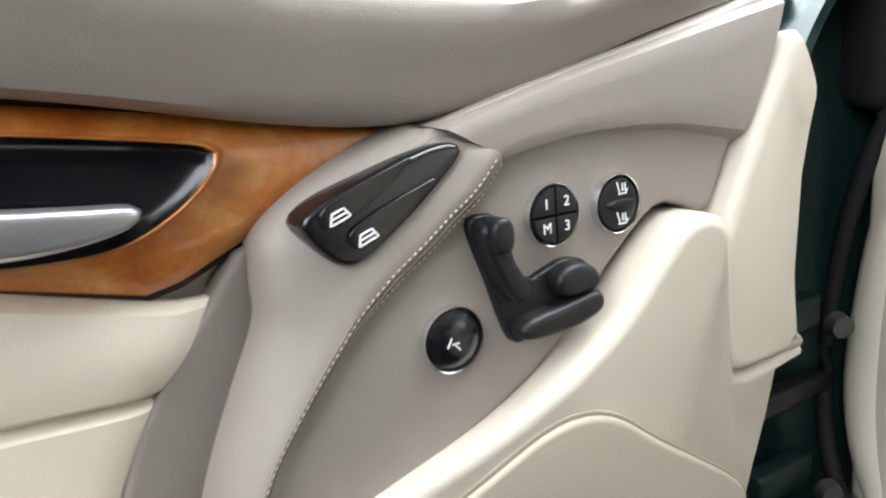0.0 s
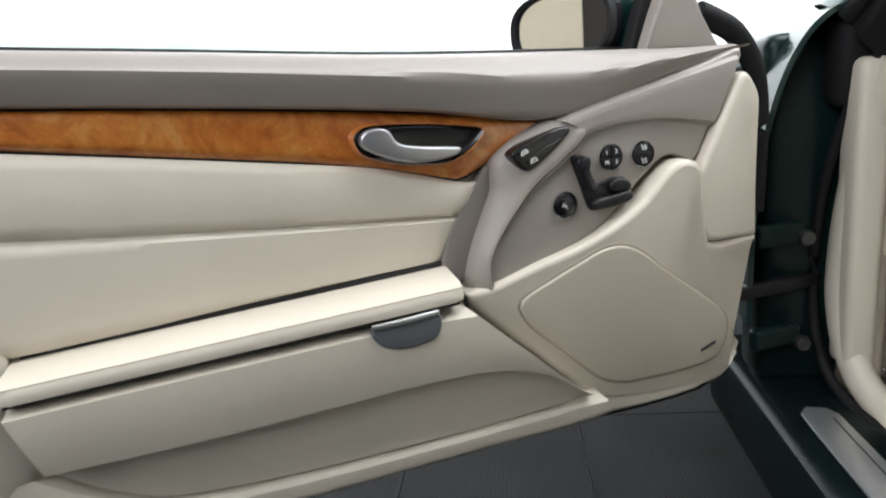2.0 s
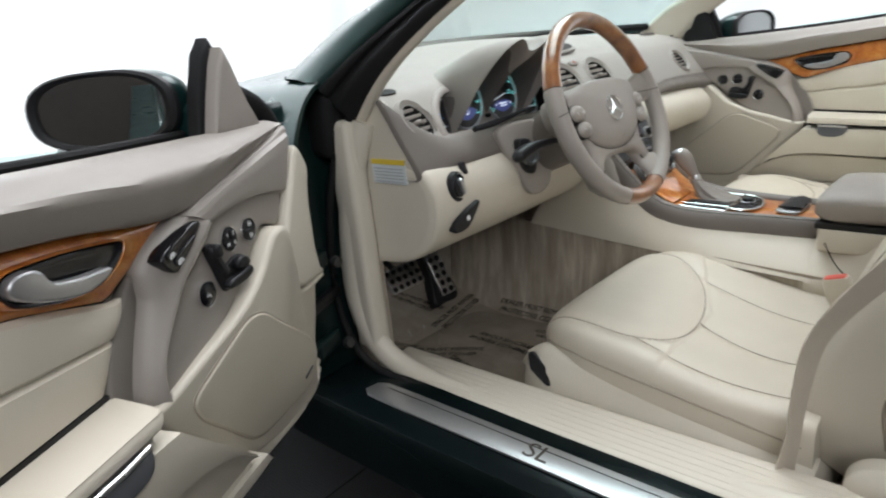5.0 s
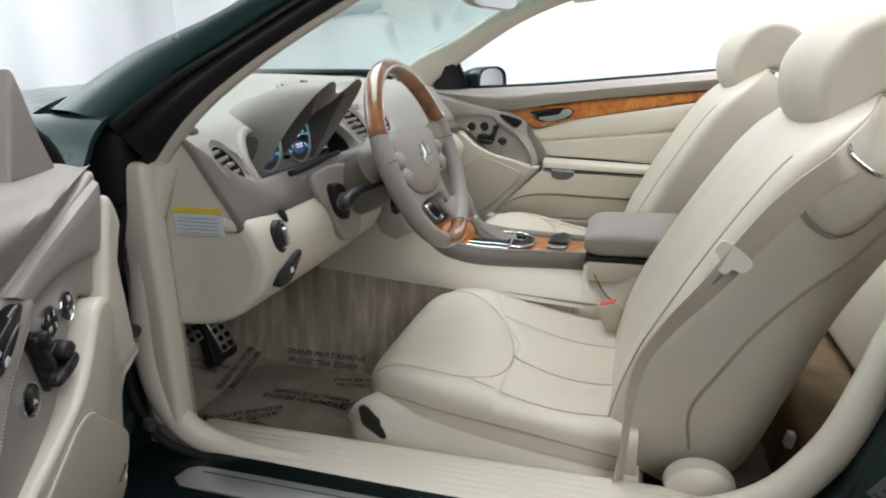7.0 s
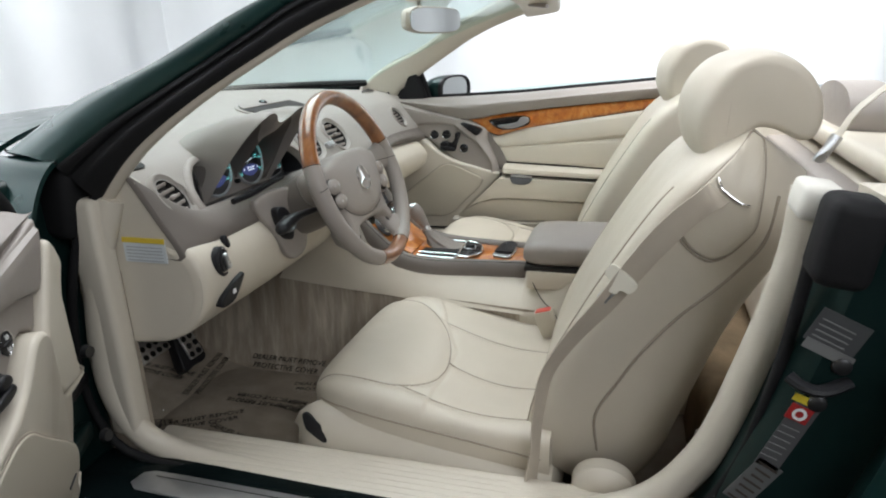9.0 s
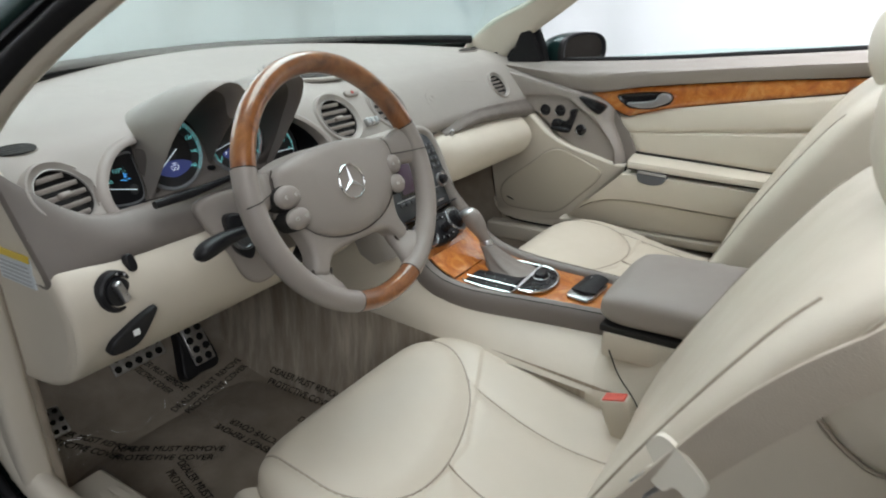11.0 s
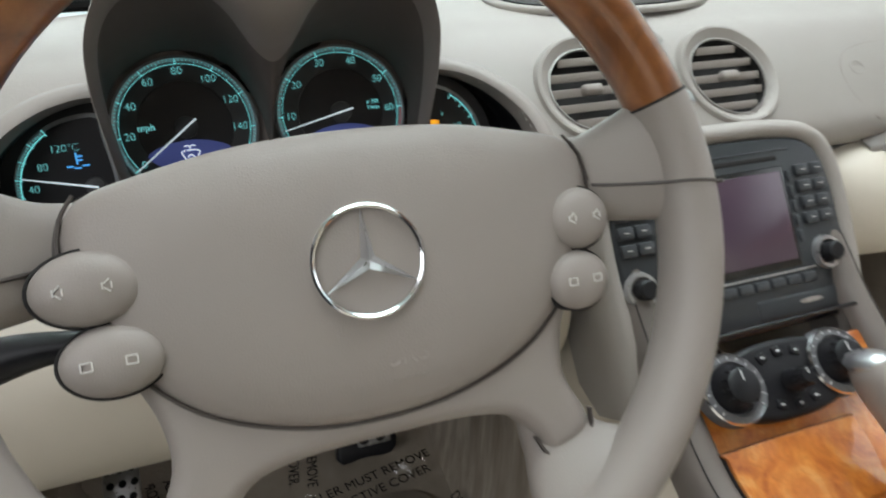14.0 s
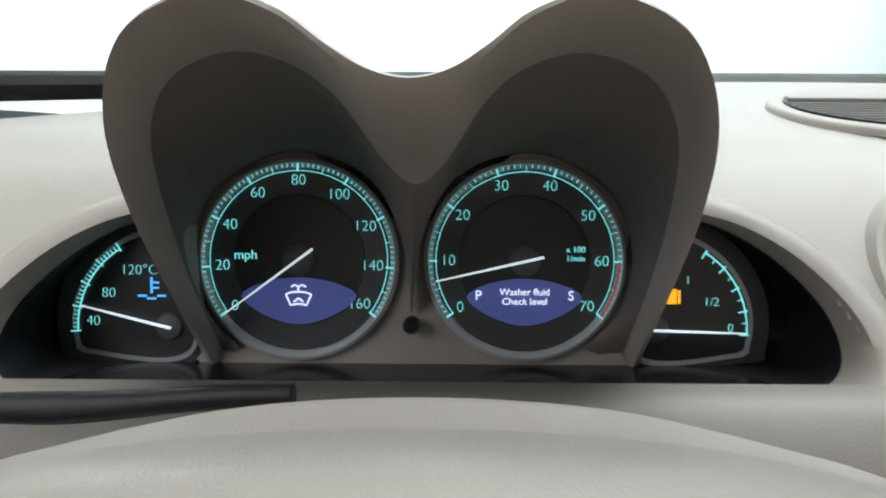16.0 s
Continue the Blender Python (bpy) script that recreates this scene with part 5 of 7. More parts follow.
def both(half):
    """A left half of (offset, y, z), the last on the middle, mirrored to the right."""
    return [Vector((HX - x, y, z)) for x, y, z in half] + [Vector((HX + x, y, z)) for x, y, z in half[-2::-1]]


LIP = [(0.1235, 0.3010, 0.7350), (0.1305, 0.2770, 0.7833), (0.1340, 0.2524, 0.828), (0.1290, 0.2305, 0.868), (0.1090, 0.2117, 0.9015), (0.0755, 0.2036, 0.9165), (0.0490, 0.2064, 0.9110), (0.0310, 0.2134, 0.8985), (0.0160, 0.2182, 0.8900), (0.0, 0.2200, 0.8868)]
BAND = [(0.1150, 0.3030, 0.7350), (0.1245, 0.2900, 0.7832), (0.1290, 0.2680, 0.8300), (0.1235, 0.2480, 0.8670), (0.1065, 0.2350, 0.8915), (0.0780, 0.2290, 0.9020), (0.0530, 0.2320, 0.8970), (0.0345, 0.2400, 0.8825), (0.0150, 0.2560, 0.8540), (0.0, 0.2600, 0.8450)]
deep_half = []
for a in (236, 208, 182, 160, 135, 102, 72, 42, 5):
    w = CLM @ (Vector((-0.0635, 0, 0.002)) + polar(0.0600, a))
    deep_half.append((CX - w.x, w.y, w.z))
w = CLM @ Vector((0, -0.030, 0.002))
deep_half.append((0.0, w.y, w.z))


def moved(half, dx, dy, dz):
    """A ring scaled in x, pushed forward and lowered, less at its feet."""
    out = []
    for x, y, z in half:
        k = min(1.0, max(0.0, (z - 0.735) / 0.12))
        out.append((x * (1 + (dx - 1) * k), y + dy * (0.35 + 0.65 * k), z + dz * k))
    return out




def forward(half):
    """The hood drawn out towards the driver, most at its crown."""
    out = []
    for x, y, z in half:
        k = 1 - 0.165 * min(1.0, max(0.0, (z - 0.735) / 0.17)) ** 0.8
        out.append((x * k, -0.09 + (y + 0.09) * k, 0.885 + (z - 0.885) * k))
    return out


BAND = [(x, y + 0.009 * min(1.0, max(0.0, (z - 0.78) / 0.05)), z) for x, y, z in BAND]
LIP, BAND = forward(LIP), forward(BAND)
lipr, bandr, deepr = (through_pts(both(q)) for q in (LIP, BAND, deep_half))
for p in deepr:
    p.x += CX - HX
hoodr = [through_pts(both(q)) for q in (moved(LIP, 0.92, 0.28, -0.100), moved(LIP, 1.04, 0.19, -0.036), moved(LIP, 1.06, 0.10, -0.008), moved(LIP, 1.03, 0.035, 0.001), moved(LIP, 1.003, 0.008, 0.001))]
hoodr += [lipr, [a.lerp(b, 0.22) + Vector((0, -0.0075, 0.0012)) for a, b in zip(lipr, bandr)], [a.lerp(b, 0.55) + Vector((0, -0.0085, 0)) for a, b in zip(lipr, bandr)], [a.lerp(b, 0.85) + Vector((0, -0.003, 0)) for a, b in zip(lipr, bandr)], bandr]
hoodr += [[a.lerp(b, 0.06) for a, b in zip(bandr, deepr)]]
# inner faces from band to dials, in a darker taupe than the hood
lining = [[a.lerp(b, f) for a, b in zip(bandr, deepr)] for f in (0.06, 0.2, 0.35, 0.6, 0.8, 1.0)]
HOODIN = varied("dark_inner_taupe", (0.150, 0.130, 0.117), 0.05, 8, 0.0001, 1300, 0, 30, 0.6, spec=0.3)
part("hood_inside", loft(lining, False, False), HOODIN, cl, "darker taupe inner face of the hood", 55)
part("hood", loft(hoodr, False, False), TAUPE, cl, "taupe heart-shaped instrument hood", 55)
part("dial_panel", prism(sp2([(-0.119, -0.062), (0.0, -0.063), (0.119, -0.062), (0.124, 0.0), (0.112, 0.045), (0.065, 0.064), (0.0, 0.02), (-0.065, 0.064), (-0.112, 0.045), (-0.124, 0.0)], 60), 0.01, 0.0, 1, CLM @ pose(0, 0, -0.012)), TAUPE, cl)
GAUGE = plain("gauge_black", (0.012, 0.012, 0.014), 0.35)
GREYD = varied("gauge_grey", (0.05, 0.05, 0.052), 0.08, 30, 0, 1, 0, 1, 0.45)
BEZEL = varied("bezel_grey", (0.46, 0.48, 0.50), 0.06, 40, 0, 1, 0, 1, 0.35, 0.2)
CYAN = plain("cyan_light", (0.20, 0.70, 0.72), 0.5, 0, 0, 0.85)
PALE = plain("needle_light", (0.75, 0.88, 0.95), 0.5, 0, 0, 0.7)
BLUE = plain("display_blue", (0.060, 0.080, 0.26), 0.4, 0, 0, 0.42)
LIT = plain("display_white", (0.80, 0.88, 1.0), 0.5, 0, 0, 0.9)
AMBER = plain("amber_light", (1.0, 0.42, 0.02), 0.5, 0, 0, 0.9)
REDL = plain("red_scale", (0.55, 0.06, 0.07), 0.5, 0, 0, 0.25)


def arc_band(r0, r1, a0, a1, z, n=48):
    bm = bmesh.new()
    va = [(bm.verts.new(polar(r0, a0 + (a1 - a0) * i / n) + Vector((0, 0, z))), bm.verts.new(polar(r1, a0 + (a1 - a0) * i / n) + Vector((0, 0, z)))) for i in range(n + 1)]
    for p, q in zip(va, va[1:]):
        bm.faces.new((p[0], q[0], q[1], p[1]))
    return bm


def dial(name, cx, label, marks, a0, a1, needle, big=9):
    """A round gauge: bright rim, ticks, numbers, needle and an oval display."""
    m = CLM @ pose(cx, 0, 0)
    R = 0.0522
    d = part(name, lathe([(0.0, 0.0), (R * 0.70, 0.0), (R * 0.71, 0.001), (R * 1.0, 0.001), (R * 1.01, -0.004)], 64, m), GREYD, cl, label)
    part("dial_face", prism(ellipse(R * 0.70, R * 0.70, 48), 0.0012, 0, 1, m), GAUGE, d)
    part("bezel", lathe([(R * 1.090, -0.002), (R * 1.082, 0.0035), (R * 1.045, 0.0048), (R * 1.005, 0.0034), (R * 0.985, 0.001)], 72, m), BEZEL, d, "grey metal dial rim")
    bm = arc_band(R * 0.952, R * 0.962, a0, a1, 0.0024, 80)
    bm.transform(m)
    part("scale_arc", bm, CYAN, d)
    tk = bmesh.new()
    n = (len(marks) - 1) * 10
    for i in range(n + 1):
        a = a0 + (a1 - a0) * i / n
        major = i % 10 == 0
        half = i % 5 == 0
        r0, r1 = (R * 0.945, R * 1.03) if major else ((R * 0.955, R * 1.02) if half else (R * 0.995, R * 1.03))
        q = polar((r0 + r1) / 2, a)
        add(tk, rbox(r1 - r0, 0.0010 if major else 0.00045, 0.0006, pose(q.x, q.y, 0.0046, 0, 0, a), 0))
    tk.transform(m)
    part("dial_scale", tk, CYAN, d, kind="stuff")
    for i, t in enumerate(marks):
        q = polar(R * 0.855, a0 + (a1 - a0) * i / (len(marks) - 1))
        q = q * (1 - 0.035 * (len(t) - 1) * abs(q.x) / q.length)
        words("number", t, 0.0086, m @ pose(q.x, q.y, 0.0022), CYAN, d, thin=0.0002)
    q = polar(R * 0.43, needle)
    hub = polar(R * 0.20, needle + 180)
    tip = polar(R * 0.98, needle)
    part("needle", sweep([m @ (hub + Vector((0, 0, 0.006))), m @ (q + Vector((0, 0, 0.006))), m @ (tip + Vector((0, 0, 0.005)))], 0.0011, 0.0006, 6, taper=[1.25, 1.0, 0.6]), PALE, d, "pale lit needle")
    part("hub", lathe([(0, 0.004), (0.0085, 0.003), (0.0095, 0.0)], 24, m), GREYD, d)
    lens = [(-0.0325, -0.0205), (-0.020, -0.0130), (0.0, -0.0100), (0.020, -0.0130), (0.0325, -0.0205), (0.020, -0.0310), (0.0, -0.0365), (-0.020, -0.0310)]
    part("display", prism(sp2(lens, 48), 0.0015, 0, 1, m @ pose(0, 0, 0.001)), BLUE, d, "blue lens-shaped display")
    return d, m


speedo, ms = dial("speedometer", -0.0635, "speedometer with blue display", ["0", "20", "40", "60", "80", "100", "120", "140", "160"], 216, -36, 216.5)
words("unit", "mph", 0.0075, ms @ pose(-0.030, 0.0025, 0.002), CYAN, speedo)
tacho, mt = dial("tachometer", 0.0635, "rev counter with blue display", ["0", "10", "20", "30", "40", "50", "60", "70"], 216, -36, 193)
for body_, dx in (("P", -0.026), ("S", 0.026)):
    words("letter", body_, 0.0075, mt @ pose(dx, -0.0195, 0.0032), LIT, tacho)
words("message", "Washer fluid", 0.0054, mt @ pose(0, -0.0175, 0.0032), LIT, tacho)
words("message", "Check level", 0.0054, mt @ pose(0, -0.0228, 0.0032), LIT, tacho)
words("unit", "x 100", 0.0048, mt @ pose(0.0285, 0.0065, 0.002), CYAN, tacho)
words("unit", "1/min", 0.0048, mt @ pose(0.0285, 0.0015, 0.002), CYAN, tacho)
bm = arc_band(0.0522 * 0.990, 0.0522 * 1.010, 0, -36, 0.0056, 16)
bm.transform(mt)
part("red_zone", bm, REDL, tacho)
ic = bmesh.new()
for pts in ([(-0.0072, -0.0195), (-0.0035, -0.0182), (0.0035, -0.0182), (0.0072, -0.0195)], [(0.0072, -0.0195), (0.0045, -0.0255)], [(-0.0072, -0.0195), (-0.0045, -0.0255)], [(-0.0045, -0.0255), (0.0, -0.0248), (0.0045, -0.0255)], [(0.0, -0.0215), (0.0028, -0.0238)], [(0.0, -0.0215), (-0.0028, -0.0238)], [(0.0, -0.0182), (0.0, -0.0155), (0.002, -0.0142), (0.0042, -0.0152)], [(0.0, -0.0155), (-0.002, -0.0142), (-0.0042, -0.0152)]):
    add(ic, sweep(spline([(x, y, 0.0032) for x, y in pts], 10), 0.00045, 0.0003, 6))
ic.transform(ms)
part("washer_symbol", ic, LIT, speedo, "white washer fluid symbol")
# quarter gauges in the side pods
BLUEL = plain("blue_light", (0.08, 0.42, 0.95), 0.5, 0, 0, 0.9)
for s, name in ((-1, "temperature_gauge"), (1, "fuel_gauge")):
    m = CLM @ pose(s * 0.1375, -0.0385, 0.0)

    def quarter(r, low, edge):
        """A quarter disc with rounded corners, its hub by the hood."""
        pts = [(s * edge, low), (s * (r - 0.010), low), (s * (r - 0.002), low + 0.007)] + [(s * r * math.cos(radians(a)), r * math.sin(radians(a))) for a in (8, 25, 45, 65, 85, 100)] + [(s * edge, r * 0.8)]
        return sp2(pts, 56)

    g = part(name, prism(quarter(0.0665, -0.0190, -0.016), 0.004, 0.001, 2, m @ pose(0, 0, -0.006)), GREYD, cl, "small quarter gauge in a dark pod")
    part("bezel", prism(quarter(0.0570, -0.0165, -0.012), 0.0035, 0.0012, 2, m @ pose(0, 0, -0.0045)), BEZEL, g, "grey metal gauge edge")
    part("dial_face", prism(quarter(0.0535, -0.0135, -0.010), 0.0015, 0, 1, m @ pose(0, 0, -0.0015)), GAUGE, g)
    a0, a1 = (183, 122) if s < 0 else (-3, 58)
    bm = arc_band(0.0512, 0.0522, a0, a1, 0.0012, 24)
    bm.transform(m)
    part("scale_arc", bm, CYAN, g)
    tk = bmesh.new()
    for i in range(25 if s < 0 else 9):
        n = 24 if s < 0 else 8
        a = a0 + (a1 - a0) * i / n
        big_ = i % (n // 4) == 0
        p = polar(0.0530 if s < 0 else 0.0505, a)
        add(tk, rbox(0.0055 if big_ else 0.003, 0.0008 if big_ else 0.0004, 0.0006, pose(p.x, p.y, 0.0014, 0, 0, a), 0))
    tk.transform(m)
    part("dial_scale", tk, CYAN, g, kind="stuff")
    a = 166 if s < 0 else -1.5
    part("needle", sweep([m @ (polar(-0.002, a) + Vector((0, 0, 0.004))), m @ (polar(0.030, a) + Vector((0, 0, 0.004))), m @ (polar(0.050, a) + Vector((0, 0, 0.004)))], 0.0011, 0.0006, 6, taper=[1.2, 1.0, 0.6]), PALE, g, "pale lit needle")
    part("hub", lathe([(0, 0.003), (0.007, 0.002), (0.008, 0.0)], 20, m), GREYD, g)
    if s < 0:
        for t, x, y in (("40", -0.0430, 0.0030), ("80", -0.0340, 0.0190), ("120°C", -0.0165, 0.0320)):
            words("number", t, 0.0082, m @ pose(x, y, 0.0012), CYAN, g, thin=0.00026)
        ws = bmesh.new()
        for x, y, l, aa in ((-0.0097, 0.0235, 0.009, 90), (-0.0075, 0.0250, 0.004, 0), (-0.0075, 0.0220, 0.004, 0), (-0.0150, 0.0175, 0.005, 0), (-0.0040, 0.0175, 0.005, 0), (-0.0097, 0.0160, 0.005, 0)):
            add(ws, rbox(l, 0.0011, 0.0006, m @ pose(x, y, 0.0012, 0, 0, aa), 0))
        part("water_symbol", ws, BLUEL, g, "blue coolant symbol")
    else:
        for t, x, y in (("1", 0.0180, 0.0280), ("1/2", 0.0315, 0.0160), ("0", 0.0425, 0.0012)):
            words("number", t, 0.0070, m @ pose(x, y, 0.0012), CYAN, g, thin=0.0002)
        fs = bmesh.new()
        add(fs, rbox(0.0058, 0.0085, 0.0008, m @ pose(0.0090, 0.0190, 0.0012), 0.0005))
        add(fs, rbox(0.0012, 0.0075, 0.0008, m @ pose(0.0132, 0.0188, 0.0012), 0))
        part("fuel_symbol", fs, AMBER, g, "amber low fuel light")
# the opening: one black back, a gloss sill and a rounded leather edge on each side
part("pod_back", prism(sp2([(-0.232, -0.062), (0.236, -0.060), (0.240, -0.03), (0.205, 0.025), (0.150, 0.046), (-0.145, 0.046), (-0.200, 0.025), (-0.236, -0.03)], 60), 0.004, 0, 1, CLM @ pose(0, 0, -0.024)), GLOSSB, cl, "dark back of the gauge pods")


def pod_sill(u, v):
    return Vector((PX - 0.212 + 0.424 * u, 0.236 + 0.090 * v, 0.7435 - 0.0125 * v))


part("pod_sill", solid(surface(pod_sill, 20, 6), 0.003), GLOSSB, cl, "gloss black sill under the dials")
for s in (-1, 1):
    edge = [(0.131, 0.8205), (0.146, 0.8190), (0.166, 0.8135), (0.186, 0.8020), (0.203, 0.7850), (0.2105, 0.7700), (0.2110, 0.7560), (0.2040, 0.7470), (0.190, 0.7440), (0.150, 0.7430), (0.080, 0.7425), (0.0, 0.7425)]

    def on_face(x, z, out):
        """A point on the dash face, raised by out along its slope's normal."""
        return on_dash(x, z, 0.002 + out)

    inner = through_pts([on_face(PX + s * x, z, 0.0) for x, z in edge], 5)
    mid = Vector((PX + s * 0.11, 0, 0.765))
    rings = []
    for push, lift, back_ in ((0.001, 0.0, 0.022), (0.001, 0.0, 0.012), (0.003, 0.0025, 0.0), (0.007, 0.0042, 0.0), (0.012, 0.0036, 0.0), (0.018, 0.0008, 0.0), (0.020, -0.006, 0.0)):
        ring = []
        for i, p in enumerate(inner):
            q, r = inner[max(0, i - 1)], inner[min(len(inner) - 1, i + 1)]
            t = (r - q).normalized()
            side = t.cross(Vector((0, -0.75, 0.65))).normalized()
            side = side if side.dot(p - Vector((mid.x, p.y, mid.z))) > 0 else -side
            if abs(p.x - PX) < 0.18 and p.z < 0.75:
                side = Vector((0, -0.45, -0.9))
            ring.append(p + side * push + Vector((0, -0.75, 0.65)) * lift + Vector((0, back_, -0.11 * back_)))
        rings.append(ring)
    part("pod_wall", loft([[p + Vector((0, 0.095, -0.010)) + (p - Vector((mid.x, p.y, mid.z))) * 0.06 for p in rings[0]], rings[0]], False, False), BLACK, cl, "dark inner wall of the gauge pod")
    part("pod_rim", loft(rings, False, False), TAUPE, cl, "taupe rounded edge of the gauge opening", 60)
part("trip_knob", lathe([(0, 0.012), (0.0035, 0.012), (0.0045, 0.010), (0.0045, 0.0)], 16, CLM @ pose(0.0, -0.036, 0)), BLACK, cl, "black reset knob")
part("column_gap", rbox(0.15, 0.05, 0.012, pose(PX, 0.244, 0.7265), 0.003), DARK, cl, "dark slot over the steering column")

# stickers in the driver's rear door jamb
lab = thing("jamb_sticker", ID, "yellow, red and grey warning stickers in the door jamb", "sticker")


def sticker(name, y, z, w, h, turn, mat, lift=0.0, label=""):
    return part(name, rbox(w, h, 0.001, fr((-0.7915 - lift, y, z), (0, -1, 0), (0, 0, 1)) @ pose(0, 0, 0, 0, 0, turn), 0), mat, lab, label)


GREYST = plain("grey_sticker", (0.075, 0.075, 0.078), 0.45)
GREYP = plain("grey_print", (0.20, 0.20, 0.20), 0.5)
sticker("backing", -0.748, 0.545, 0.030, 0.110, -22, GREYST, 0, "dark grey label")
sticker("band", -0.762, 0.597, 0.030, 0.010, -22, plain("yellow_sticker", (0.75, 0.6, 0.05), 0.4), 0.001, "yellow label head")
sticker("panel", -0.757, 0.578, 0.027, 0.022, -22, plain("red_sticker", (0.35, 0.02, 0.02), 0.4), 0.001, "red warning panel")
part("sign", lathe([(0.005, 0.0), (0.005, 0.001), (0.0085, 0.001), (0.0085, 0.0)], 24, fr((-0.794, -0.757, 0.578), (0, -1, 0), (0, 0, 1))), WHITE, lab, "white round sign")
for k in range(6):
    sticker("print_line", -0.750 + 0.004 * k, 0.556 - 0.009 * k, 0.022, 0.0012, -22, GREYP, 0.001)
sticker("plate", -0.715, 0.468, 0.034, 0.075, -32, plain("pale_sticker", (0.11, 0.113, 0.113), 0.45), 0, "pale data label")
for k in range(7):
    sticker("print_line", -0.731 + 0.0055 * k, 0.494 - 0.009 * k, 0.026 - 0.004 * (k % 3), 0.003, -32, INK, 0.001)
sticker("plate", -0.785, 0.690, 0.060, 0.045, -25, plain("dark_sticker", (0.06, 0.062, 0.065), 0.45), 0, "dark data label with pale print")
for k in range(4):
    sticker("print_line", -0.785 + 0.003 * k, 0.700 - 0.007 * k, 0.040, 0.0016, -25, GREYP, 0.001)
sticker("plate", -0.778, 0.665, 0.060, 0.014, -25, plain("white_sticker", (0.16, 0.16, 0.16), 0.45), 0.0005)

# ---- steering wheel ----
WM = fr((-0.366, 0.011, 0.779), (1, 0, 0), (0, 0.354, 0.935))  # x right, y up the wheel, z to the driver
wheel = thing("steering_wheel", WM, "taupe leather and walnut steering wheel with round airbag pad", "steering wheel")
RW, RT = 0.1745, 0.0154
RC = Vector((0, -0.009, 0))
SYMB = plain("pale_symbol", (0.62, 0.60, 0.57), 0.5)


def rim_arc(a0, a1, n, fat=1.0, lift=0.0):
    return sweep([RC + polar(RW, a0 + (a1 - a0) * i / (n - 1)) for i in range(n)], RT * fat, RT * 1.12 * fat, 18, up=(0, 0, 1))


part("rim_wood", rim_arc(18.5, 161.5, 60), RIMWOOD, wheel, "glossy walnut upper rim")
part("rim_wood", rim_arc(249, 291, 24), RIMWOOD, wheel, "glossy walnut lower rim")
part("rim_leather", rim_arc(161.5, 249, 36, 1.03), TAUPE, wheel, "taupe leather rim")
part("rim_leather", rim_arc(291, 378.5, 36, 1.03), TAUPE, wheel, "taupe leather rim")
for a in (18.5, 161.5, 249, 291):
    q = [RC + polar(RW, a - 0.25), RC + polar(RW, a + 0.25)]
    part("joint", sweep(q, RT * 1.035, RT * 1.16, 18), DARK, wheel)
SEAMT = varied("taupe_seam", (0.075, 0.064, 0.057), 0.08)
# airbag pad: a domed shield
PAD = [(-0.116, 0.034), (-0.088, 0.0425), (-0.05, 0.0495), (0.0, 0.0520), (0.05, 0.0495), (0.088, 0.0425), (0.116, 0.034), (0.124, 0.016), (0.120, -0.012), (0.105, -0.040), (0.078, -0.066), (0.040, -0.081), (0.0, -0.0855), (-0.040, -0.081), (-0.078, -0.066), (-0.105, -0.040), (-0.120, -0.012), (-0.124, 0.016)]
po = sp2(PAD, 72)
rings = []
for f, z in ((1.0, -0.040), (1.0, -0.017), (0.985, -0.010), (0.955, -0.0055), (0.90, -0.002), (0.75, 0.002), (0.5, 0.0052), (0.2, 0.0067), (0.02, 0.0068)):
    rings.append([Vector((p.x * f, p.y * f, z)) for p in po])
part("airbag_pad", loft(rings, True, True), TAUPE, wheel, "taupe domed airbag cover")
seam = [Vector((p.x * 0.995, p.y * 0.995, -0.0098)) for p in po if p.y < 0.034]
start = max(range(len(seam)), key=lambda q: (seam[q] - seam[q - 1]).length)
part("pad_seam", sweep(seam[start:] + seam[:start], 0.0010, 0.0012, 6), SEAMT, wheel)


def spoke_loft(c, widths, thick):
    """A flattened arm along c with a width for each point."""
    path = spline(c, 18)
    rings = []
    for i, p in enumerate(path):
        a, b = path[max(0, i - 1)], path[min(17, i + 1)]
        t = (b - a).normalized()
        side = Vector((0, 0, 1)).cross(t).normalized()
        f = i / 17
        w = interp(f, [(k / (len(widths) - 1), x) for k, x in enumerate(widths)])
        rings.append([p + side * q.x * w + Vector((0, 0, q.y * thick)) for q in ellipse(1, 1, 20, 2.6)])
    return loft(rings, True, True)


# the taupe under-cover flows from the pad into two lower arms with an arch between
UNDER = [(0.118, -0.020), (0.104, -0.050), (0.0975, -0.068), (0.0965, -0.088), (0.1050, -0.108), (0.1035, -0.1165), (0.093, -0.1235), (0.080, -0.1235), (0.0735, -0.112), (0.0620, -0.1010), (0.042, -0.0965), (0.018, -0.0955)]
UNDER = UNDER + [(-x, y) for x, y in UNDER[::-1]] + [(-0.10, 0.0), (0.0, 0.01), (0.10, 0.0)]
uo = sp2(UNDER, 120)
under = bmesh.new()
add(under, prism(uo, 0.028, 0.011, 5, Matrix.Identity(4), -0.038))
for s in (-1, 1):
    part("pad_seam", sweep(spline([(s * 0.1150, 0.0365, -0.0120), (s * 0.1205, 0.0290, -0.0120), (s * 0.1240, 0.0200, -0.0120), (s * 0.1255, 0.0110, -0.0115)], 16), 0.0009, 0.0009, 6), SEAMT, wheel)
part("under_cover", under, TAUPE, wheel, "taupe lower spoke cover", 60)
SPOKE = ((0.09, 0.010, -0.029), (0.125, 0.012, -0.0245), (0.146, 0.014, -0.013), (0.160, 0.016, -0.0045), (0.172, 0.018, 0.0))


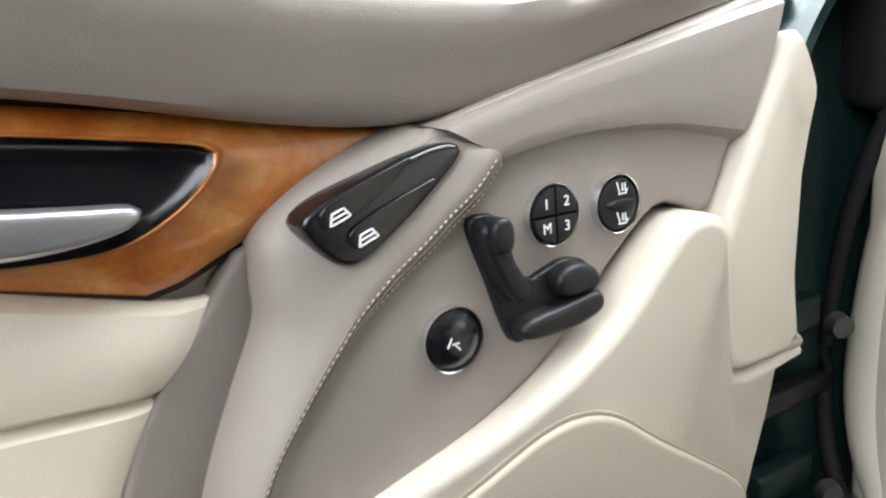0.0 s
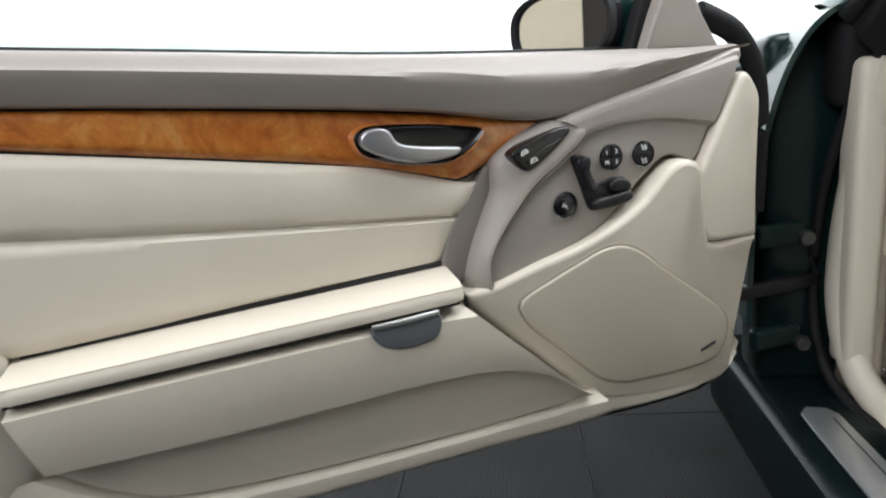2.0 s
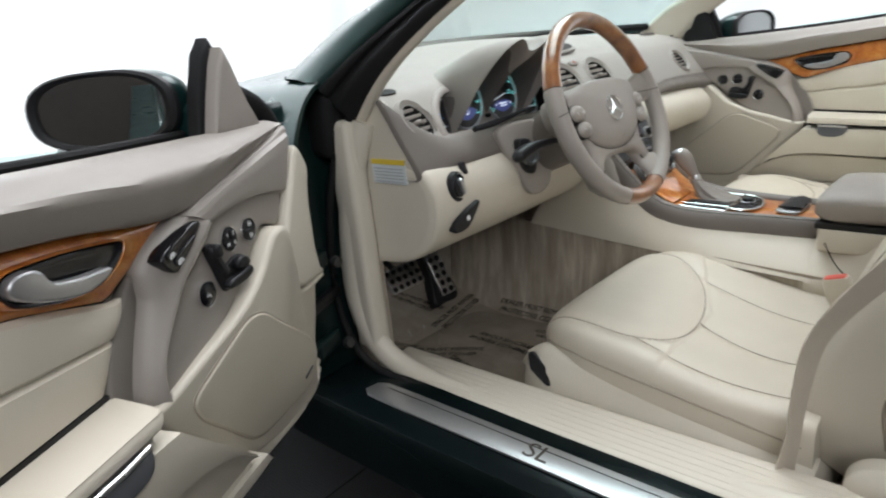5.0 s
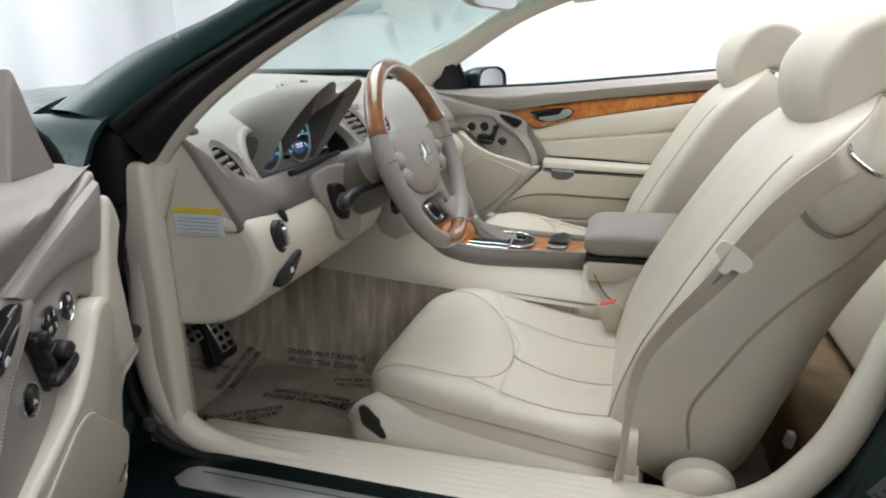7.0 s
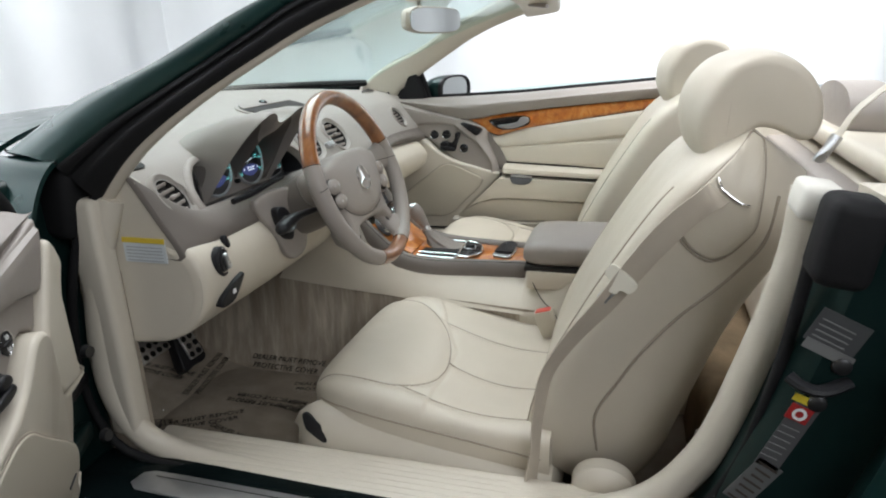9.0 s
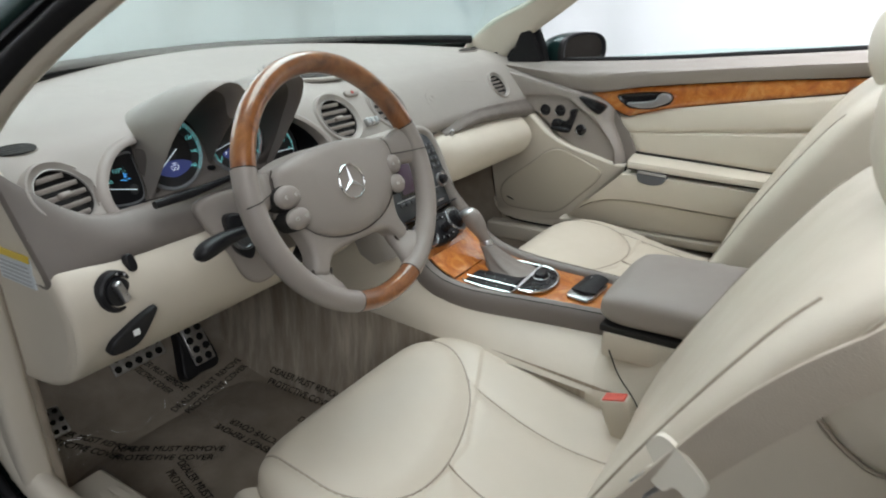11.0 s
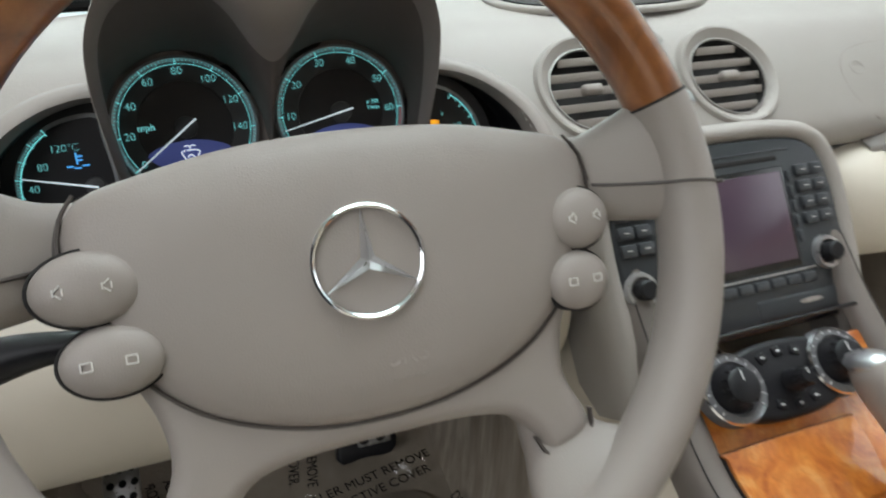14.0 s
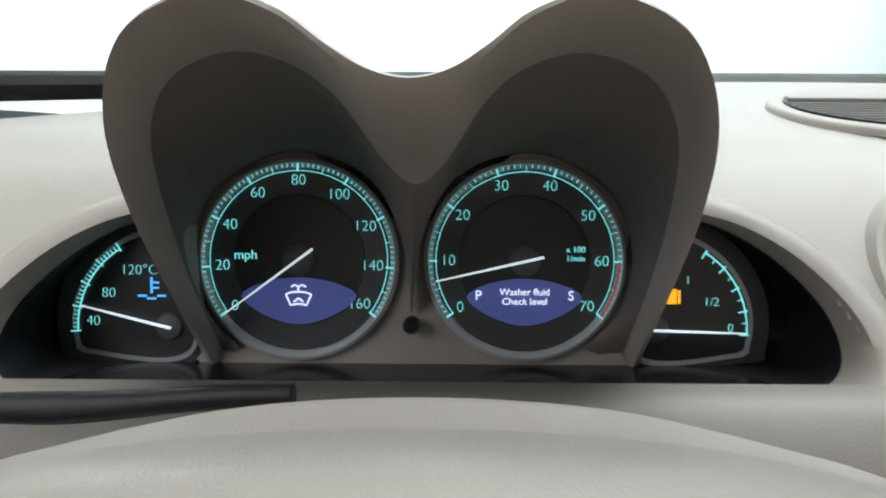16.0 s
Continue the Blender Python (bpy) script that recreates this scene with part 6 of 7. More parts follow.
def spoke_face(s, x, y):
    """A point on the front of an upper spoke or of the rim beside it."""
    z = interp(x, [(a, c) for a, b, c in SPOKE]) + 0.0122
    off = (math.hypot(x, y - RC.y) - RW) / (RT * 1.03)
    if abs(off) < 1:
        z = max(z if x < 0.172 else -1.0, RT * 1.1536 * math.sqrt(1 - off * off))
    return Vector((s * x, y, z))


for s in (-1, 1):
    part("upper_spoke", spoke_loft([(s * x, y, z) for x, y, z in SPOKE], [0.030, 0.0235, 0.024, 0.030, 0.036], 0.0125), TAUPE, wheel, "taupe upper spoke")
    part("spoke_seam", sweep([spoke_face(s, 0.127 + 0.0635 * k / 30, 0.0085 - 0.0095 * (k / 30) ** 0.8) for k in range(31)], 0.0009, 0.0009, 6), SEAMT, wheel)
    part("spoke_root", spoke_loft([(s * 0.084, -0.104, -0.030), (s * 0.0895, -0.119, -0.0255), (s * 0.0965, -0.136, -0.0105), (s * 0.107, -0.151, -0.001)], [0.013, 0.021, 0.034, 0.062], 0.0135), TAUPE, wheel, "taupe leather at the rim")
    sm = [(0.1065, -0.1065), (0.1050, -0.1165), (0.094, -0.1250), (0.080, -0.1245), (0.0735, -0.1145)]
    part("spoke_seam", sweep(spline([(s * x, y, -0.0150) for x, y in sm], 24), 0.0010, 0.0024, 6), SEAMT, wheel)
    # two lobed button pods
    for k, (bx, by, rx, ry) in enumerate(((0.1135, -0.0030, 0.0222, 0.0158), (0.1085, -0.0338, 0.0208, 0.0152))):
        if s > 0:
            bx, by, rx = bx - 0.003, by - 0.0045, 0.0168
        m = pose(s * bx, by, -0.0045)
        b = part("button_pod", lathe([(0, 0.0105), (0.3, 0.0102), (0.55, 0.0093), (0.78, 0.0076), (0.93, 0.0050), (1.0, 0.0), (1.0, -0.02)], 36, m @ Matrix.Diagonal((rx, ry, 1, 1))), TAUPE, wheel, "oval multifunction button")
        part("pod_gap", lathe([(1.0, 0.0015), (1.055, 0.0012), (1.055, -0.02)], 36, m @ Matrix.Diagonal((rx, ry, 1, 1))), DARK, b)
        for dx in (-0.009, 0.009):
            sym = bmesh.new()
            for x, y, l, a in (((0, 0.002, 0.0034, 40), (0, -0.002, 0.0034, -40), (-0.002, 0, 0.0034, 90), (0.002, 0, 0.0034, 90)) if k == 0 else ((0, 0.002, 0.005, 0), (0, -0.002, 0.005, 0), (-0.0025, 0, 0.004, 90), (0.0025, 0, 0.004, 90))):
                add(sym, rbox(l * 0.85, 0.0006, 0.0006, m @ pose(dx * (rx / 0.0225) + x * 0.85, y * 0.85, 0.0102, 0, 0, a), 0))
            part("symbol", sym, SYMB, b)
words("embossing", "SRS", 0.013, pose(0.012, -0.0560, 0.0026), TAUPE, wheel, depth=0.0004)
words("embossing", "AIRBAG", 0.0048, pose(0.012, -0.0655, 0.0012), TAUPE, wheel, depth=0.0004)
# round badge: ring and three-armed emblem as plain bars
bc = Matrix.Translation((0, -0.011, 0.0062))
part("badge_ring", lathe([(0.0252, 0.0), (0.0257, 0.0026), (0.0247, 0.0034), (0.0236, 0.0026), (0.0232, 0.0)], 56, bc), CHROME, wheel, "chrome badge ring")
em = bmesh.new()
for k in range(3):
    a = 90 + 120 * k
    t, l, r = polar(0.0240, a), polar(0.0036, a + 60), polar(0.0036, a - 60)
    vs = [em.verts.new(bc @ (v + Vector((0, 0, z)))) for v, z in ((t, 0.0012), (l, 0.0008), (Vector((0, 0, 0)), 0.0046), (r, 0.0008))]
    em.faces.new((vs[0], vs[1], vs[2]))
    em.faces.new((vs[0], vs[2], vs[3]))
part("badge", em, SILVER, wheel, "chrome three-pointed emblem", 20)
cowl = []
for f, g, dy, z in ((0.80, 0.86, -0.010, -0.034), (1.02, 1.02, -0.012, -0.048), (1.10, 1.08, -0.016, -0.085), (1.05, 1.08, -0.020, -0.13), (0.95, 1.0, -0.026, -0.19), (0.9, 0.95, -0.03, -0.25)):
    cowl.append([Vector((q.x * f, q.y * g + dy, z)) for q in ellipse(0.062, 0.056, 40, 2.8)])
# the darker fascia leather here stands for shade under the wheel
part("column_cowl", loft(cowl, True, True), FASCIAT, wheel, "taupe steering column cowl", 50)
part("column_shroud", loft([[Vector((p.x * fx, p.y * (fy if p.y > 0 else 0.5), z)) for p in po] for fx, fy, z in ((0.97, 0.97, -0.036), (0.98, 1.02, -0.052), (0.96, 1.06, -0.066), (0.92, 1.07, -0.075), (0.84, 1.0, -0.083), (0.6, 0.8, -0.088))], True, True), TAUPE, wheel, "taupe cover behind the airbag", 60)
part("wheel_back", loft([[Vector((q.x * f, q.y * f - 0.022, z)) for q in ellipse(0.098, 0.066, 48, 2.6)] for f, z in ((1.0, -0.020), (0.98, -0.032), (0.80, -0.042), (0.55, -0.046))], True, True), TAUPE, wheel, "taupe back of the airbag hub", 50)
# stalks
STALK = [(-0.415, 0.162, 0.777), (-0.445, 0.166, 0.774), (-0.500, 0.177, 0.7645), (-0.560, 0.185, 0.760)]
lever_path = even(spline([(-0.055, -0.035, -0.065), (-0.10, -0.032, -0.062), (-0.15, -0.028, -0.078), (-0.188, -0.032, -0.086), (-0.218, -0.040, -0.086)], 60), 28)
part("stalk", sweep(lever_path, 0.0125, 0.0165, 18, taper=[interp(k / 27, [(0, 0.36), (0.3, 0.40), (0.55, 0.62), (0.75, 0.95), (0.88, 1.0), (0.95, 0.84), (0.985, 0.52), (1, 0.15)]) for k in range(28)]), BLACK, wheel, "black indicator stalk")
part("stalk", spoke_loft([(-0.055, -0.070, -0.065), (-0.075, -0.080, -0.06), (-0.090, -0.088, -0.055)], [0.006, 0.009, 0.009], 0.008), BLACK, wheel, "short black cruise stalk")
part("stalk", spoke_loft([WM.inverted() @ Vector(q) for q in STALK], [0.004, 0.0048, 0.0065, 0.0055], 0.0055), BLACK, wheel, "black wiper stalk")

# ---- centre console ----
con = thing("center_console", ID, "taupe and cream centre console with walnut top", "console")
# path of the console's top: y, z of its middle, half width
SPINE = [(0.215, 0.70), (0.170, 0.655), (0.130, 0.605), (0.085, 0.560), (0.045, 0.525), (0.0, 0.505), (-0.06, 0.494), (-0.15, 0.488), (-0.30, 0.482)]
sp = spline([(0, y, z) for y, z in SPINE], 50)


def across(i, pts):
    """A cross-section of the console at spine point i: x and height off the spine along its normal."""
    a, b = sp[max(0, i - 1)], sp[min(49, i + 1)]
    t = (b - a).normalized()
    nrm = Vector((1, 0, 0)).cross(t)
    nrm = nrm if nrm.z > 0 else -nrm
    return [sp[i] + Vector((x, 0, 0)) + nrm * h for x, h in pts]


def edge(s, y):
    """Half width of the walnut top: beside the lever its near edge swings in towards the arm rest."""
    if s > 0:
        return 0.094
    return soft(y, [(-0.30, 0.022), (-0.20, 0.040), (-0.127, 0.057), (-0.05, 0.079), (0.0, 0.090), (0.05, 0.094), (0.30, 0.094)])


for s in (-1, 1):
    rail = []
    for i in range(50):
        xi = edge(s, sp[i].y)
        rail.append(spline(across(i, [(s * xi, -0.004), (s * (xi + 0.004), 0.006), (s * (xi + 0.014), 0.011), (s * (xi + 0.027), 0.006), (s * (xi + 0.034), -0.010), (s * (xi + 0.034), -0.035)]), 16))
    part("side_rail", loft(rail, False, False), FASCIAT, con, "dark taupe leather console rail")
    part("rail_seam", sweep([across(i, [(s * (edge(s, sp[i].y) + 0.0245), 0.0082)])[0] for i in range(50)], 0.0007, 0.0007, 6), DARK, con, "fine dark seam along the rail")

    def flank(u, v):
        p = sp[min(49, int(u * 49 + 0.5))]
        top = Vector((s * (edge(s, p.y) + 0.033), p.y, p.z - 0.028))
        low = Vector((s * 0.150, p.y + 0.15 * (1 - u), 0.392 + 0.05 * (1 - u)))
        q = top.lerp(low, v)
        q.x += s * 0.008 * math.sin(math.pi * v)
        return q

    part("side_panel", surface(flank, 50, 14), CREAM, con, "cream console side")

    def carpet_side(u, v):
        return Vector((s * (0.143 + 0.035 * v * v), 0.66 - 1.04 * u, 0.46 - 0.06 * u - 0.30 * v))

    part("tunnel_carpet", surface(carpet_side, 20, 8), PILE, con, "beige carpet on the tunnel side")
    def rear_side(u, v):
        xt = 0.1265 - (0.0935 - edge(s, -0.29)) * (1 - min(1.0, u / 0.3))
        return Vector((s * (xt + (0.150 - xt) * min(1.0, v / 0.26)), -0.29 - 0.42 * u, 0.47 - 0.30 * v))

    part("rear_side_panel", surface(rear_side, 20, 27), CREAM, con, "cream rear console side")
    part("panel_joint", sweep(spline([(s * 0.1275, -0.318, 0.470), (s * 0.1378, -0.340, 0.435), (s * 0.1490, -0.375, 0.400), (s * 0.1505, -0.398, 0.350)], 16), 0.0012, 0.0012, 6), DARK, con)
part("tunnel", rbox(0.24, 1.30, 0.20, pose(0, -0.07, 0.262), 0.01), CARPET, con, "carpeted tunnel under the console")
wood = loft([across(i, [(-edge(-1, sp[i].y) - 0.001, 0.0015), (-edge(-1, sp[i].y) * 0.75, 0.004), (0.02, 0.006), (0.07, 0.004), (0.0945, 0.0), (0.09, -0.01), (-edge(-1, sp[i].y), -0.01)]) for i in range(13, 50)], True, True)
part("wood_top", wood, BURL, con, "glossy burl walnut console top")
# radio and screen
KEYG = plain("key_grey", (0.055, 0.060, 0.066), 0.4)
UNIT = varied("radio_grey", (0.035, 0.040, 0.045), 0.06, 30, 0.00004, 1500, 0, 1, 0.42)
RM = fr((0.0, 0.188, 0.677), (1, 0, 0), (0, 0.42, 0.91))
UNITP = [(-0.108, -0.098), (-0.121, -0.060), (-0.124, 0.0), (-0.119, 0.040), (-0.104, 0.060), (-0.070, 0.0675), (0.0, 0.0695), (0.065, 0.0675), (0.098, 0.060), (0.113, 0.040), (0.118, 0.0), (0.116, -0.060), (0.105, -0.098)]
unit = sp2(UNITP, 90)
radio = part("radio_unit", prism(unit, 0.016, 0.003, 3, RM @ pose(0, 0, 0.002)), UNIT, con, "dark grey radio and navigation unit")
part("screen_frame", rbox(0.116, 0.094, 0.003, RM @ pose(0.006, -0.006, 0.0175), 0.002), GLOSSB, radio)
part("screen", rbox(0.104, 0.082, 0.003, RM @ pose(0.008, -0.005, 0.0185), 0.001), plain("screen_purple", (0.085, 0.055, 0.080), 0.16), radio, "dim purplish display screen")
part("disc_slot", rbox(0.128, 0.0045, 0.002, RM @ pose(-0.004, 0.0490, 0.0178), 0.0008), DARK, radio, "disc slot")
part("slot_lip", rbox(0.150, 0.0016, 0.002, RM @ pose(0, 0.0560, 0.0178), 0.0005), KEYG, radio)
part("key_strip", rbox(0.150, 0.0018, 0.0016, RM @ pose(0.004, -0.0560, 0.0182), 0.0005), SILVER, radio, "thin silver strip")
for c in range(8):
    part("key", rbox(0.0150, 0.0085, 0.004, RM @ pose(-0.058 + 0.0180 * c, -0.0640, 0.0182), 0.0015, 2), KEYG, radio)
for c in range(5):
    part("strip_key", rbox(0.0045, 0.0105, 0.003, RM @ pose(0.0690, 0.030 - 0.0140 * c, 0.0185), 0.001, 2), KEYG, radio)
for s in (-1, 1):
    for r in range(4):
        for c in range(2):
            k = part("key", rbox(0.0150, 0.0110, 0.0055, RM @ pose(s * 0.0945 + 0.0085 * (2 * c - 1) - (0.010 if s < 0 else 0.002), 0.0340 - 0.0150 * r, 0.0195), 0.002, 2), KEYG, radio)
            part("key_mark", rbox(0.0050, 0.0009, 0.0004, RM @ pose(s * 0.0945 + 0.0085 * (2 * c - 1) - (0.010 if s < 0 else 0.002), 0.0340 - 0.0150 * r, 0.0224), 0), SYMB, k)
    kx = -0.1085 if s < 0 else 0.0935
    part("knob", lathe([(0, 0.0140), (0.0070, 0.0140), (0.0085, 0.0125), (0.0095, 0.0)], 28, RM @ pose(kx, -0.0450, 0.018)), BLACK, radio, "black rotary knob")
    part("knob_ring", lathe([(0.0105, 0.0), (0.0115, 0.0045), (0.0145, 0.0045), (0.0160, 0.0)], 32, RM @ pose(kx, -0.0450, 0.0178)), SILVER, radio, "silver knob ring")
part("bay_back", rbox(0.215, 0.036, 0.010, RM @ pose(-0.003, -0.0880, 0.004), 0.002), GLOSSB, con, "gloss black storage bay")
part("drive_door", rbox(0.108, 0.0200, 0.014, RM @ pose(0.0580, -0.0860, 0.012), 0.003), UNIT, con, "dark slot cover")
part("cover_mark", prism(ellipse(0.0130, 0.0022, 20, 2), 0.001, 0, 1, RM @ pose(0.0640, -0.0845, 0.0190)), SILVER, con, "small bright oval mark")
# taupe bay round the radio, flowing down into the console rails
BAYO = [(-0.141, -0.150), (-0.145, -0.060), (-0.146, 0.0), (-0.141, 0.052), (-0.118, 0.080), (-0.070, 0.0895), (0.0, 0.0915), (0.070, 0.0895), (0.116, 0.080), (0.136, 0.052), (0.140, 0.0), (0.138, -0.060), (0.134, -0.150)]
BAYI = [(-0.104, -0.150)] + UNITP[1:-1] + [(0.100, -0.150)]
bo, bi = through_pts([(x, y, 0) for x, y in BAYO], 7), through_pts([(x, y, 0) for x, y in BAYI], 7)
bay = [[RM @ (a.lerp(b, f) + Vector((0, 0, z))) for a, b in zip(bo, bi)] for f, z in ((0.0, -0.060), (0.0, -0.006), (0.14, 0.010), (0.40, 0.0195), (0.66, 0.0215), (0.88, 0.0190), (0.99, 0.012), (1.0, 0.002))]
part("radio_bay", loft(bay, False, False), DASHT, con, "light taupe bay round the radio", 60)
# chrome line between the radio bay and the walnut
part("bay_trim", sweep([(x, 0.1185, 0.6045) for x in (-0.095, -0.04, 0.04, 0.098)], 0.0022, 0.0018, 8), GLOSSB, con, "gloss black line over the walnut")
# climate controls: a black panel with two ringed end knobs and a plain middle one
DIALG = varied("dial_grey", (0.13, 0.13, 0.135), 0.3, 600, 0, 1, 0, 1, 0.4, 0.3)
AM = fr((-0.0195, 0.0860, 0.5720), (1, 0, 0), (0, 0.68, 0.73))
clim = part("climate_panel", prism(ellipse(0.060, 0.0315, 48, 2.5), 0.0135, 0.005, 4, AM), BLACK, con, "black climate control panel")
for s in (-1, 0, 1):
    r = 0.0275 if s else 0.0135
    km = AM @ pose(s * 0.0535, 0.002 if s else -0.004, 0.004 if s else 0.010)
    if s:
        part("knob_bed", lathe([(0.0, 0.0095), (r * 0.74, 0.0095), (r * 0.78, 0.0125), (r * 0.98, 0.0110), (r * 1.04, 0.0085), (r * 1.06, 0.0)], 44, km), DIALG, clim, "grey printed dial ring")
        part("knob_ring", lathe([(r * 0.97, 0.0108), (r * 1.0, 0.0128), (r * 1.04, 0.0108)], 44, km), CHROME, clim)
        for a in range(-130, 131, 20):
            q = polar(r * 0.89, 90 - a)
            part("dial_mark", rbox(0.0022, 0.0007, 0.0005, km @ pose(q.x, q.y, 0.0120, 0, 0, 90 - a), 0), WHITE, clim)
    part("knob", lathe([(0, 0.026), (r * 0.42, 0.026), (r * 0.50, 0.0245), (r * 0.56, 0.016), (r * 0.68, 0.0115), (r * 0.72, 0.006)], 36, km), BLACK, clim, "ribbed black climate knob")
    for a in range(0, 360, 30):
        q = polar(r * 0.53, a)
        part("knob_rib", rbox(0.0016, 0.0016, 0.009, km @ pose(q.x, q.y, 0.019, 0, 0, a), 0.0004, 1), BLACK, clim)
    part("pointer", rbox(0.0008, r * 0.30, 0.0005, km @ pose(0, r * 0.28, 0.0262), 0), WHITE, clim)
for a in (62, 90, 118, 242, 270, 298):
    q = polar(1.0, a)
    k = part("key", rbox(0.0095, 0.0075, 0.004, AM @ pose(q.x * 0.036, q.y * 0.0215, 0.0135, 0, 0, (a - 90 if a < 180 else a - 270) * 0.7), 0.0015, 2), BLACK, clim)
    part("key_mark", rbox(0.0034, 0.0010, 0.0004, AM @ pose(q.x * 0.036, q.y * 0.0215, 0.0157), 0), WHITE, clim)
TM = fr((-0.0350, 0.0320, 0.5235), (1, 0, 0), (0, 0.84, 0.54))
LIDP = [(-0.063, 0.026), (-0.056, 0.030), (0.058, 0.030), (0.064, 0.026), (0.062, 0.0), (0.052, -0.026), (0.044, -0.030), (-0.050, -0.030), (-0.057, -0.026), (-0.064, 0.0)]
part("ashtray_lid", prism(sp2(LIDP, 60), 0.0085, 0.004, 4, TM), BURL, con, "walnut ashtray lid")
part("lid_gap", prism(sp2([(x * 1.02, y * 1.045) for x, y in LIDP], 60), 0.0052, 0, 1, TM), DARK, con)
# shift gate: chrome frame, black keys beside the boot, and a rounded control plate behind it
GZ = 0.5005
GM = fr((0, -0.06, GZ), (1, 0, 0), (0, 1, 0.045))


def ring_on(outline, width, height, m, z=0.0):
    """A raised rounded bead along a closed outline."""
    return sweep([m @ Vector((p.x, p.y, z)) for p in outline], width, height, 8, closed=True)


GATE = [(-0.080, 0.040), (-0.077, 0.052), (-0.066, 0.058), (0.0, 0.060), (0.052, 0.060), (0.061, 0.055), (0.064, 0.045), (0.067, 0.0), (0.068, -0.036), (0.063, -0.042), (0.0, -0.0445), (-0.055, -0.0485), (-0.069, -0.047), (-0.076, -0.040), (-0.081, 0.0)]
gate = sp2(GATE, 90)
part("shift_gate", prism(gate, 0.0045, 0.001, 2, GM @ pose(0, 0, -0.002)), GLOSSB, con, "gloss black shift gate plate")
part("gate_frame", ring_on(gate, 0.0021, 0.0022, GM, 0.0030), CHROME, con, "chrome shifter frame")
for x0, x1 in ((-0.0775, -0.057), (-0.0515, -0.0155)):
    key = sp2([(x0 + 0.002, 0.045), (x0 + 0.005, 0.050), (x1 - 0.005, 0.050), (x1 - 0.002, 0.046), (x1 + 0.004, 0.0), (x1 + 0.006, -0.036), (x1 + 0.001, -0.0405), (x0 + 0.009, -0.0405), (x0 + 0.004, -0.036), (x0 + 0.001, 0.0)], 48)
    k = part("gate_key", prism(key, 0.0050, 0.0015, 2, GM @ pose(0, 0, 0.0)), BLACK, con, "black shift gate strip")
    for j, y in enumerate((0.030, 0.008, -0.014)):
        part("gate_mark", rbox(0.0035 + 0.001 * (j % 2), 0.0010, 0.0004, GM @ pose((x0 + x1) / 2 + 0.002, y, 0.0052, 0, 0, 20), 0), SILVER, k)
part("frame_strip", sweep([GM @ Vector(q) for q in ((-0.0555, 0.056, 0.0040), (-0.0525, 0.0, 0.0044), (-0.0475, -0.047, 0.0040))], 0.0017, 0.0018, 8), CHROME, con, "chrome bar across the gate")
DPL = [(-0.046, -0.0505), (0.0, -0.0475), (0.066, -0.0440), (0.072, -0.050), (0.068, -0.068), (0.054, -0.086), (0.030, -0.098), (0.0, -0.1015), (-0.028, -0.096), (-0.046, -0.080), (-0.053, -0.062)]
dpl = sp2(DPL, 72)
ctrl = part("controller_plate", prism(dpl, 0.0060, 0.0025, 3, GM @ pose(0, 0, -0.002)), GLOSSB, con, "round-ended black control plate")
part("controller_rim", ring_on(dpl, 0.0026, 0.0026, GM, 0.0022), CHROME, con, "chrome rim of the control plate")
part("roof_switch", prism(ellipse(0.0175, 0.0130, 32, 2.4), 0.0115, 0.004, 4, GM @ pose(0.025, -0.064, 0.002, 0, 0, 12)), BLACK, ctrl, "black roof control knob")
part("switch_collar", ring_on(ellipse(0.0200, 0.0150, 36, 2.4), 0.0010, 0.0012, GM @ pose(0.025, -0.064, 0.0045, 0, 0, 12)), SILVER, ctrl)
for a, (x, y) in enumerate(((-0.030, -0.060), (-0.020, -0.080), (0.004, -0.088), (0.034, -0.084), (0.054, -0.064))):
    part("plate_key", rbox(0.0150, 0.0085, 0.0025, GM @ pose(x, y, 0.0040, 0, 0, (-40, -22, 0, 22, 45)[a]), 0.001, 2), BLACK, ctrl)
# leather boot, pleated, swept from a broad oblong foot up to the lever's collar
boot = []
for i in range(15):
    f = i / 14
    ring = []
    for p in ellipse(1, 1, 56, 3.4):
        hx, hy = 0.0375 * (1 - f) ** 0.9 + 0.0115 * f, 0.0500 * (1 - f) ** 1.3 + 0.0125 * f
        a = math.atan2(p.y, p.x)
        fold = 0.0024 * math.sin(7 * a + 3.0 * f) * math.sin(math.pi * min(1.0, f * 1.1)) * (1.2 - f)
        ring.append(Vector((0.0260 + (0.0225 - 0.0260) * f + p.x * (hx + fold), -0.0540 + 0.0520 * f ** 1.25 + p.y * (hy + fold), 0.5030 + 0.0430 * f ** 1.55)))
    boot.append(ring)
part("shift_boot", loft(boot, True, True), varied("dark_taupe_boot", (0.205, 0.180, 0.160), 0.06, 10, 0.0002, 900, 0.002, 60, 0.5), con, "folded taupe leather shift boot", 70)
stem = spline([(0.0225, -0.003, 0.542), (0.0210, 0.004, 0.562), (0.0160, 0.020, 0.590), (0.0090, 0.034, 0.612)], 16)
part("shift_lever", sweep(stem, 0.0140, 0.0170, 20, taper=[0.72, 0.72, 0.72, 0.74, 0.78, 0.84, 0.92, 1.0, 1.08, 1.15, 1.21, 1.25, 1.26, 1.24, 1.16, 0.98], up=(0, 1, 0.3)), TAUPE, con, "taupe leather gear lever")
part("lever_cap", lathe([(0, 0.0075), (0.5, 0.007), (0.85, 0.0045), (1.0, 0.0), (0.9, -0.004)], 28, fr((0.0090, 0.0345, 0.611), (1, 0, 0.18), (0, 0.93, -0.36)) @ Matrix.Diagonal((0.0150, 0.0185, 1, 1))), SILVER, con, "satin silver lever cap")
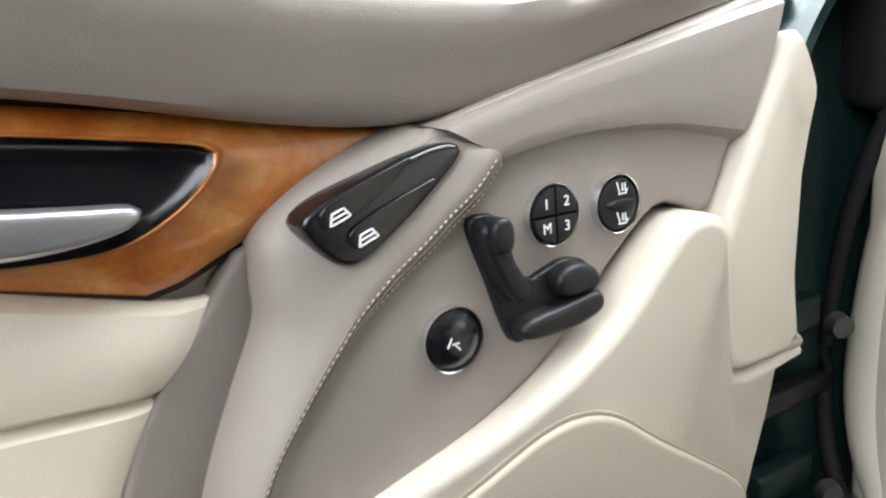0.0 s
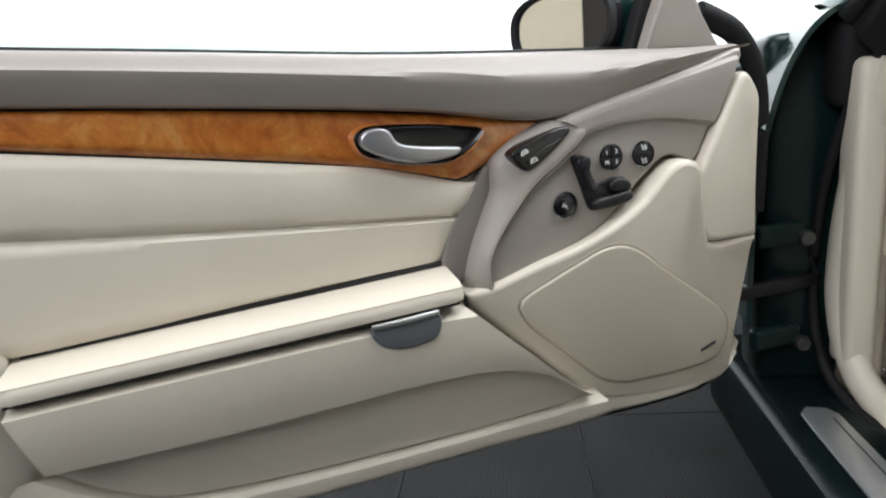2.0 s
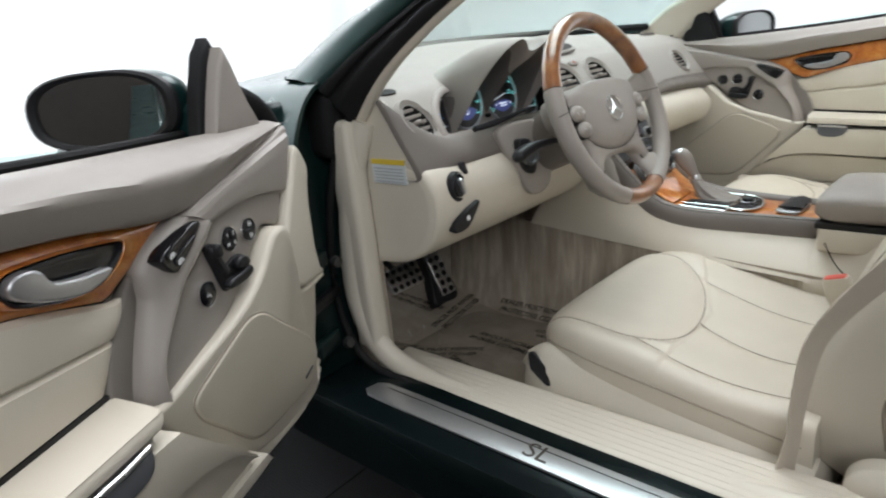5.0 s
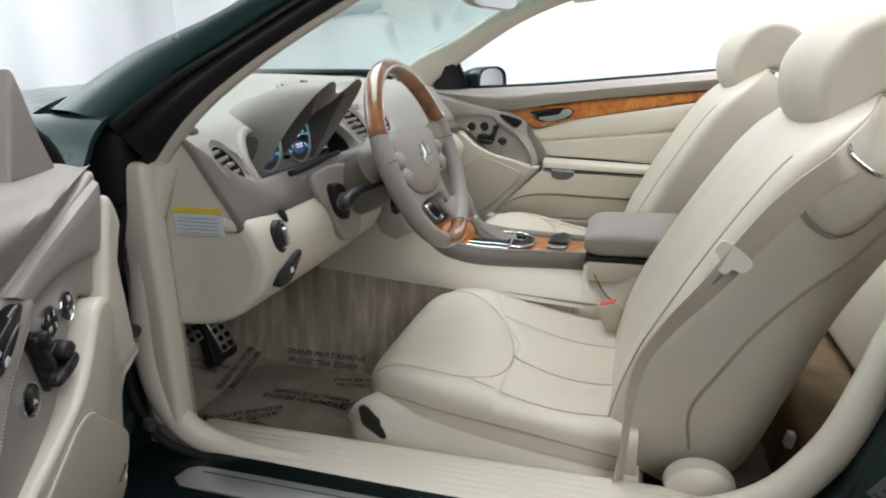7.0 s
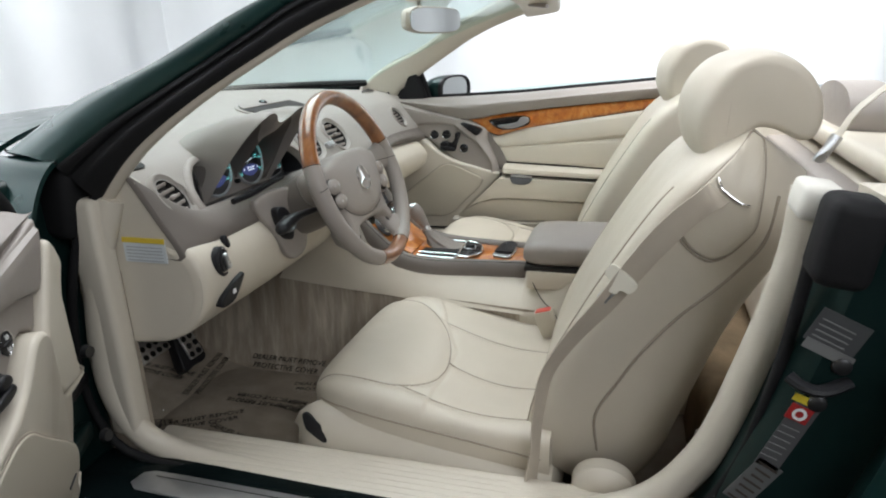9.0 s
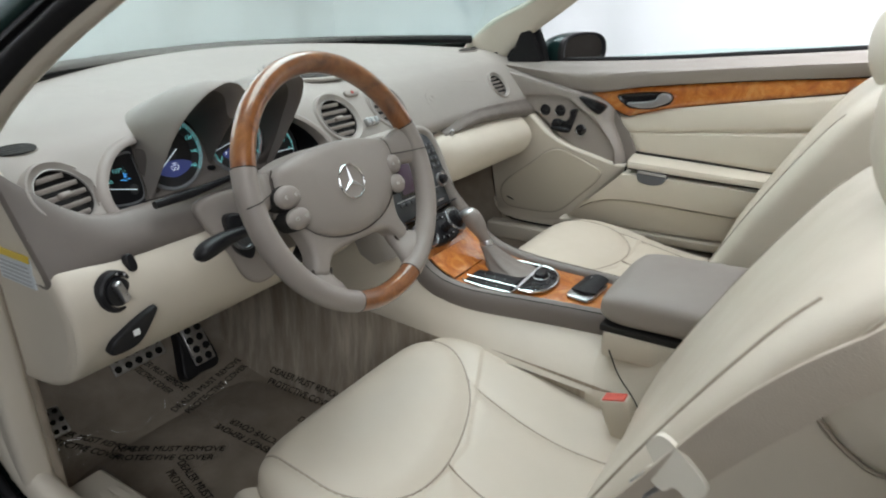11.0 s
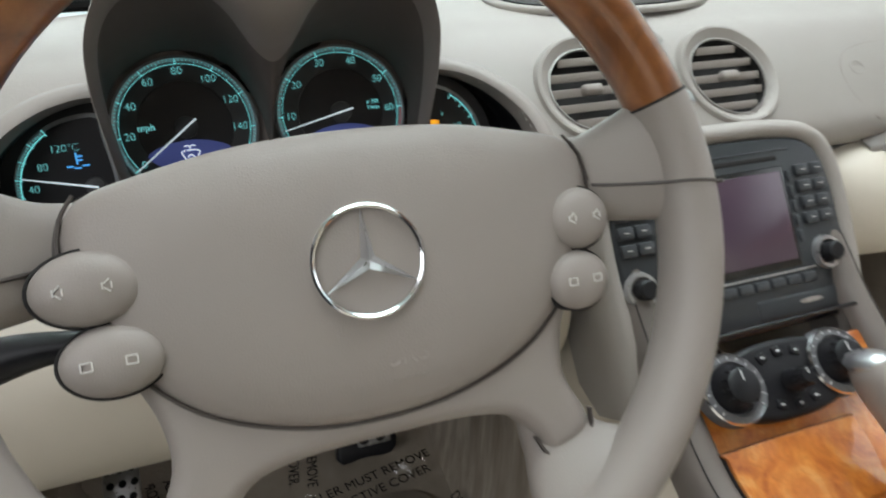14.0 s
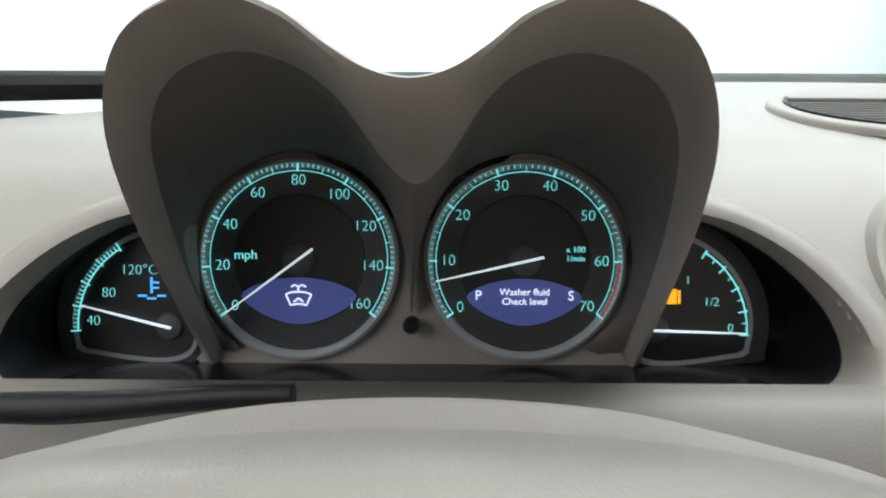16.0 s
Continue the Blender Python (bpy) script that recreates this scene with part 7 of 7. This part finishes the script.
part("lever_collar", lathe([(1.0, -0.008), (1.14, -0.005), (1.10, 0.006), (0.98, 0.010)], 28, fr((0.0225, -0.002, 0.5455), (1, 0, 0), (0, 0.97, -0.22)) @ Matrix.Diagonal((0.0108, 0.0125, 1, 1))), SILVER, con, "silver lever collar")
# flip-up switch by the armrest: a silver tray with a black saddle over it
PHM = fr((0.022, -0.221, 0.4955), (1.0, -0.06, 0.0), (0.06, 1.0, 0.045))
part("switch_tray", prism(ellipse(0.046, 0.025, 40, 6), 0.005, 0.002, 2, PHM @ pose(0, 0, -0.003)), SILVER, con, "satin silver switch tray")


def saddle(u, v):
    x, y = -0.020 + 0.064 * u, -0.024 + 0.048 * v
    return PHM @ Vector((x - 0.010 * math.sin(math.pi * v) * (1 - u), y, 0.0045 + 0.0115 * math.sin(math.pi * min(1.0, 0.15 + 0.85 * v)) * (0.45 + 0.55 * u)))


part("telephone_switch", solid(surface(saddle, 14, 14), 0.004), BLACK, con, "black curved flip switch", 60)
part("switch_mark", rbox(0.008, 0.0012, 0.0004, PHM @ pose(0.022, 0.004, 0.0165), 0), SILVER, con)
# armrest
arm = []
for i in range(30):
    f = i / 29
    y = -0.292 - 0.36 * f
    k = pad(min(0.5, f * 1.0), 0.14)
    arm.append([Vector((p.x * (0.9 + 0.1 * k), y, 0.533 + p.y * (0.55 + 0.45 * k) + 0.008 * f)) for p in ellipse(0.118, 0.036, 48, 3.6)])
part("armrest", loft(arm, True, True), TAUPE, con, "padded taupe leather armrest lid")
part("armrest_gap", rbox(0.232, 0.36, 0.012, pose(0, -0.475, 0.5005), 0.002), DARK, con)
part("armrest_box", rbox(0.236, 0.38, 0.05, pose(0, -0.49, 0.472), 0.008), CREAM, con)

# ---- seats ----


def seat_cross(x, half):
    """How far a seat's face stands proud at x: hollow middle, raised side bolsters."""
    a = min(1.0, abs(x) / half)
    return 0.036 * max(0, (a - 0.45) / 0.55) ** 1.5 * (1 if a < 0.9 else 1)


seat = thing("bucket_seat", pose(-0.365, 0, 0), "cream leather sports seat with large curved headrest", "seat", "front seats")
H = 0.255
LOBE = spline([(-0.185, 0.045, 0), (-0.200, -0.04, 0), (-0.195, -0.12, 0), (-0.14, -0.178, 0), (-0.04, -0.186, 0), (0.09, -0.14, 0), (0.175, -0.06, 0), (0.20, 0.03, 0)], 60)
RUNS = [[Vector((x0 * (1 - 0.1 * t) - 0.02 * math.sin(3.1 * t), y0 + (-0.405 - y0) * t, 0)) for t in [k / 12 for k in range(13)]] for x0, y0 in ((-0.19, -0.13), (-0.05, -0.188), (0.13, -0.11))]
DIMPLES = LOBE + [p.lerp(q, k / 3) for run in RUNS for p, q in zip(run, run[1:]) for k in range(3)]
DX, DY = np.array([p.x for p in DIMPLES]), np.array([p.y for p in DIMPLES])
CTOP = [(0, 0.345), (0.03, 0.378), (0.08, 0.400), (0.16, 0.412), (0.3, 0.408), (0.5, 0.385), (0.75, 0.357), (1, 0.345)]
CLOW = [(0, 0.330), (0.05, 0.300), (0.15, 0.285), (0.5, 0.27), (1, 0.26)]
CWID = [(0, 0.55), (0.03, 0.71), (0.07, 0.81), (0.12, 0.885), (0.2, 0.95), (0.32, 0.985), (0.6, 0.985), (1, 0.95)]


def cushion_top(x, y, f):
    """Height of the cushion at x, y: bolsters raised, panels puffed between the seams."""
    near = float(np.min((DX - x) ** 2 + (DY - y) ** 2)) ** 0.5
    inside = y > -0.19 + 0.09 * max(0, x) / 0.2
    return seat_cross(x, H) * (0.35 + 0.65 * f) + 0.0085 * (1 - math.exp(-((near / 0.015) ** 1.4))) + (0.004 if inside else 0)


def on_cushion(x, y, lift=0.001):
    f = min(1, max(0, (0.075 - y) / 0.50))
    top, low, wid = soft(f, CTOP), soft(f, CLOW), H * soft(f, CWID)
    s_ = max(0.0, 1 - abs(x / wid) ** (2 / 0.46)) ** (0.46 / 2)
    return Vector((x, y, (top + low) / 2 + (top - low) / 2 * s_ + cushion_top(x, y, f) * s_ + lift))


cush = []
for i in range(141):
    f = i / 140
    y = 0.075 - 0.50 * f
    top, low, wid = soft(f, CTOP), soft(f, CLOW), H * soft(f, CWID)
    ring = []
    for j in range(150):
        x = wid * math.sin(math.pi / 2 * (1 - 2 * j / 149))
        s_ = max(0.0, 1 - abs(x / wid) ** (2 / 0.46)) ** (0.46 / 2)
        ring.append(Vector((x, y, (top + low) / 2 + (top - low) / 2 * s_ + cushion_top(x, y, f) * s_)))
    for j in range(1, 23):
        x = -wid * math.sin(math.pi / 2 * (1 - 2 * j / 23))
        s_ = max(0.0, 1 - abs(x / wid) ** 4) ** 0.25
        ring.append(Vector((x, y, (top + low) / 2 - (top - low) / 2 * s_)))
    cush.append(ring)
part("seat_cushion", loft(cush, True, True), SEATL, seat, "cream leather seat cushion", 60)
part("seat_base", rbox(0.50, 0.52, 0.10, pose(0, -0.18, 0.225), 0.03), CREAMP, seat, "cream seat base")
for s in (-1, 1):
    sk = []
    for i in range(30):
        f = i / 29
        y = 0.100 - 0.53 * f
        top = soft(f, [(0, 0.290), (0.03, 0.318), (0.10, 0.346), (0.19, 0.358), (0.42, 0.338), (0.7, 0.308), (0.88, 0.290), (1, 0.28)])
        bulge = soft(f, [(0, -0.065), (0.04, -0.035), (0.10, -0.018), (0.25, -0.006), (1, 0.0)])
        sk.append(spline([(s * (0.215), y, top + 0.012), (s * (0.246 + bulge * 0.6), y, top + 0.006), (s * (0.262 + bulge), y, top - 0.014), (s * (0.272 + bulge), y, top - 0.05), (s * (0.270 + bulge), y, 0.20), (s * 0.2, y, 0.18)], 20))
    part("seat_skirt", loft(sk, False, False), CREAMP, seat, "cream moulded seat skirt", 60)


SEAM = varied("seat_seam", (0.33, 0.28, 0.22), 0.05)
part("cushion_seam", sweep([on_cushion(p.x, p.y, 0.0006) for p in LOBE], 0.0018, 0.0018, 6), SEAM, seat, "piped seam")
for run in RUNS:
    part("cushion_seam", sweep([on_cushion(p.x, p.y, 0.0006) for p in run], 0.0016, 0.0016, 6), SEAM, seat)
# rolled seam along both sides
for s in (-1, 1):
    part("cushion_seam", sweep([Vector((s * (H * soft((0.075 - y) / 0.50, CWID) + 0.0005), y, interp(y, [(-0.42, 0.318), (-0.23, 0.350), (-0.035, 0.376), (0.06, 0.368)]))) for y in [-0.41 + 0.44 * k / 30 for k in range(31)]], 0.0018, 0.0018, 6), SEAM, seat)
# backrest: swept sections up a leaning spine
BSP = [(-0.395, 0.290), (-0.432, 0.36), (-0.482, 0.48), (-0.545, 0.62), (-0.607, 0.74), (-0.662, 0.83), (-0.709, 0.892)]
bs = spline([(0, y, z) for y, z in BSP], 44)
back = []
for i, p in enumerate(bs):
    f = i / 43
    a, b = bs[max(0, i - 1)], bs[min(43, i + 1)]
    t = (b - a).normalized()
    out = Vector((0, t.z, -t.y))  # towards the seat's front
    wid = soft(f, [(0, 0.190), (0.1, 0.212), (0.35, 0.225), (0.6, 0.226), (0.8, 0.220), (0.9, 0.210), (0.96, 0.190), (1, 0.148)])
    front = soft(f, [(0, 0.03), (0.12, 0.055), (0.3, 0.06), (0.7, 0.045), (0.85, 0.034), (0.94, 0.018), (1, -0.004)])
    rear = soft(f, [(0, 0.16), (0.1, 0.20), (0.3, 0.195), (0.55, 0.18), (0.8, 0.180), (0.93, 0.172), (1, 0.14)])
    ring = []
    for j in range(64):
        g = 2 * math.pi * j / 64
        c, s_ = math.cos(g), math.sin(g)
        x = wid * math.copysign(abs(c) ** interp(f, [(0, 0.62), (0.84, 0.62), (1, 1.0)]), c)
        q_ = interp(f, [(0, 0.5), (0.84, 0.5), (1, 0.95)])
        d = front * abs(s_) ** q_ if s_ > 0 else -rear * abs(s_) ** q_
        if s_ > 0:
            d += 1.25 * seat_cross(x, wid) * interp(f, [(0, 0.4), (0.3, 1.0), (0.78, 0.6), (0.92, 0.1), (1, 0.0)]) * s_
        ring.append(p + Vector((x, 0, 0)) + out * d)
    back.append(ring)
part("backrest", loft(back, True, True), SEATL, seat, "cream leather backrest with side bolsters", 60)
# rear shell seam on both flanks, sweeping from the seat's foot up and back
for s in (-1, 1):
    pts = []
    for y, z in ((-0.505, 0.335), (-0.500, 0.41), (-0.533, 0.478), (-0.575, 0.55), (-0.625, 0.612), (-0.670, 0.655), (-0.705, 0.692), (-0.735, 0.735), (-0.750, 0.80)):
        near = min((v for ring in back for v in ring if v.x * s > 0), key=lambda v: (v.y - y) ** 2 + (v.z - z) ** 2 - 0.02 * abs(v.x) ** 2)
        pts.append(Vector((near.x + s * 0.0005, y, z)))
    part("back_seam", sweep(spline(pts, 44), 0.0028, 0.0028, 6), SEAM, seat, "piped flank seam")
    pts = [back[i][round(16 - s * 9)] for i in range(3, 36)]
    part("back_seam", sweep(pts, 0.0018, 0.0018, 6), SEAM, seat)
# headrest: a saddle over the top of the backrest, its front lobe hanging lower
HEAD = [(-0.622, 0.856), (-0.610, 0.900), (-0.618, 0.950), (-0.655, 0.992), (-0.715, 1.008), (-0.765, 0.996), (-0.797, 0.962), (-0.808, 0.920), (-0.800, 0.888), (-0.778, 0.882), (-0.745, 0.898), (-0.712, 0.900), (-0.690, 0.880), (-0.668, 0.848), (-0.645, 0.834)]
hp = spline([(0, y, z) for y, z in HEAD], 72, True)
hn = []
for i, p in enumerate(hp):
    t = (hp[(i + 1) % len(hp)] - hp[i - 1]).normalized()
    hn.append(Vector((0, -t.z, t.y)))
mid = sum(hp, Vector()) / len(hp)
if sum((mid - p).dot(n) for p, n in zip(hp, hn)) < 0:
    hn = [-n for n in hn]
ends = [(1.0, 0.0135), (0.996, 0.0095), (0.982, 0.0055), (0.960, 0.0022), (0.930, 0.0005)]
hd = []
for f, inset in [(-f, d) for f, d in ends] + [(-0.89 + 1.78 * i / 24, 0.0) for i in range(25)] + ends[::-1]:
    ring = []
    for p, n in zip(hp, hn):
        ahead = min(1.0, max(0.0, (p.y + 0.732) / 0.10))
        q = p + n * inset
        ring.append(Vector((0.138 * f, q.y - 0.030 * f * f * ahead, q.z - 0.010 * f * f)))
    hd.append(ring)
part("headrest", loft(hd, True, True), SEATL, seat, "rounded cream leather headrest", 80)
for x in (-0.05, 0.05):
    part("headrest_post", sweep([(x, -0.69, 0.80), (x, -0.71, 0.90)], 0.006, 0.006, 10), SILVER, seat)
far_seat = copy_thing(seat, Matrix.Translation((0.365, 0.028, 0.016)) @ Matrix.Diagonal((-1, 1, 1, 1)))
tagged(far_seat, "cream leather passenger seat with large curved headrest", "seat")
# switch on the driver's seat skirt
part("lumbar_switch", prism(sp2([(-0.034, -0.014), (-0.031, -0.021), (-0.022, -0.021), (0.006, -0.014), (0.018, -0.009), (0.031, 0.012), (0.029, 0.020), (0.020, 0.021), (-0.006, 0.014), (-0.018, 0.009)], 60), 0.008, 0.003, 2, fr((-0.2500, 0.030, 0.326), (0.18, 1, 0.15), (0.32, 0, 1)) @ Matrix.Diagonal((1, 1, -1, 1))), BLACK, seat, "black seat switch")
# belt outlet in the shoulder of the driver's backrest
def on_back(i, j, lift):
    """A point of the backrest between its section rows, lifted off the leather."""
    i, j = min(42.99, max(0.0, i)), j % 64
    a, b = int(i), int(j)
    p = back[a][b].lerp(back[a][(b + 1) % 64], j - b).lerp(back[a + 1][b].lerp(back[a + 1][(b + 1) % 64], j - b), i - a)
    c = bs[a] + Vector((0, -0.04, 0))
    return p + Vector((p.x, p.y - c.y, (p.z - c.z) * 0.5)).normalized() * lift


def outlet(rho, lift, n=48):
    return [on_back(37.2 + 6.2 * rho * math.cos(2 * math.pi * k / n), 32.9 + 1.7 * rho * math.sin(2 * math.pi * k / n), lift) for k in range(n)]


pocket = part("belt_outlet", loft([outlet(1.0, -0.003), outlet(0.99, 0.003), outlet(0.93, 0.006), outlet(0.7, 0.0075), outlet(0.35, 0.008), outlet(0.02, 0.008)], True, False), SEATL, seat, "oval leather belt outlet", 60)
part("outlet_gap", sweep(outlet(1.03, 0.0005), 0.002, 0.002, 6, closed=True), SEAM, pocket)
part("slot", sweep(spline([on_back(38.2, 31.9, 0.008), on_back(37.6, 32.3, 0.0105), on_back(37.4, 33.0, 0.0105), on_back(37.6, 33.6, 0.008)], 16), 0.0024, 0.0020, 8), CHROME, pocket, "bright belt slot edge")

# rounded cover over the seat hinge
part("hinge_cover", lathe([(0.0, 0.022), (0.02, 0.0215), (0.04, 0.017), (0.052, 0.006), (0.054, -0.02)], 36, fr((-0.268, -0.520, 0.300), (0, 1, 0), (0, 0, 1)) @ Matrix.Diagonal((1, 0.85, -1, 1))), CREAMP, seat, "rounded cream hinge cover")

# ---- belt ----
belt = thing("seat_belt", ID, "cream seat belt hanging across the driver's seat back", "seat belt")


BELT = varied("belt_webbing", (0.50, 0.44, 0.36), 0.05, 20, 0.0003, 700, 0, 30, 0.7)


def strap(pts, width, n=60, thick=0.0022):
    """Webbing through (place, direction across its width)."""
    path = spline([p for p, _ in pts], n)
    dirs = spline([Vector(d).normalized() for _, d in pts], n)
    rings = []
    for i, p in enumerate(path):
        t = (path[min(n - 1, i + 1)] - path[max(0, i - 1)]).normalized()
        side = (dirs[i] - t * t.dot(dirs[i])).normalized()
        nrm = t.cross(side)
        rings.append([p + side * (width / 2 * a) + nrm * (thick / 2 * b) for a, b in ((-1, -1), (1, -1), (1, 1), (-1, 1))])
    return loft(rings, True, True)


part("webbing", strap([((-0.560, -0.668, 0.803), (0.3, -0.85, -0.42)), ((-0.585, -0.662, 0.808), (0.28, -0.8, -0.5)), ((-0.598, -0.648, 0.800), (0.24, -0.74, -0.57)), ((-0.605, -0.616, 0.773), (0.2, -0.7, -0.6)), ((-0.608, -0.577, 0.727), (0.15, -0.75, -0.6)), ((-0.609, -0.545, 0.682), (0.15, -0.75, -0.6)), ((-0.611, -0.508, 0.628), (0.25, -0.75, -0.6)), ((-0.614, -0.459, 0.565), (0.60, -0.60, -0.45)), ((-0.617, -0.420, 0.497), (0.90, -0.38, -0.2)), ((-0.624, -0.408, 0.428), (0.95, -0.28, -0.1)), ((-0.632, -0.403, 0.351), (0.95, -0.28, -0.1)), ((-0.640, -0.396, 0.285), (0.88, -0.45, 0))], 0.040), BELT, belt, "cream webbing")
TG = fr((-0.615, -0.532, 0.675), (0.05, 0.60, -0.79), (0.15, 0.78, 0.60)) @ Matrix.Diagonal((0.82, 0.82, 0.8, 1))  # x down the strap
IVORY = plain("ivory_plastic", (0.74, 0.70, 0.60), 0.4)
part("tongue", prism(sp2([(-0.012, -0.030), (0.010, -0.030), (0.016, -0.014), (0.030, -0.011), (0.032, 0.011), (0.016, 0.014), (0.010, 0.030), (-0.012, 0.030), (-0.016, 0.0)], 48), 0.010, 0.004, 3, TG @ pose(0, 0, -0.004)), IVORY, belt, "ivory plastic belt tongue", 50)
blade = bmesh.new()
for q in (TG @ pose(0.042, -0.0085, 0.001), TG @ pose(0.042, 0.0085, 0.001)):
    add(blade, rbox(0.030, 0.005, 0.003, q, 0.001, 2))
add(blade, rbox(0.006, 0.022, 0.003, TG @ pose(0.056, 0, 0.001), 0.001, 2))
part("tongue_blade", blade, SILVER, belt, "open steel tongue loop")
buckle = thing("belt_buckle", pose(-0.190, -0.366, 0.384, -16, 0, 0), "cream belt buckle with red release button", "belt buckle")
part("body", loft([[Vector((q.x * f, q.y * f, z)) for q in ellipse(0.0145, 0.0225, 28, 5)] for f, z in ((0.62, -0.062), (0.80, -0.050), (0.86, -0.010), (1.0, 0.010), (1.0, 0.040), (0.95, 0.044))]), CREAMP, buckle)
part("button", rbox(0.022, 0.036, 0.006, pose(0, 0, 0.044), 0.002), plain("red_button", (0.62, 0.10, 0.07), 0.4), buckle, "red release button")
part("stalk", rbox(0.010, 0.020, 0.10, pose(0, -0.008, -0.105, -8), 0.003), CREAMP, buckle)

# ---- rear-view mirror ----
rv = thing("rear_view_mirror", pose(0.0, -0.052, 1.084, 3, 0, -13), "cream framed rear-view mirror on the windscreen", "mirror")
part("shell", loft([[Vector((p.x, y, p.y)) for p in ellipse(0.125 * f, 0.031 * f, 40, 4.0)] for f, y in ((0.55, 0.045), (0.9, 0.02), (1.0, 0.0), (0.97, -0.008))], True, True), CREAMP, rv)
part("glass", prism(ellipse(0.119, 0.0275, 40, 4.0), 0.002, 0, 1, fr((0, -0.009, 0), (1, 0, 0), (0, 0, 1))), MIRROR, rv)
part("arm", sweep([(0, 0.03, 0.01), (0, 0.05, 0.05), (0, 0.02, 0.09)], 0.014, 0.014, 10), CREAMP, rv)

# ---- pedals ----


def pedal(name, m, w, h, label, rows, cols):
    p = thing(name, m, label, "pedal")
    part("pad", rbox(w, 0.008, h, ID, 0.003), SILVER, p, "brushed steel pad")
    for r in range(rows):
        for c in range(cols):
            part("stud", lathe([(0, 0.004), (w / cols * 0.26, 0.004), (w / cols * 0.34, 0.0)], 12, pose(-w / 2 + w * (c + 0.5) / cols + (0.1 * w / cols if r % 2 else -0.1 * w / cols), -0.004, -h / 2 + h * (r + 0.5) / rows, 90)), RUBBER, p)
    part("arm", rbox(0.014, 0.012, 0.22, pose(0, 0.05, 0.11, -20), 0.003), BLACK, p)
    return p


pedal("brake_pedal", pose(-0.420, 0.590, 0.342, -35, 0, 0), 0.115, 0.066, "steel brake pedal with black rubber studs", 3, 5)
gas = pedal("accelerator_pedal", pose(-0.272, 0.61, 0.318, -28, 0, 0), 0.052, 0.165, "steel accelerator pedal with black rubber studs", 7, 2)
part("base", prism(sp2([(-0.060, -0.095), (-0.020, -0.100), (0.034, -0.094), (0.030, 0.0), (0.027, 0.080), (-0.027, 0.080), (-0.034, 0.0)], 40), 0.030, 0.006, 3, fr((0, 0.006, 0), (1, 0, 0), (0, 0, 1)) @ pose(0, 0, -0.026)), BLACK, gas, "black moulded pedal base")
pedal("parking_brake_pedal", pose(-0.620, 0.55, 0.300, -40, 0, 0), 0.045, 0.055, "small steel parking brake pedal with rubber studs", 3, 3)

# ---- floor mat under clear film ----
mat_ob = thing("floor_mat", pose(-0.42, 0.30, 0.170), "beige carpet mat under printed clear plastic film", "floor mat")
part("carpet", prism(ellipse(0.225, 0.235, 60, 7), 0.012, 0.005, 2), CARPET, mat_ob)

def crumple(u, v):
    x, y = (u - 0.5) * 0.47, (v - 0.5) * 0.56
    return Vector((x, y + 0.03, 0.018 + 0.010 * noise.noise((x * 9, y * 9, 2.0)) + 0.006 * noise.noise((x * 24, y * 15, 5.0)) + max(0, y - 0.17) ** 2 * 3.2))


FILM = glass("plastic_film", (0.97, 0.965, 0.95))
film = part("film", surface(crumple, 70, 80), FILM, mat_ob, "crinkled clear protective film")
film.visible_shadow = False
FILMINK = plain("film_ink", (0.012, 0.010, 0.009), 0.7, spec=0.2)
for x, y, z, a, up in ((-0.185, 0.345, 0.214, -90, 32), (-0.378, 0.300, 0.198, 90, 0), (-0.365, 0.610, 0.255, -97, 0), (-0.300, 0.535, 0.214, 12, 14), (-0.480, 0.430, 0.199, -58, 0), (-0.520, 0.270, 0.199, -105, 0), (-0.560, 0.560, 0.222, -75, 0), (-0.400, 0.160, 0.199, 78, 0), (-0.255, 0.170, 0.199, -80, 0)):
    m = mat_ob.matrix_world.inverted() @ pose(x, y, z, 0, 0, a) @ pose(0, 0, 0, up, 0, 0)
    words("print", "DEALER MUST REMOVE", 0.0215, m, FILMINK, mat_ob)
    words("print", "PROTECTIVE COVER", 0.0215, m @ pose(0, -0.026, 0), FILMINK, mat_ob)

# ---- floor tiles ----
tile = bmesh.new()
add(tile, rbox(0.3985, 0.3985, 0.006, ID, 0.0012, 1))
tile_mesh = bpy.data.meshes.new("tile")
tile.to_mesh(tile_mesh)
tile.free()
tile_mesh.materials.append(TILE)
TURN = Matrix.Rotation(radians(2), 4, "Z")
for i in range(-11, 12):
    for j in range(-11, 12):
        t = bpy.data.objects.new("tile", tile_mesh)
        scene.collection.objects.link(t)
        t.parent = floor
        t.matrix_local = TURN @ Matrix.Translation((0.4 * i - 1.3, 0.4 * j + 0.68, -0.003))
        if abs(t.matrix_local.translation.x) > 4.6 or abs(t.matrix_local.translation.y) > 4.4:
            bpy.data.objects.remove(t)
